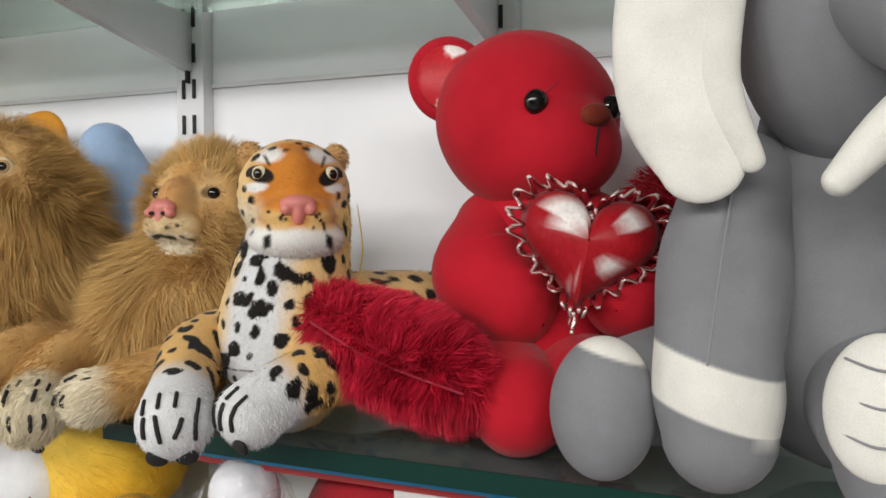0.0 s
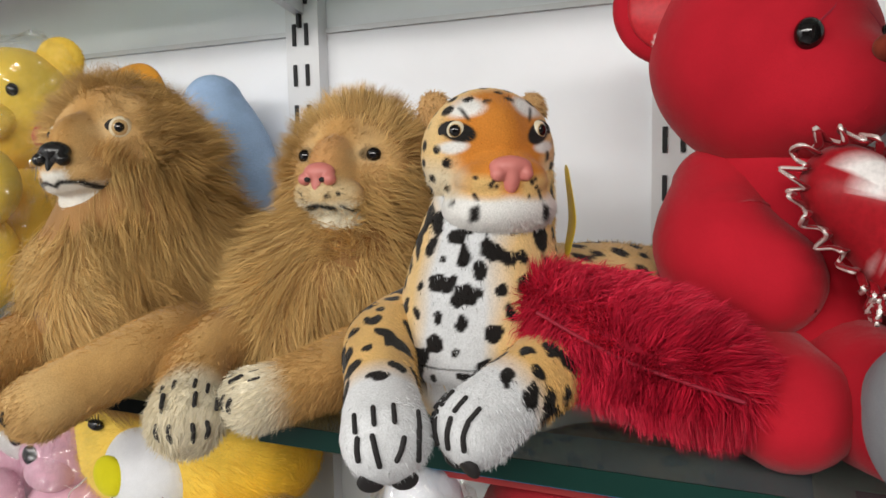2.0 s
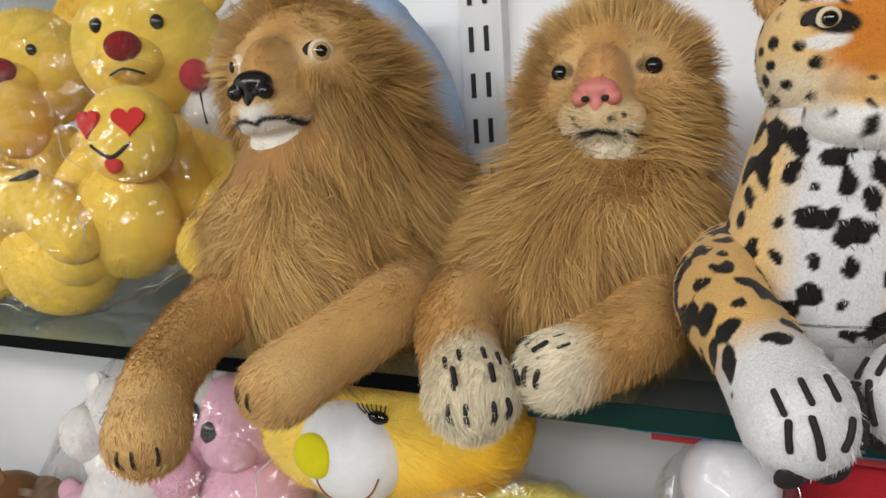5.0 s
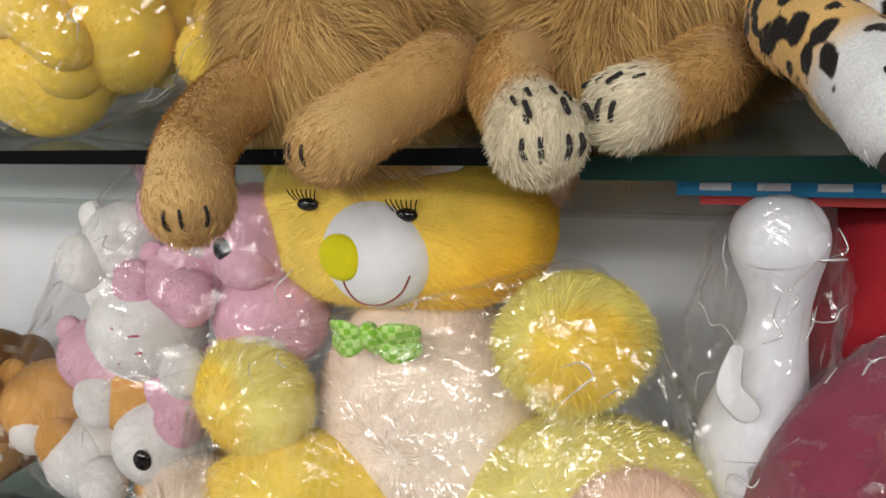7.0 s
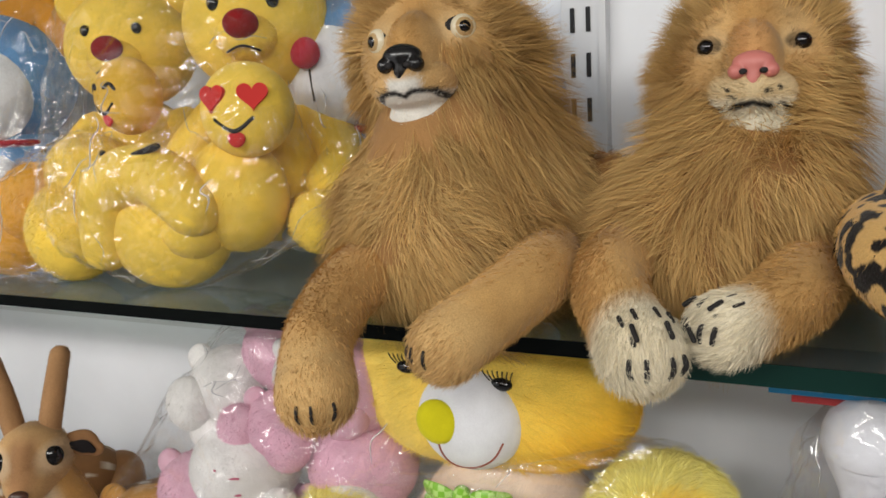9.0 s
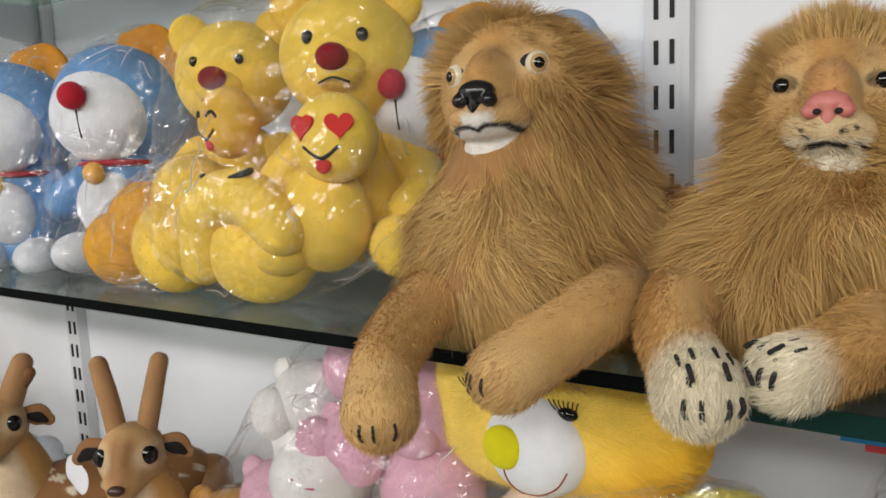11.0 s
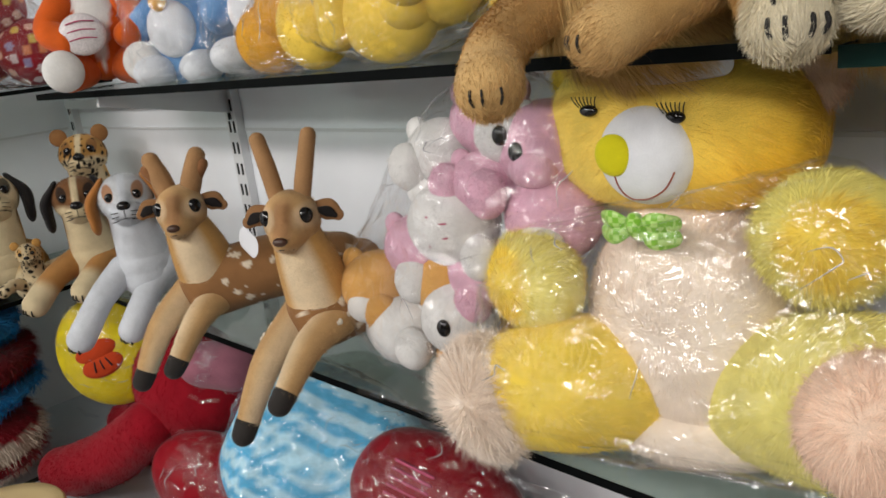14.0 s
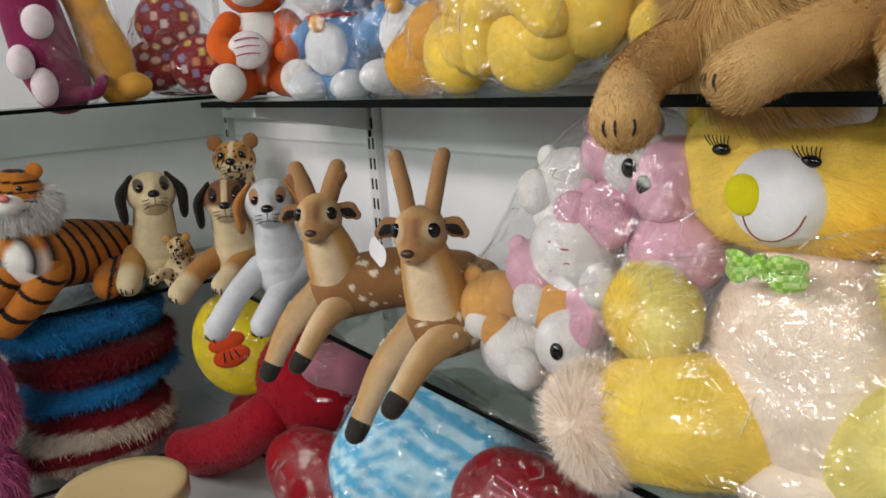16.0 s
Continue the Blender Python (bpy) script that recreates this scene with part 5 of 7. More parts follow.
for k in range(3):
    stitch([b.pt(-0.045, 0.016 - 0.014 * k, 0.094), b.pt(-0.022, 0.02 - 0.014 * k, 0.099), b.pt(0.0, 0.018 - 0.014 * k, 0.094)], 0.0012, hp, "print_bar", PINKINK)


# ---- side shelf, upper: bagged toys ----
def dotted(base, cols, seed, size=0.011, gap=0.03, mesh=None, n=60):
    cs = spread(mesh, n, gap, seed)
    r = np.random.RandomState(seed)
    pick = [cols[i] for i in r.randint(0, len(cols), len(cs))]

    def f(P, N):
        c = np.tile(np.array(base, dtype=float), (len(P), 1))
        for q, col in zip(cs, pick):
            k = np.linalg.norm(P - q, axis=1) < size
            c[k] = col
        return c
    return f


SIDE = 1.361
dts = [(0.75, 0.45, 0.35), (0.7, 0.5, 0.1), (0.75, 0.25, 0.1), (0.75, 0.6, 0.6), (0.3, 0.25, 0.4)]
dm = []
for i, (c, r) in enumerate((((-2.2, 0.60, 1.445), 0.085), ((-2.24, 0.535, 1.56), 0.085), ((-2.28, 0.50, 1.45), 0.075))):
    t = thing("dotted_cushion", (c[0], c[1], c[2] - r), "dark red satin cushion with many coloured dots", "cushion", "dotted cushions")
    m = ell(Frame(c, (0.95, -0.3, 0)), (r, r * 0.95, r * 0.7), nu=90, nv=60, lump=0.002)
    part("cover", m, SATIN, t, col=dotted((0.28, 0.012, 0.02), dts, i, mesh=m))
    dm.append(m)
bag(dm, "clear bag with dotted red cushions", 21, floor_z=SIDE, crumple=0.006)
om = [tube([(-2.2, 0.375, 1.40), (-2.21, 0.36, 1.48), (-2.23, 0.34, 1.58), (-2.24, 0.33, 1.64)], [0.05, 0.062, 0.05, 0.055], nu=36, lump=0.002)]
t = thing("bagged_plush", (-2.2, 0.37, SIDE), "golden orange long plush wrapped in clear film", "plush toy")
part("body", om[0], PLUSH, t, col=(0.72, 0.36, 0.06))
part("foot", ell(Frame((-2.17, 0.4, 1.40)), (0.05, 0.035, 0.05)), PLUSH, t, col=(0.72, 0.36, 0.06))
bag(om, "clear film round an orange plush", 23, floor_z=SIDE)
pm = [tube([(-2.2, 0.24, 1.41), (-2.21, 0.22, 1.48), (-2.22, 0.2, 1.6)], [0.07, 0.075, 0.07], nu=36), tube([(-2.15, 0.25, 1.39), (-2.13, 0.30, 1.39), (-2.135, 0.325, 1.42)], [0.02, 0.016, 0.013])]
t = thing("bagged_plush", (-2.2, 0.23, SIDE), "plum purple plush with white patches in clear film", "plush toy")
part("body", pm[0], PLUSH, t, col=(0.2, 0.015, 0.07))
part("tail", pm[1], PLUSH, t, col=(0.2, 0.015, 0.07))
for c, r in (((-2.135, 0.19, 1.41), (0.03, 0.045, 0.03)), ((-2.14, 0.15, 1.47), (0.03, 0.04, 0.03)), ((-2.14, 0.2, 1.56), (0.035, 0.04, 0.03))):
    part("patch", ell(Frame(c, (1, -0.3, 0)), r, nu=26, nv=18), PLUSH, t, "white plush patch", col=(0.75, 0.66, 0.7))
bag(pm, "clear film round a purple plush", 25, floor_z=SIDE)


# ---- big yellow bear on the lower shelf ----
def big_bear():
    t = thing("large_plush_bear", (-0.46, 0.58, LOW), "large fluffy yellow bear with cream belly and green bow", "plush bear")
    Y, YG, CR, PE = (0.97, 0.72, 0.10), (0.92, 0.82, 0.24), (0.95, 0.82, 0.70), (0.93, 0.68, 0.52)
    h = Frame((-0.468, 0.61, 1.262), (-0.02, -1, 0.0))
    skull = ell(h, (0.142, 0.082, 0.085), nu=50, nv=34, lump=0.003, sq=0.74)

    def hc(P, N):
        return blend((0.97, 0.78, 0.2), (0.97, 0.6, 0.05), 0.5 + 3.0 * (P[:, 0] + 0.46) + 0.35 * waves(P, 18, 2))
    part("head", skull, PLUSH, t, col=hc)
    allf = [(skull, 22000, 0.016, hc, "head_fur")]
    for s, c in ((-1, Y), (1, PE)):
        e = ell(Frame(h.pt(s * 0.125, 0.05, -0.01), h.f), (0.036, 0.04, 0.02))
        part("ear", e, PLUSH, t, col=c)
        allf.append((e, 2200, 0.018, c, "ear_fur"))
    mz = ell(Frame((-0.464, 0.537, 1.247), (-0.05, -1, 0.02)), (0.052, 0.049, 0.036), nu=60, nv=40)
    part("muzzle", mz, VELVET, t, "smooth white muzzle", col=(0.80, 0.81, 0.84))
    m = Frame((-0.464, 0.537, 1.247), (-0.05, -1, 0.02))
    part("nose", ell(m, (0.0205, 0.0205, 0.009), (-0.018, 0.004, 0.033), nu=26, nv=18), VELVET, t, "yellow felt nose", col=(0.75, 0.68, 0.015))
    SM = plain("brown_red_thread", (0.3, 0.06, 0.03), rough=0.7)
    R3 = (0.052, 0.049, 0.036)
    for pts in (((-0.018, -0.014), (-0.017, -0.026), (-0.013, -0.036), (-0.006, -0.041)), ((-0.006, -0.041), (0.012, -0.039), (0.03, -0.028), (0.04, -0.012))):
        stitch([surf(m, R3, x, y) for x, y in pts], 0.0009, t, "mouth_line", SM)
    for s, c in ((-1, (-0.523, 0.527, 1.291)), (1, (-0.430, 0.527, 1.284))):
        e = part("eye", ell(Frame(c), (0.0105, 0.006, 0.005), nu=18, nv=12), EYE, t, "black sleepy eye with lashes")
        for k in range(7):
            x = (k - 3) * 0.0032
            p0 = np.array(c) + V3(x, -0.003, 0.004)
            stitch([p0, p0 + V3(x * 0.25, -0.004, 0.006), p0 + V3(x * 0.45, -0.005, 0.0105)], 0.0006, e, "eyelash")
    belly = ell(Frame((-0.45, 0.585, 1.055), (-0.05, -1, 0.05)), (0.115, 0.145, 0.088), nu=50, nv=34, lump=0.003, freq=25)

    def bc(P, N):
        side = np.clip((np.abs(P[:, 0] + 0.45) - 0.085) / 0.02, 0, 1)
        return blend(CR, PE, 0.2 + 0.3 * waves(P, 14, 4)) * (1 - 0.3 * side[:, None]) + np.array(Y) * 0.3 * side[:, None]
    part("body", belly, PLUSH, t, "pale peach belly", col=bc)
    allf.append((belly, 26000, 0.013, bc, "belly_fur"))
    for c, r, f in (((-0.60, 0.515, 1.105), (0.068, 0.057, 0.05), (-0.5, -1, 0.1)), ((-0.292, 0.525, 1.185), (0.06, 0.055, 0.045), (0.4, -1, 0.1))):
        g = Frame(c, f)
        a = ell(g, r, nu=40, nv=28, lump=0.002)

        def ac(P, N, g=g, r=r):
            q = g.at(P)
            rim = np.clip((np.sqrt((q[:, 0] / r[0]) ** 2 + (q[:, 1] / r[1]) ** 2) - 0.62) / 0.15, 0, 1)
            return blend(Y, YG, rim)
        part("arm", a, PLUSH, t, col=ac)
        allf.append((a, 11000, 0.018, ac, "arm_fur"))
    lf = Frame((-0.635, 0.455, 0.977), (-0.45, -1, 0.1))
    for nm, m2, c, n, ln in (("foot", ell(lf, (0.07, 0.066, 0.05), nu=40, nv=28), CR, 14000, 0.03),
                             ("leg", tube([(-0.60, 0.48, 0.985), (-0.54, 0.50, 1.0), (-0.50, 0.55, 0.99)], [0.068, 0.075, 0.07], nu=36), Y, 12000, 0.016),
                             ("leg", tube([(-0.245, 0.49, 1.06), (-0.28, 0.52, 1.04), (-0.36, 0.57, 1.0)], [0.07, 0.078, 0.07], nu=36), YG, 12000, 0.016),
                             ("foot", ell(Frame((-0.235, 0.455, 1.06), (0.35, -1, 0.1)), (0.058, 0.062, 0.04), nu=40, nv=28), PE, 8000, 0.014)):
        part(nm, m2, PLUSH, t, col=c)
        allf.append((m2, n, ln, c, nm + "_fur"))
    bt = ell(Frame((-0.45, 0.58, 0.955)), (0.12, 0.048, 0.09))
    part("seat", bt, PLUSH, t, col=CR)
    allf.append((bt, 9000, 0.012, CR, "seat_fur"))
    for i, (mm, n, ln, c, nm) in enumerate(allf):
        mid = mm[0].mean(0)
        fur(nm, mm, SOFT, t, int(n * 1.5), ln * (1.0 if nm == "foot_fur" else 0.75), 0.0005, c, seed=60 + i, lift=0.2, messy=0.45, curl=34, clump=0.3, sag=0.15,
            comb=lambda P, N, mid=mid: (P - mid) * V3(10, 0, 10) + V3(0, 0, -0.15))
    bag([m_[0] for m_ in allf if m_[4] in ("belly_fur", "arm_fur", "leg_fur")], "clear film vest over a large yellow bear", 71, grow=0.006, crumple=0.006, floor_z=LOW)
    # bow
    bow = part("bow", tube([(-0.458, 0.495, 1.192), (-0.455, 0.492, 1.186), (-0.452, 0.495, 1.18)], [0.008, 0.009, 0.008], k=10), BOW, t, "green satin bow with white squares")
    for s in (-1, 1):
        for dz in (0.007, -0.008):
            P, F = tube([(-0.457 + s * 0.005, 0.497, 1.185), (-0.457 + s * 0.021, 0.49, 1.185 + dz * 1.1), (-0.457 + s * 0.036, 0.499, 1.184 + dz * 0.9)], [0.005, 0.009, 0.0085], nu=20, k=18, flat=0.35, side=(0, 1, 0), lump=0.001)
            part("loop", (P, F), BOW, bow)
    pp = thing("paper_tag", (-0.44, 0.55, 1.331), "folded white paper price tag", "paper tag")
    part("sheet", tube([(-0.49, 0.535, 1.325), (-0.44, 0.532, 1.326), (-0.39, 0.535, 1.33)], [0.012, 0.013, 0.012], nu=10, k=10, flat=0.08, side=(0, 1, 0.2)), PAPER, pp)


def bow_material():
    m, nodes, links, b = material("green_checked_satin")
    tc = nodes.new("ShaderNodeTexCoord"); ck = nodes.new("ShaderNodeTexChecker")
    ck.inputs["Scale"].default_value = 170.0
    ck.inputs[1].default_value, ck.inputs[2].default_value = (0.22, 0.5, 0.04, 1), (0.45, 0.68, 0.2, 1)
    links.new(tc.outputs["Object"], ck.inputs["Vector"])
    links.new(ck.outputs["Color"], b.inputs["Base Color"])
    b.inputs["Roughness"].default_value = 0.35
    return m


BOW = bow_material()
PAPER = plain("white_paper", (0.75, 0.75, 0.78), rough=0.7)
big_bear()

# ---- pink and white toys in one bag ----
PK, WH, OR = (0.74, 0.43, 0.54), (0.78, 0.76, 0.74), (0.72, 0.38, 0.1)
pinks = []


def bag_toy(c, r, f, col, label, eye_at=(), nose=None):
    t = thing("bagged_plush", (c[0], c[1], c[2] - r), label, "plush toy", "pink and white bagged toys")
    g = Frame(c, f)
    r *= 1.16
    m = ell(g, (r, r * 0.92, r * 0.9), nu=32, nv=22, lump=0.0015)
    part("head", m, PLUSH, t, col=col)
    pile(m, t, col)
    for a, bb in eye_at:
        d = math.sqrt(max(0.02, 1 - a * a - bb * bb))
        part("eye", ell(Frame(g.pt(a * r, bb * r * 0.92, d * r * 0.9), g.f), (0.0095, 0.0115, 0.006), nu=14, nv=10), EYE, t)
    for k in (-1, 1):
        e = ell(Frame(g.pt(k * r * 0.7, r * 0.62, 0), g.f), (r * 0.33, r * 0.36, r * 0.2), nu=18, nv=12)
        part("ear", e, PLUSH, t, col=col if not callable(col) else WH)
    if nose is not None:
        part("muzzle", ell(g, (r * 0.5, r * 0.4, r * 0.35), (0, -r * 0.3, r * 0.7), nu=20, nv=14), PLUSH, t, col=nose)
    pinks.append(m)
    return t


FV = (0.25, -1, 0.0)
for c, r, col, lab, ey, ns in (
        ((-0.765, 0.56, 1.235), 0.042, WH, "white plush head pressed in the bag", (), None),
        ((-0.70, 0.585, 1.275), 0.045, PK, "pink plush pressed in the bag", (), None),
        ((-0.655, 0.555, 1.262), 0.033, WH, "white plush head with a dark eye", ((0.2, 0.1),), None),
        ((-0.615, 0.575, 1.245), 0.05, PK, "pink plush head with a dark eye", ((-0.25, 0.05),), PK),
        ((-0.685, 0.545, 1.205), 0.037, PK, "pink plush pressed in the bag", (), None),
        ((-0.735, 0.535, 1.155), 0.052, WH, "white plush with faded pink print", (), None),
        ((-0.605, 0.565, 1.165), 0.05, PK, "pink plush head with black stitched face", ((0.2, -0.3),), WH),
        ((-0.815, 0.545, 1.11), 0.042, PK, "pink plush paw in the bag", (), None),
        ((-0.91, 0.545, 1.04), 0.05, OR, "orange and white plush in the bag", (), WH),
        ((-0.845, 0.53, 0.99), 0.047, WH, "white plush foot in the bag", (), None),
        ((-0.735, 0.525, 1.03), 0.045, WH, "white plush head with orange ears", ((0.05, 0.1),), None),
        ((-0.775, 0.55, 1.065), 0.045, OR, "orange plush in the bag", (), None),
        ((-0.70, 0.545, 1.09), 0.042, PK, "pink plush pressed in the bag", (), None),
        ((-0.90, 0.57, 0.972), 0.05, WH, "white plush bottom in the bag", (), None),
        ((-0.74, 0.555, 0.965), 0.05, OR, "orange plush in the bag", (), None)):
    bag_toy(c, r, FV, col, lab, ey, ns)
lp = bag_toy((-0.735, 0.545, 1.13), 0.03, FV, WH, "white plush muzzle with faint print")
for k in range(5):
    stitch([(-0.76 + 0.002 * k, 0.492, 1.172 - 0.009 * k), (-0.73, 0.484, 1.174 - 0.009 * k), (-0.705, 0.489, 1.176 - 0.009 * k)][k % 2:k % 2 + 2], 0.0012, lp, "print_bar", PINKINK)
stitch([(-0.60, 0.515, 1.152), (-0.62, 0.507, 1.138), (-0.645, 0.512, 1.128)], 0.002, lp, "mouth_line")
for c, r, col, lab in (((-0.79, 0.52, 1.225), 0.027, WH, "small white plush paw in the bag"), ((-0.725, 0.52, 1.205), 0.024, PK, "pink plush ear in the bag"), ((-0.66, 0.515, 1.20), 0.026, PK, "pink plush paw in the bag"),
                       ((-0.80, 0.515, 1.075), 0.028, WH, "white plush foot tip in the bag"), ((-0.68, 0.515, 1.12), 0.025, WH, "white plush paw in the bag"), ((-0.70, 0.515, 1.06), 0.024, PK, "pink plush foot in the bag"),
                       ((-0.87, 0.51, 1.015), 0.027, OR, "orange plush patch in the bag"), ((-0.80, 0.495, 0.985), 0.027, WH, "white plush paw in the bag"), ((-0.69, 0.505, 0.985), 0.026, OR, "orange plush foot in the bag")):
    t = thing("plush_paw", (c[0], c[1], c[2] - r), lab, "plush toy", "pink and white bagged toys")
    paw = ell(Frame(c, FV), (r, r * 1.15, r * 0.8), nu=26, nv=18, lump=0.001, seed=int(r * 1e4))
    part("paw", paw, PLUSH, t, col=col)
    pile(paw, t, col, 1800)
pinks.append(blob((-0.68, 0.575, 1.31), (0.075, 0.012, 0.05)))
bag(pinks, "tall clear bag stuffed with pink and white toys", 41, floor_z=LOW, grow=0.008, crumple=0.008)


# ---- fawns ----
def fawn(head, f, chest, hip, hoofs, label, antler, seed):
    t = thing("plush_deer", (chest[0], chest[1], LOW), label, "plush deer", "spotted plush deer")
    h = Frame(head, f)
    TN, PALE, DK = (0.54, 0.33, 0.145), (0.74, 0.58, 0.38), (0.28, 0.14, 0.06)
    skin = merged(h, [((0.041, 0.042, 0.040), (0, 0, 0)), ((0.025, 0.022, 0.036), (0, -0.018, 0.026)), ((0.016, 0.016, 0.03), (0, -0.026, 0.036)), ((0.016, 0.024, 0.03), (0, 0.004, 0.02))], nu=110, nv=80, k=0.004)

    def hc(P, N):
        q = h.at(P)
        a, b, d = np.abs(q[:, 0]), q[:, 1], q[:, 2]
        c = blend(TN, (0.36, 0.19, 0.085), window(a, -1, 0.014, 0.012) * window(b, -0.02, 0.03, 0.012) * (d > 0))
        k = np.clip(np.clip(1.5 - np.hypot((a - 0.03) / 0.017, (b - 0.006) / 0.017) ** 2, 0, 1) + window(b, -0.06, -0.034, 0.008) * (d > 0.01), 0, 1)[:, None] * 0.75
        return (c * (1 - k) + np.array((0.64, 0.47, 0.3)) * k) * (1 + 0.12 * waves(P, 120, seed))[:, None]
    part("head", skin, PLUSH, t, "tan face with darker brow and pale muzzle", col=hc)
    fur("face_fur", skin, FUZZ, t, 6000, 0.004, 0.0006, hc, seed=seed, lift=0.2, comb=lambda P, N: (P - h.c) * 8 - h.f * 0.8)
    part("nose", ell(h, (0.0105, 0.0065, 0.006), (0, -0.022, ahead(skin, h, 0, -0.022) - 0.001), nu=18, nv=12), NOSE_BROWN, t, "brown moulded nose")
    stitch([h.pt(x, y, ahead(skin, h, x, y)) for x, y in ((-0.012, -0.036), (0.0, -0.033), (0.012, -0.036))], 0.0009, t, "mouth_line")
    for s in (-1, 1):
        part("eye", ell(Frame(h.pt(s * 0.029, 0.007, ahead(skin, h, s * 0.029, 0.007) - 0.001), unit(h.f + s * 0.5 * h.r)), (0.0105, 0.0115, 0.006), nu=18, nv=12), EYE, t, "round glossy black eye")
        e = tube([h.pt(s * 0.034, 0.012, -0.008), h.pt(s * 0.053, 0.008, -0.008), h.pt(s * 0.066, 0.0, -0.006)], [0.01, 0.016, 0.009], nu=18, k=14, flat=0.45, side=tuple(h.f))
        er = part("ear", e, PLUSH, t, col=DK)
        part("ear_lining", tube([h.pt(s * 0.043, 0.009, 0.001), h.pt(s * 0.054, 0.006, 0.001), h.pt(s * 0.063, 0.0, 0.0)], [0.005, 0.008, 0.004], nu=14, k=10, flat=0.3, side=tuple(h.f)), PLUSH, er, "black ear lining", col=(0.015, 0.012, 0.012))
        L = antler
        a = tube([h.pt(s * 0.018, 0.03, -0.005), h.pt(s * 0.026, 0.03 + L * 0.45, -0.008), h.pt(s * 0.037, 0.03 + L, -0.01)], [w_ * 0.0125 for w_ in ((1, 1, 0.9) if L > 0.07 else (1.35, 1.35, 1.15))], nu=18, k=16)
        part("antler", a, PLUSH, t, "stuffed brown antler", col=(0.40, 0.22, 0.1))
        pile(a, t, (0.42, 0.23, 0.105), 1500, 0.003)
        if antler < 0.07:
            part("antler", tube([h.pt(s * 0.03, 0.05, -0.008), h.pt(s * 0.045, 0.07, -0.005)], [0.011, 0.01], nu=14, k=8), PLUSH, t, col=(0.27, 0.12, 0.05))
    ch, hp_ = np.array(chest), np.array(hip)
    ff = unit(f)
    neck = tube([h.c - h.u * 0.02 - ff * 0.005, (h.c + ch) / 2 + ff * 0.0, ch + V3(0, 0, 0.01)], [0.034, 0.045, 0.052], nu=50, k=40)

    def nc(P, N):
        return blend((0.56, 0.31, 0.1), PALE, (N @ ff - 0.7) / 0.2)
    part("neck", neck, PLUSH, t, "tan neck with cream throat", col=nc)
    pile(neck, t, nc, 5000, 0.005)
    body = tube([ch + V3(0, 0, -0.01), (ch + hp_) / 2 + V3(0, 0, 0.008), hp_], [0.056, 0.055, 0.052], nu=80, k=70)
    part("body", body, PLUSH, t, "brown back with white spots", col=spotted((0.27, 0.13, 0.05), spread(body, 70, 0.017, seed), 0.0048, seed, dark=(0.72, 0.62, 0.48), stretch=1.2))
    part("chest_patch", ell(Frame(ch + ff * 0.034 - V3(0, 0, 0.02), ff), (0.032, 0.02, 0.022), nu=24, nv=16), PLUSH, t, "white chest patch", col=(0.7, 0.66, 0.6))
    side = unit(np.cross(V3(0, 0, 1), ff))
    for s, hf in zip((-1, 1), hoofs):
        hf = np.array(hf)
        st = ch + side * s * 0.036 + V3(0, 0, -0.015)
        mid = (st + hf) / 2 + ff * 0.012 + V3(0, 0, 0.022)
        leg = tube([st, mid, hf + (mid - hf) * 0.18], [0.03, 0.0225, 0.0165], nu=40, k=36)

        def lc(P, N, s=s, mid=mid):
            return blend(TN, PALE, 0.5 - (N @ (side * s)) * 0.9 - 0.2)
        lg = part("foreleg", leg, PLUSH, t, col=lc)
        pile(leg, t, lc, 3500, 0.005)
        part("hoof", tube([hf + (mid - hf) * 0.15, hf], [0.0175, 0.0165], nu=20, k=8), VELVET, lg, "dark grey hoof", col=(0.03, 0.026, 0.024))
        for k in range(7):
            p = st + side * s * 0.022 + (mid - st) * (k * 0.11) + V3(0, 0, 0.012) + ff * (0.006 * (k % 2))
            part("white_spot", ell(Frame(p + side * s * 0.001 + ff * 0.004, unit(side * s + ff)), (0.0035, 0.005, 0.003), nu=10, nv=8), PLUSH, lg, col=(0.75, 0.68, 0.56))
    part("hind_leg", tube([hp_ + side * 0.04, hp_ + side * 0.05 + ff * 0.06 + V3(0, 0, -0.035)], [0.035, 0.026], nu=24, k=12), PLUSH, t, col=(0.27, 0.13, 0.05))
    return t, h


d1, dh = fawn((-0.995, 0.472, 1.152), (0.62, -0.78, 0.1), (-0.992, 0.498, 1.015), (-0.93, 0.66, 1.0), ((-1.008, 0.338, 0.868), (-0.935, 0.362, 0.925)),
              "spotted plush fawn with long antlers, legs over the edge", 0.085, 3)
fawn((-1.27, 0.445, 1.15), (0.75, -0.66, 0.1), (-1.275, 0.475, 1.02), (-1.13, 0.64, 1.02), ((-1.29, 0.325, 0.885), (-1.24, 0.36, 0.905)),
     "spotted plush fawn with short branched antlers on the shelf", 0.055, 8)
pt = thing("price_tag", (-1.09, 0.465, 1.09), "small white paper price tag on a string", "price tag")
part("tag", tube([(-1.115, 0.46, 1.115), (-1.085, 0.455, 1.105)], [0.017, 0.017], nu=16, k=6, flat=0.06, side=(-0.5, 1, 0)), PAPER, pt)
stitch([(-1.10, 0.46, 1.12), (-1.06, 0.47, 1.16), (-1.04, 0.48, 1.17)], 0.0006, pt, "string", PAPER)


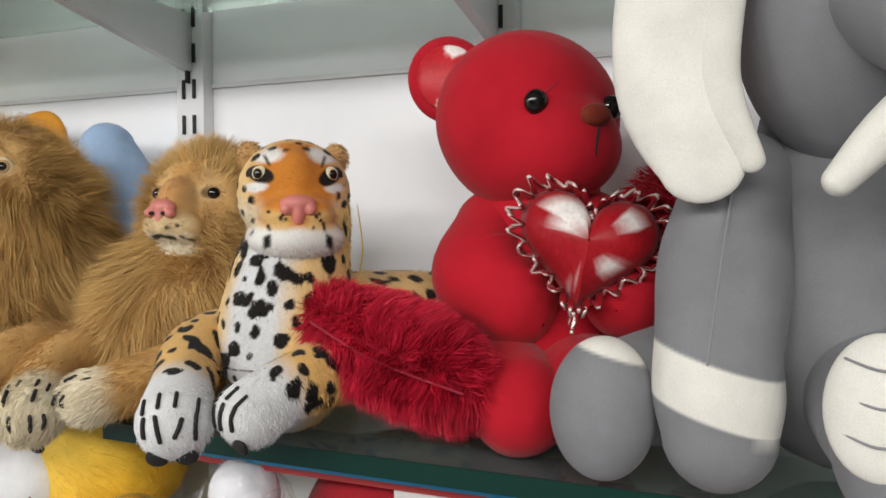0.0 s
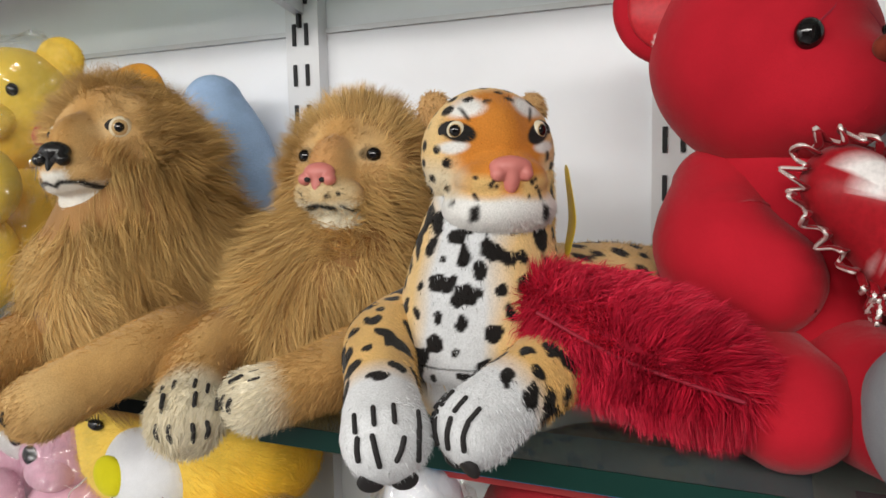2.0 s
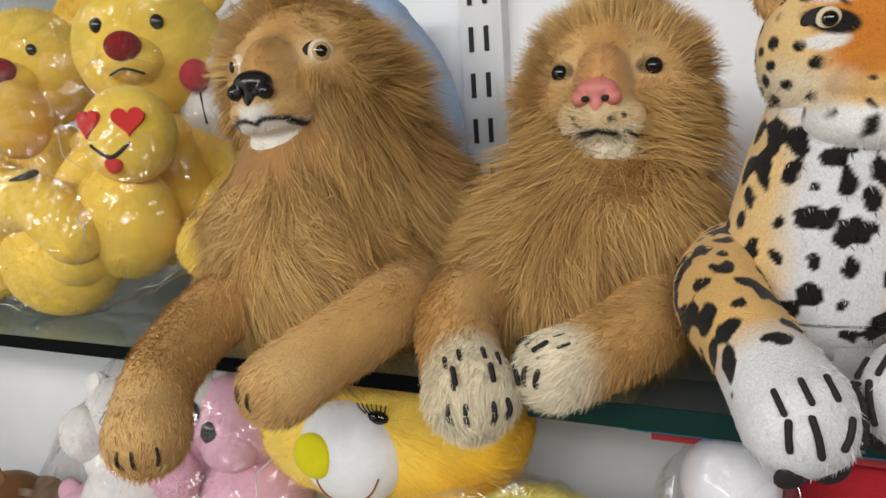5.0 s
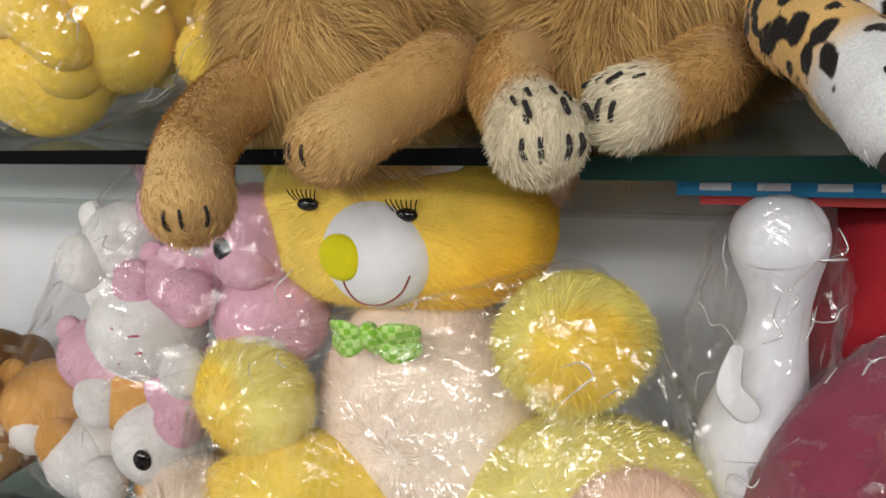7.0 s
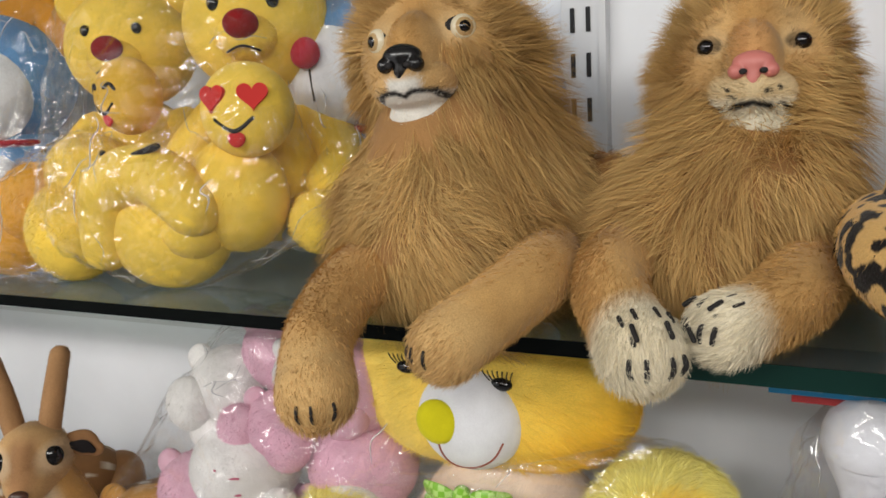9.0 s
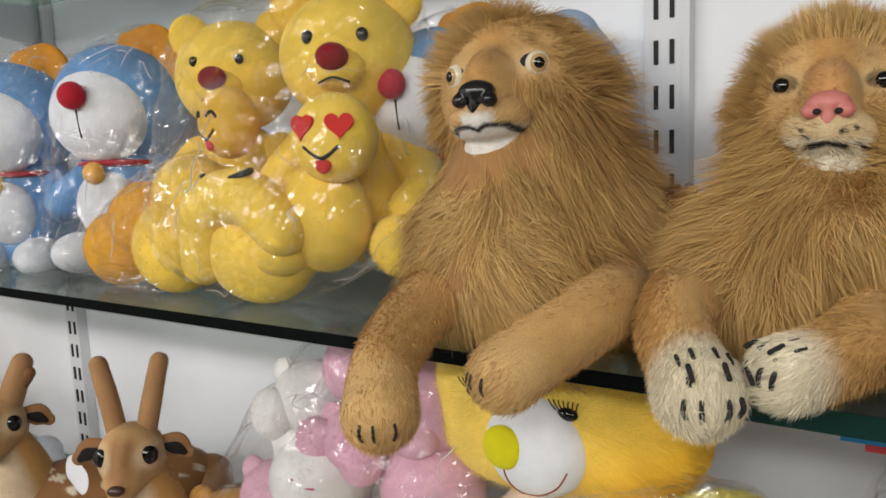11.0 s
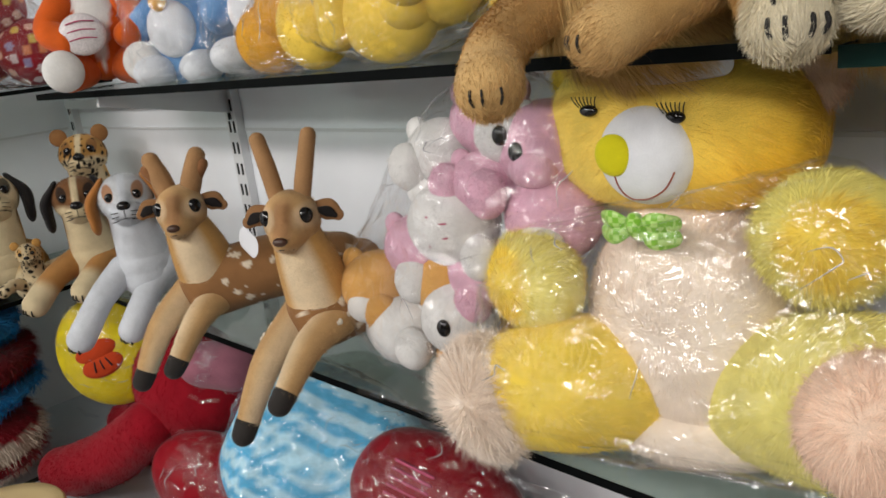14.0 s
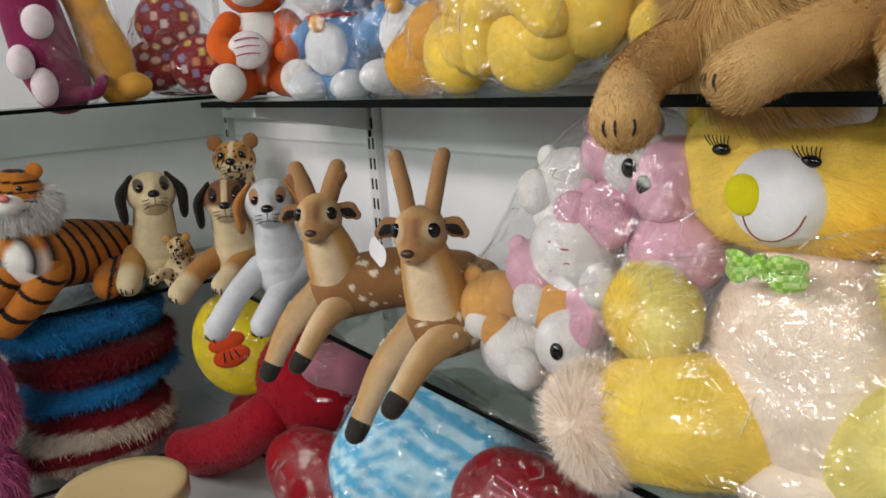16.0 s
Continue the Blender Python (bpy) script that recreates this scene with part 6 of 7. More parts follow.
# ---- dogs, cub and tiger on the side shelf ----
def puppy(head, f, chest, hip, paws, cols, label, name, category, ear_drop, seed, hs=1.0, coat=None, group="plush dogs and cats", spots=None):
    t = thing(name, (chest[0], chest[1], min(hip[2], chest[2]) - 0.06), label, category, group)
    h = Frame(head, f)
    top, low, earc = cols

    def hc(P, N):
        q = h.at(P)
        blaze = np.clip((0.009 - np.abs(q[:, 0])) / 0.004, 0, 1) * (q[:, 2] > 0)
        patch = np.clip(1 - ((np.abs(q[:, 0]) - 0.028 * hs) / (0.012 * hs)) ** 2 - ((q[:, 1] - 0.02 * hs) / (0.018 * hs)) ** 2, 0, 1) * (q[:, 2] > 0)
        c = blend(top, low, np.clip((-q[:, 1] - 0.006) / 0.01, 0, 1))
        c = c * (1 - blaze[:, None]) + np.array(low) * blaze[:, None]
        k = np.clip(patch * 4, 0, 1)[:, None]
        return c * (1 - k) + np.array(earc) * 0.85 * k + np.array(top) * 0.15 * k
    sk = merged(h, [(tuple(x * hs for x in rad), tuple(x * hs for x in off)) for rad, off in (
        ((0.054, 0.05, 0.05), (0, 0, 0)), ((0.030, 0.024, 0.036), (0, -0.017, 0.038)), ((0.018, 0.022, 0.03), (0, 0.004, 0.032)), ((0.03, 0.018, 0.03), (0, -0.034, 0.024)))], nu=120, nv=90, k=0.0035 * hs)

    def fc(P, N):
        q = h.at(P) / hs
        a, b, d = np.abs(q[:, 0]), q[:, 1], q[:, 2]
        k = (window(b, -0.07, -0.004, 0.01) * np.clip((d - 0.02) / 0.02, 0, 1))[:, None]
        c = hc(P, N) * (1 - k) + np.array(low) * k
        ink = np.maximum(window(np.abs(b + 0.026 + 0.15 * a), -1, 0.0012, 0.001) * window(a, -1, 0.02, 0.004), window(a, 0.0, 0.0012, 0.001) * window(b, -0.027, -0.008, 0.002)) * (d > 0.03)
        return c * (1 - ink[:, None]) + 0.02 * ink[:, None]
    fcol = spotted(fc, spread(sk, 90, 0.013 * hs, seed), 0.0042 * hs, seed) if spots else fc
    part("head", sk, PLUSH, t, col=fcol)
    pile(sk, t, fcol, 6000, 0.0045)
    part("nose", ell(h, (0.013 * hs, 0.01 * hs, 0.009 * hs), (0, -0.002 * hs, ahead(sk, h, 0, -0.002 * hs) - 0.002), nu=18, nv=12), NOSE_BLACK, t)
    for s in (-1, 1):
        part("eye", ell(Frame(h.pt(s * 0.025 * hs, 0.013 * hs, ahead(sk, h, s * 0.025 * hs, 0.013 * hs) - 0.001), h.f), (0.0095 * hs, 0.0095 * hs, 0.006), nu=18, nv=12), EYE, t, "glossy dark eye")
        for k in range(3):
            stitch([h.pt(s * 0.012 * hs, (-0.012 - 0.008 * k) * hs, 0.074 * hs), h.pt(s * 0.026 * hs, (-0.015 - 0.009 * k) * hs, 0.064 * hs)], 0.0008, t, "whisker_line")
        if ear_drop:
            e = tube([h.pt(s * 0.045 * hs, 0.034 * hs, 0), h.pt(s * 0.066 * hs, 0.0, 0.002), h.pt(s * 0.066 * hs, -0.04 * hs, 0.008)], [0.016 * hs, 0.03 * hs, 0.026 * hs], nu=24, k=18, flat=0.4, side=tuple(h.r))
        else:
            e = ell(Frame(h.pt(s * 0.046 * hs, 0.046 * hs, 0), h.f), (0.02 * hs, 0.021 * hs, 0.01 * hs), nu=22, nv=14)
        part("ear", e, PLUSH, t, col=earc)
    ch, hp_ = np.array(chest), np.array(hip)
    ff = unit(f)
    body = join(tube([h.c - h.u * 0.03 * hs, ch + V3(0, 0, 0.02), ch - V3(0, 0, 0.025)], [0.042 * hs, 0.052 * hs, 0.054 * hs], nu=60, k=40), tube([ch, hp_], [0.055 * hs, 0.055 * hs], nu=60, k=30))

    def bc(P, N):
        c = blend(coat or top, low, (N @ ff - 0.2) / 0.3)
        return c
    bcol = spotted(bc, spread(body, spots[0], spots[1], seed), spots[2], seed) if spots else bc
    part("body", body, PLUSH, t, col=bcol)
    pile(body, t, bcol, 5000, 0.006)
    side = unit(np.cross(V3(0, 0, 1), ff))
    for s, pw in zip((-1, 1), paws):
        pw = np.array(pw)
        st = ch + side * s * 0.045 * hs - V3(0, 0, 0.01)
        leg = tube([st, (st + pw) / 2 + V3(0, 0, 0.012), pw], [0.032 * hs, 0.027 * hs, 0.028 * hs], nu=40, k=30)
        lcol = (lambda P, N, pw=pw: blend(coat or top, low, (0.06 - np.linalg.norm(P - pw, axis=1)) / 0.02))
        if spots:
            lcol = spotted(lcol, spread(leg, 26, spots[1], seed + 1), spots[2], seed + 2)
        lg = part("foreleg", leg, PLUSH, t, col=lcol)
        d = unit(pw - st)
        for k in range(3):
            w = unit(d + side * (k - 1) * 0.45 + V3(0, 0, 0.25)) * 0.0285 * hs
            w2 = unit(d + side * (k - 1) * 0.4 - V3(0, 0, 0.3)) * 0.0285 * hs
            stitch([pw + w, pw + (w + w2) * 0.56, pw + w2], 0.0016, lg, "toe_line")
    part("hind_leg", tube([hp_ + side * 0.05, hp_ + side * 0.06 + ff * 0.07 - V3(0, 0, 0.02)], [0.035 * hs, 0.028 * hs], nu=24, k=12), PLUSH, t, col=coat or top)
    return t


GOLDEN, CRM, BLK, BRN = (0.5, 0.26, 0.07), (0.68, 0.55, 0.34), (0.014, 0.012, 0.012), (0.4, 0.16, 0.04)
SL = 0.866
puppy((-2.15, 0.40, 1.12), (0.85, -0.15, 0.1), (-2.16, 0.395, 0.965), (-2.32, 0.44, 0.935), ((-2.09, 0.295, 0.905), (-2.085, 0.415, 0.9)), (CRM, (0.7, 0.58, 0.36), BLK),
      "cream and tan plush puppy with black drooping ears", "plush_dog", "plush dog", True, 5, 1.15, coat=GOLDEN)
puppy((-2.10, 0.62, 1.185), (0.85, -0.5, 0.05), (-2.13, 0.64, 1.02), (-2.25, 0.68, 0.935), ((-2.1, 0.56, 0.905), (-2.06, 0.6, 0.905)), (GOLDEN, CRM, (0.3, 0.14, 0.05)),
      "spotted plush leopard cub sitting at the back", "plush_cub", "plush leopard", False, 6, 1.05, spots=(220, 0.014, 0.0058), coat=(0.6, 0.34, 0.09))
puppy((-1.87, 0.50, 1.115), (0.85, -0.4, -0.05), (-1.885, 0.515, 0.98), (-1.98, 0.63, 0.965), ((-1.86, 0.355, 0.912), (-1.80, 0.44, 0.925)), ((0.2, 0.09, 0.035), CRM, BLK),
      "brown and cream plush hound with black ears", "plush_dog", "plush dog", True, 7, 1.0, coat=(0.42, 0.2, 0.06))
puppy((-1.55, 0.475, 1.145), (0.8, -0.45, -0.05), (-1.565, 0.49, 1.01), (-1.60, 0.62, 0.965), ((-1.565, 0.335, 0.9), (-1.53, 0.42, 0.895)), ((0.62, 0.63, 0.65), (0.66, 0.68, 0.72), BRN),
      "white plush puppy with brown eye patches", "plush_dog", "plush dog", True, 9, 0.95, coat=(0.6, 0.62, 0.66))
puppy((-1.98, 0.40, 1.0), (0.85, -0.4, -0.05), (-2.0, 0.41, 0.93), (-2.08, 0.52, 0.93), ((-1.98, 0.33, 0.93), (-1.93, 0.4, 0.9)), ((0.62, 0.46, 0.25), CRM, GOLDEN),
      "small spotted plush cub with cream paws", "plush_cub", "plush leopard", False, 10, 0.5, spots=(120, 0.012, 0.004))


def tiger():
    t = thing("plush_tiger", (-2.2, 0.15, SL), "orange striped plush tiger with white ruff, lying", "plush tiger")
    O, W, K = (0.5, 0.17, 0.025), (0.78, 0.77, 0.74), (0.012, 0.01, 0.01)
    h = Frame((-2.14, 0.085, 1.165), (0.85, -0.4, 0.05))

    def stripes(base, ax, freq, seed, th=0.55):
        def f(P, N):
            c = colours(base, P, N).copy()
            k = np.sin(P @ (np.array(ax) * freq) + 2.2 * waves(P, 22, seed)) > th
            c[k] = K
            return c
        return f
    body = tube([(-2.16, 0.10, 1.0), (-2.24, 0.2, 0.985), (-2.3, 0.32, 0.96)], [0.085, 0.088, 0.08], nu=90, k=90)
    part("body", body, PLUSH, t, col=stripes(lambda P, N: blend(O, W, (N @ h.f - 0.75) / 0.1), (-0.4, 0.9, 0.15), 150, 3))
    part("head", ell(h, (0.065, 0.062, 0.06), nu=80, nv=54), PLUSH, t, col=stripes(lambda P, N: blend(O, W, (-(h.at(P)[:, 1]) - 0.01) / 0.01), (0.1, 0.1, 1), 260, 5, 0.75))
    part("muzzle", ell(h, (0.034, 0.026, 0.03), (0, -0.02, 0.048), nu=28, nv=18), PLUSH, t, col=W)
    part("nose", ell(h, (0.013, 0.009, 0.008), (0, -0.004, 0.078), nu=16, nv=10), NOSE_PINK, t)
    for s in (-1, 1):
        part("eye", ell(Frame(h.pt(s * 0.027, 0.015, 0.052), h.f), (0.008, 0.007, 0.004), nu=14, nv=10), EYE, t)
        part("ear", ell(Frame(h.pt(s * 0.05, 0.052, 0), h.f), (0.02, 0.02, 0.01), nu=18, nv=12), PLUSH, t, col=O)
    ru = ell(h, (0.085, 0.06, 0.045), (0.005, -0.035, -0.01), nu=40, nv=26)
    part("ruff", ru, PLUSH, t, "white shaggy ruff", col=W)
    fur("ruff_fur", ru, FUR, t, 6000, 0.035, 0.0012, (0.7, 0.69, 0.67), seed=5, lift=0.4)
    for pts in ([(-2.13, 0.13, 0.97), (-2.1, 0.08, 0.92), (-2.085, 0.01, 0.87)], [(-2.15, 0.04, 0.97), (-2.1, -0.02, 0.92), (-2.08, -0.08, 0.9)]):
        leg = tube(pts, [0.045, 0.04, 0.037], nu=60, k=60)
        part("foreleg", leg, PLUSH, t, col=stripes(O, (0.3, 0.6, 0.7), 120, 8, 0.8))
    part("hind_leg", tube([(-2.25, 0.30, 0.93), (-2.17, 0.27, 0.91), (-2.12, 0.25, 0.905)], [0.05, 0.042, 0.036], nu=50, k=40), PLUSH, t, col=stripes(O, (0.3, 0.9, 0), 120, 9, 0.8))


tiger()

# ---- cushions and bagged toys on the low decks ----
def cushion(c, rad, f, col, label, n=9000, ln=0.026, roll=0, base_shade=0.55, mat=None, name="fur_cushion", sq=0.8, group="furry cushions"):
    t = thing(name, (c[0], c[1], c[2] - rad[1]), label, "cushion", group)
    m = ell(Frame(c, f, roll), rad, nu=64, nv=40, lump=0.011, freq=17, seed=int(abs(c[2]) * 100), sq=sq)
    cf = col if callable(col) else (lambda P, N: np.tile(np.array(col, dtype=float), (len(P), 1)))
    # Under fur the cover colour is cut, painting in shade between the strands.
    part("cover", m, PLUSH, t, col=lambda P, N: cf(P, N) * base_shade)
    if n:
        fur("fur", m, SOFT, t, n, ln, 0.0014, cf, seed=int(abs(c[2]) * 1000), lift=0.5, messy=0.5, clump=0.45, curl=30)
    return m


FC = (1, -0.25, 0)
BL, RD = (0.015, 0.22, 0.55), (0.16, 0.004, 0.01)
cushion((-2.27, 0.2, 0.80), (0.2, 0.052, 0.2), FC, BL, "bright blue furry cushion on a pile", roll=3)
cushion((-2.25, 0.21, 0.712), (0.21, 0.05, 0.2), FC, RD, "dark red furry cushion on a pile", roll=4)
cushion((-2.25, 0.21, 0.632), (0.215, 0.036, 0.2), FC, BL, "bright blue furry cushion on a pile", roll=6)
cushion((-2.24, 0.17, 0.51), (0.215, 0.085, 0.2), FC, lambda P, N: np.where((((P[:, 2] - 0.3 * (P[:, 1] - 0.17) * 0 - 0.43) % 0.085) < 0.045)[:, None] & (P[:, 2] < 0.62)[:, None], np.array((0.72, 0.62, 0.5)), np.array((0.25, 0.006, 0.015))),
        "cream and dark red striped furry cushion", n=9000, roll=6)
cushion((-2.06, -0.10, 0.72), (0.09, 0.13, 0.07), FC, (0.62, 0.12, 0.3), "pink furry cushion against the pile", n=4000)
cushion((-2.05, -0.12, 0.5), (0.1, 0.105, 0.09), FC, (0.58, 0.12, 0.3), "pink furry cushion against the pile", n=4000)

lip = thing("face_pillow", (-2.02, 0.52, 0.56), "round yellow face pillow with red lips in film", "pillow")
lf = Frame((-1.99, 0.53, 0.705), (0.85, -0.5, 0.15), 15)
lm = ell(lf, (0.125, 0.145, 0.06), nu=48, nv=32)
part("cover", lm, VELVET, lip, col=(0.78, 0.62, 0.015))
part("mouth", join(ell(lf, (0.05, 0.026, 0.012), (-0.02, 0.022, 0.056), nu=30, nv=18), ell(lf, (0.05, 0.03, 0.012), (-0.02, -0.016, 0.056), nu=30, nv=18)), VELVET, lip, "orange red felt lips", col=(0.55, 0.06, 0.015))
for k in (-1, 0, 1):
    stitch([lf.pt(-0.02 + k * 0.014, -0.002, 0.066), lf.pt(-0.02 + k * 0.02, -0.024, 0.069)], 0.002, lip, "lip_crease")
for a in (0.02, 0.07):
    part("eye", ell(lf, (0.016, 0.006, 0.006), (a - 0.05, 0.1, 0.043), nu=16, nv=10), INK, lip)
bag([lm], "clear film round the yellow face pillow", 51)
DR = (0.30, 0.004, 0.014)
rp = thing("long_limbed_plush", (-1.72, 0.44, 0.40), "dark red plush with long stuffed limbs lying on the deck", "plush toy")
for nm, m in (("limb", tube([(-1.66, 0.46, 0.63), (-1.80, 0.41, 0.53), (-1.93, 0.37, 0.47), (-2.0, 0.35, 0.455)], [0.06, 0.065, 0.064, 0.055], nu=36)),
              ("body", ell(Frame((-1.62, 0.55, 0.70), (0.6, -0.8, 0.1)), (0.13, 0.14, 0.09), nu=40, nv=28)),
              ("limb", tube([(-1.72, 0.55, 0.60), (-1.95, 0.58, 0.50), (-2.1, 0.56, 0.46)], [0.05, 0.055, 0.05], nu=30))):
    part(nm, m, PLUSH, rp, col=DR)
    fur(nm + "_fur", m, FUZZ, rp, 5000, 0.008, 0.0012, DR, seed=2, lift=0.5)
rb = [ell(Frame((-1.45, 0.50, 0.52), (0.6, -0.8, 0.3), -30), (0.17, 0.1, 0.08), nu=40, nv=28, lump=0.006, freq=22)]
t = thing("bagged_cushion", (-1.45, 0.5, 0.42), "crimson cushion in shiny clear film", "cushion")
part("cover", rb[0], SATIN, t, col=(0.28, 0.006, 0.014))
bag(rb, "shiny clear film round a crimson cushion", 53, crumple=0.009)
cv = Frame((-1.10, 0.52, 0.69), (0.35, -0.75, 0.45), -22)
cm = ell(cv, (0.2, 0.16, 0.07), nu=80, nv=60, lump=0.004, sq=0.75)
t = thing("knit_cushion", (-1.1, 0.52, 0.55), "pale blue chevron knit cushion in a clear bag", "cushion")


def chevron(P, N):
    q = cv.at(P)
    tri = np.abs(((q[:, 0] * 30) % 1) - 0.5) * 0.024
    s = ((q[:, 1] + tri) * 26) % 1
    return np.where((s < 0.5)[:, None], np.array((0.10, 0.42, 0.68)), np.array((0.42, 0.66, 0.78))) * np.where((q[:, 0] < -0.1)[:, None], 1.15, 1.0)


part("cover", cm, PLUSH, t, col=chevron)
bag([cm], "crinkled clear bag round a knit cushion", 55, crumple=0.01)
r2 = ell(Frame((-0.80, 0.50, 0.74), (0.35, -0.8, 0.4), -20), (0.14, 0.1, 0.07), nu=50, nv=34, lump=0.004)
t = thing("bagged_cushion", (-0.8, 0.5, 0.65), "dark red cushion in film with a printed label", "cushion")
part("cover", r2, SATIN, t, col=(0.24, 0.006, 0.014))
g = Frame((-0.80, 0.50, 0.74), (0.35, -0.8, 0.4), -20)
for k in range(5):
    part("print_bar", tube([g.pt(-0.06, 0.05 - 0.012 * k, 0.062), g.pt(0.0, 0.052 - 0.012 * k, 0.066)], [0.0022, 0.0022], nu=6, k=8, cap=2), PINKINK, t)
bag([r2], "clear film round a dark red cushion", 57, crumple=0.008)
pf = ell(Frame((-1.42, 0.52, 0.80), (0.5, -0.8, 0.3)), (0.09, 0.05, 0.05), nu=36, nv=24, lump=0.006)
t = thing("bagged_plush", (-1.42, 0.52, 0.75), "dusky pink plush in crinkled film", "plush toy")
part("body", pf, PLUSH, t, col=(0.32, 0.12, 0.16))
bag([pf], "crinkled film round a dusky pink plush", 59, crumple=0.01)
for i, (c, r, col, lab) in enumerate((((-1.72, 0.6, 0.5), (0.13, 0.1, 0.12), (0.2, 0.01, 0.02), "dark red cushion at the back of the deck"), ((-1.25, 0.62, 0.52), (0.2, 0.12, 0.12), (0.22, 0.01, 0.02), "dark red cushion under the glass shelf"),
                                     ((-0.85, 0.6, 0.52), (0.2, 0.13, 0.13), (0.25, 0.012, 0.02), "crimson cushion under the glass shelf"), ((-0.4, 0.6, 0.54), (0.2, 0.14, 0.13), (0.3, 0.16, 0.12), "brown and white patterned cushion under the shelf"))):
    cushion(c, r, (0.3, -1, 0.2), col, lab, n=0, base_shade=1.0, name="plush_cushion", group="stored cushions")

# ---- right of the big bear ----
wt = thing("bone_plush", (-0.14, 0.52, LOW), "smooth white bone-shaped plush in a clear bag", "plush toy")
bm_ = tube([(-0.152, 0.535, 0.955), (-0.155, 0.53, 1.10), (-0.152, 0.525, 1.17), (-0.146, 0.52, 1.225), (-0.148, 0.515, 1.268), (-0.149, 0.512, 1.28)], [0.045, 0.047, 0.03, 0.0205, 0.0305, 0.032], nu=40, k=50)
part("body", bm_, VELVET, wt, col=(0.78, 0.79, 0.84))
bag([bm_, blob((-0.185, 0.52, 1.15), (0.02, 0.09, 0.02))], "clear bag with a blue header card", 61, grow=0.01, crumple=0.006)
hc_ = thing("header_card", (-0.08, 0.515, 1.312), "blue printed header card under the glass shelf", "card")
part("card", box((-0.215, 0.506, 1.3095), (0.13, 0.585, 1.3215)), plain("blue_print", (0.02, 0.25, 0.5), rough=0.35), hc_, smooth=False)
for k in range(9):
    part("print_bar", box((-0.2 + 0.036 * k, 0.5048, 1.3135), (-0.18 + 0.036 * k, 0.5058, 1.3185)), PAPER, hc_, smooth=False)
part("underside", box((-0.2, 0.512, 1.302), (0.12, 0.58, 1.3092)), plain("red_print", (0.35, 0.03, 0.03), rough=0.4), hc_, smooth=False)
nt_ = thing("care_label", (-0.175, 0.49, 1.155), "white cloth care label with faint print", "label")
part("cloth", tube([(-0.172, 0.488, 1.205), (-0.176, 0.483, 1.18), (-0.165, 0.482, 1.165)], [0.005, 0.009, 0.01], nu=12, k=10, flat=0.12, side=(0, 1, 0)), PAPER, nt_)
rm = [ell(Frame((-0.075, 0.49, 1.09), (0.2, -1, 0.1), -25), (0.085, 0.15, 0.06), nu=44, nv=30, lump=0.005)]
t = thing("bagged_plush", (-0.045, 0.5, 0.93), "pink and red plush in a shiny bag", "plush toy")
part("body", rm[0], PLUSH, t, col=lambda P, N: blend((0.36, 0.12, 0.17), (0.22, 0.03, 0.06), 0.5 + 0.7 * waves(P, 18, 5)))
paw = ell(Frame((-0.10, 0.455, 1.05), (0.1, -1, 0.2)), (0.032, 0.04, 0.024), nu=30, nv=20, lump=0.001)
part("paw", paw, PLUSH, t, "pale pink paw", col=(0.5, 0.24, 0.3))
rm.append(paw)
bag(rm, "shiny clear bag round a pink and red plush", 63, crumple=0.008, floor_z=LOW)
for c, r, col, lab in (((-0.01, 0.62, 1.17), (0.13, 0.15, 0.09), (0.34, 0.015, 0.025), "dark red boxed toy behind film"), ((0.3, 0.58, 1.1), (0.13, 0.18, 0.1), (0.4, 0.05, 0.05), "red plush in a bag on the lower shelf")):
    cushion(c, r, (0, -1, 0), col, lab, n=0, base_shade=1.0, name="bagged_plush", mat=SATIN, group="")
bx = thing("toy_box", (0.1, 0.6, 1.24), "printed red and white carton under the glass shelf", "toy box")
part("carton", box((0.0, 0.52, 1.235), (0.5, 0.74, 1.30)), plain("white_carton", (0.7, 0.68, 0.68), rough=0.4), bx, smooth=False)
part("front_print", box((0.06, 0.5185, 1.238), (0.5, 0.5196, 1.297)), plain("carton_red", (0.45, 0.03, 0.035), rough=0.4), bx, smooth=False)
for k in range(6):
    part("print_bar", box((0.1 + 0.06 * k, 0.53, 1.3003), (0.13 + 0.06 * k, 0.60, 1.3015)), plain("carton_purple", (0.25, 0.03, 0.2), rough=0.4), bx, smooth=False)

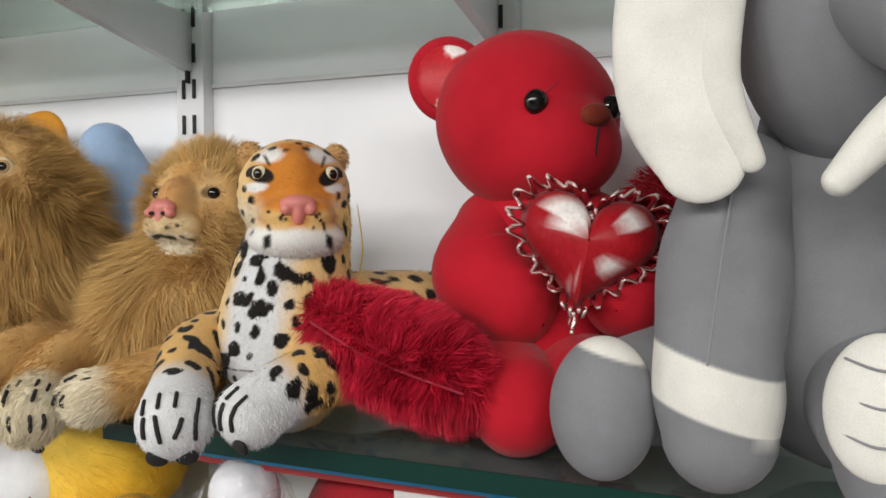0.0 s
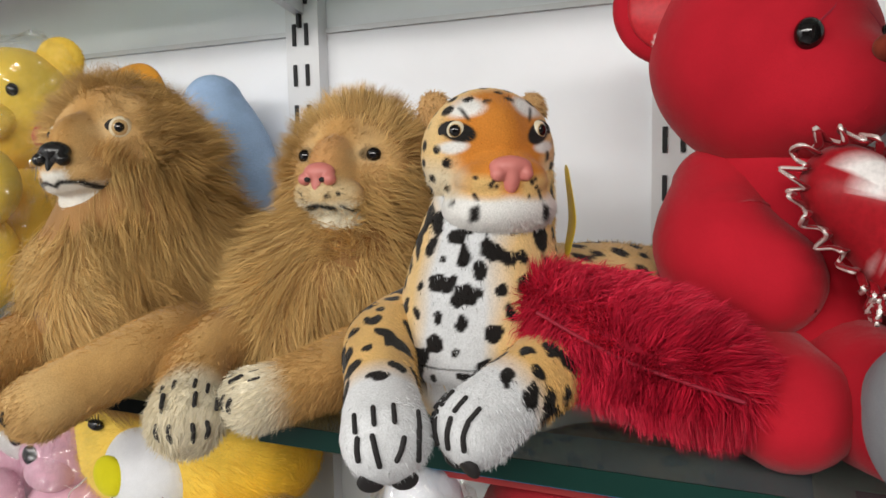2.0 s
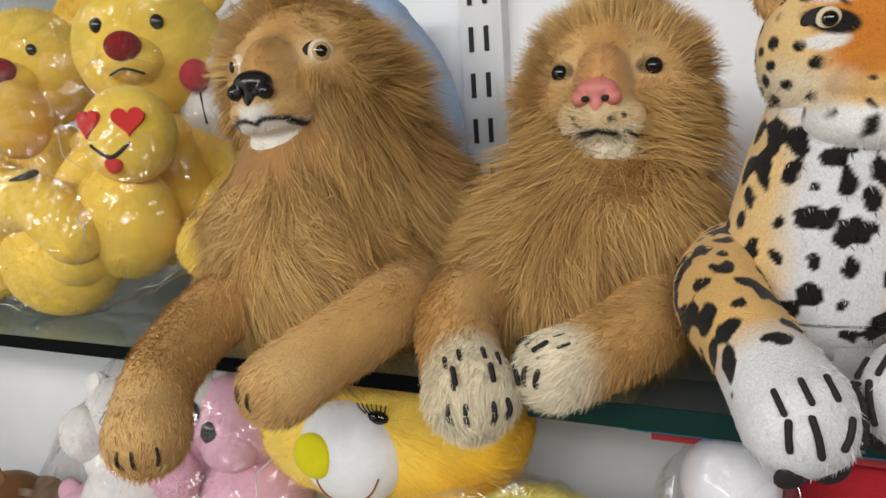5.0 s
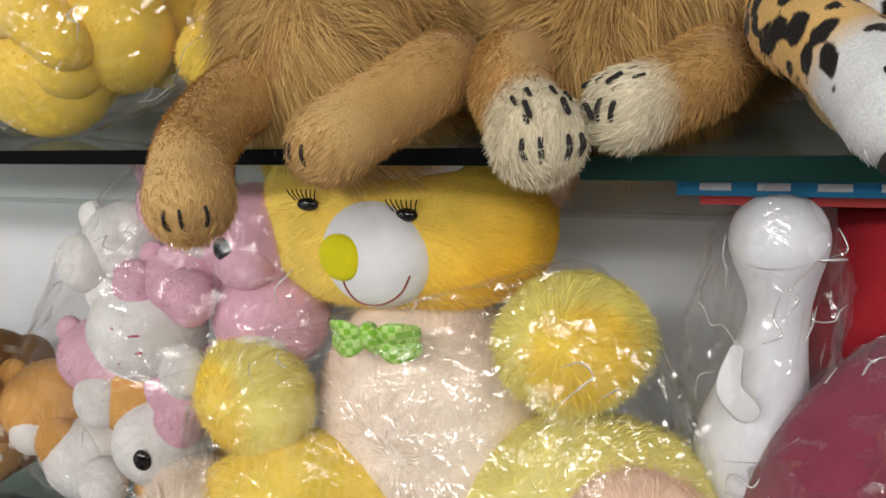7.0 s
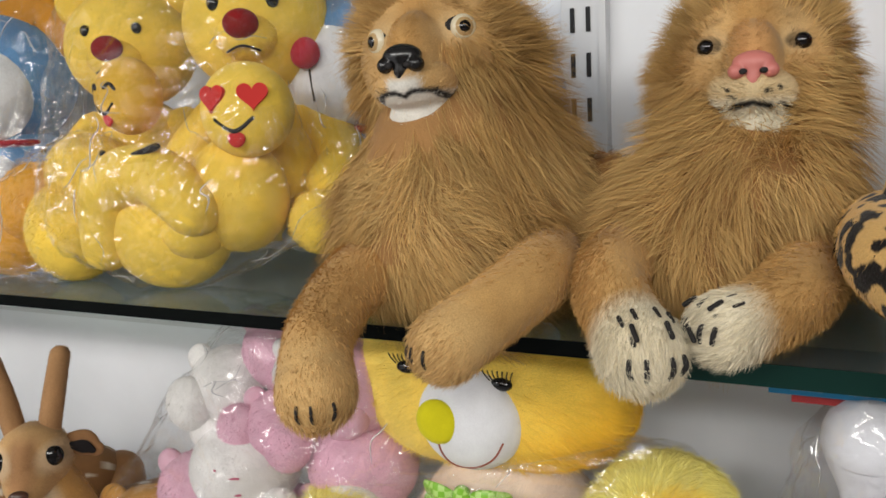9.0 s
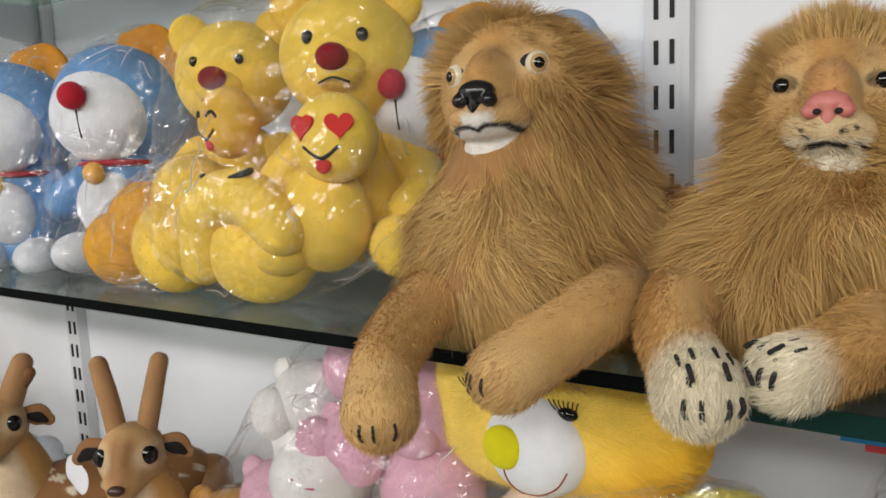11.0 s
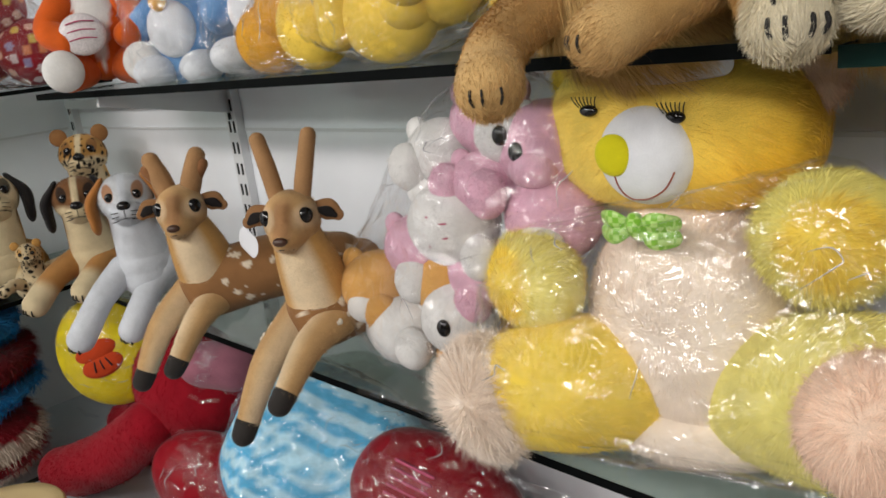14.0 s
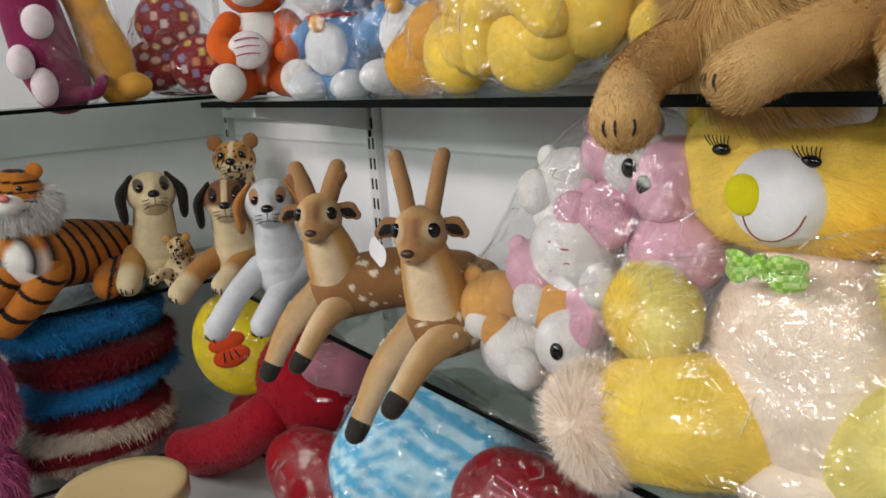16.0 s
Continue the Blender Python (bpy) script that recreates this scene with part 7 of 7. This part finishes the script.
# ---- in the aisle ----
st = thing("round_stool", (-1.635, 0.115, 0), "beige round-topped plastic stool in the aisle", "stool")
a = np.linspace(0, 2 * math.pi, 48, endpoint=False)
rings = [np.stack([-1.635 + r * np.cos(a), 0.115 + r * np.sin(a), np.full(48, z)], 1) for r, z in ((0.002, 0.59), (0.11, 0.592), (0.128, 0.597), (0.133, 0.59), (0.133, 0.56), (0.128, 0.555), (0.002, 0.555))]
BEIGE = plain("beige_plastic", (0.62, 0.47, 0.24), rough=0.35)
part("seat", (np.concatenate(rings), [q[::-1] for q in grid_faces(48, 7)]), BEIGE, st)
for k in range(4):
    an = k * math.pi / 2 + 0.6
    part("leg", tube([(-1.635 + 0.1 * math.cos(an), 0.115 + 0.1 * math.sin(an), 0.556), (-1.635 + 0.14 * math.cos(an), 0.115 + 0.14 * math.sin(an), 0.01)], [0.016, 0.014], nu=14, k=8, cap=2), BEIGE, st)
sk = thing("polythene_sack", (-0.86, 0.17, 0), "tall grey polythene sack standing on the floor", "sack")
sm = tube([(-0.8, 0.16, 0.17), (-0.8, 0.16, 0.5), (-0.79, 0.17, 0.69), (-0.77, 0.19, 0.755)], [0.15, 0.175, 0.185, 0.135], nu=60, k=60, lump=0.007, seed=3)
part("film", sm, GREYFILM, sk)
part("fill", tube([(-0.8, 0.16, 0.13), (-0.8, 0.16, 0.5), (-0.79, 0.17, 0.69)], [0.12, 0.15, 0.15], nu=30, k=20), PLUSH, sk, "lilac grey stuffing", col=(0.4, 0.38, 0.44))

# ---- on the top shelf ----
for c, r in (((-1.02, 0.60, 1.872), (0.085, 0.06, 0.07)), ((-0.86, 0.62, 1.87), (0.08, 0.058, 0.07)), ((-1.25, 0.60, 1.88), (0.1, 0.068, 0.08))):
    t = thing("plush_cushion", (c[0], c[1], 1.81), "soft pink plush lying on the upper glass shelf", "plush toy", "pink plush on the top shelf")
    part("body", blob(c, r, 3), PLUSH, t, col=(0.66, 0.2, 0.3))
    part("paw", blob((c[0] + 0.06, c[1] - 0.05, 1.835), (0.03, 0.024, 0.03), 2), PLUSH, t, "orange paw", col=(0.6, 0.28, 0.1))
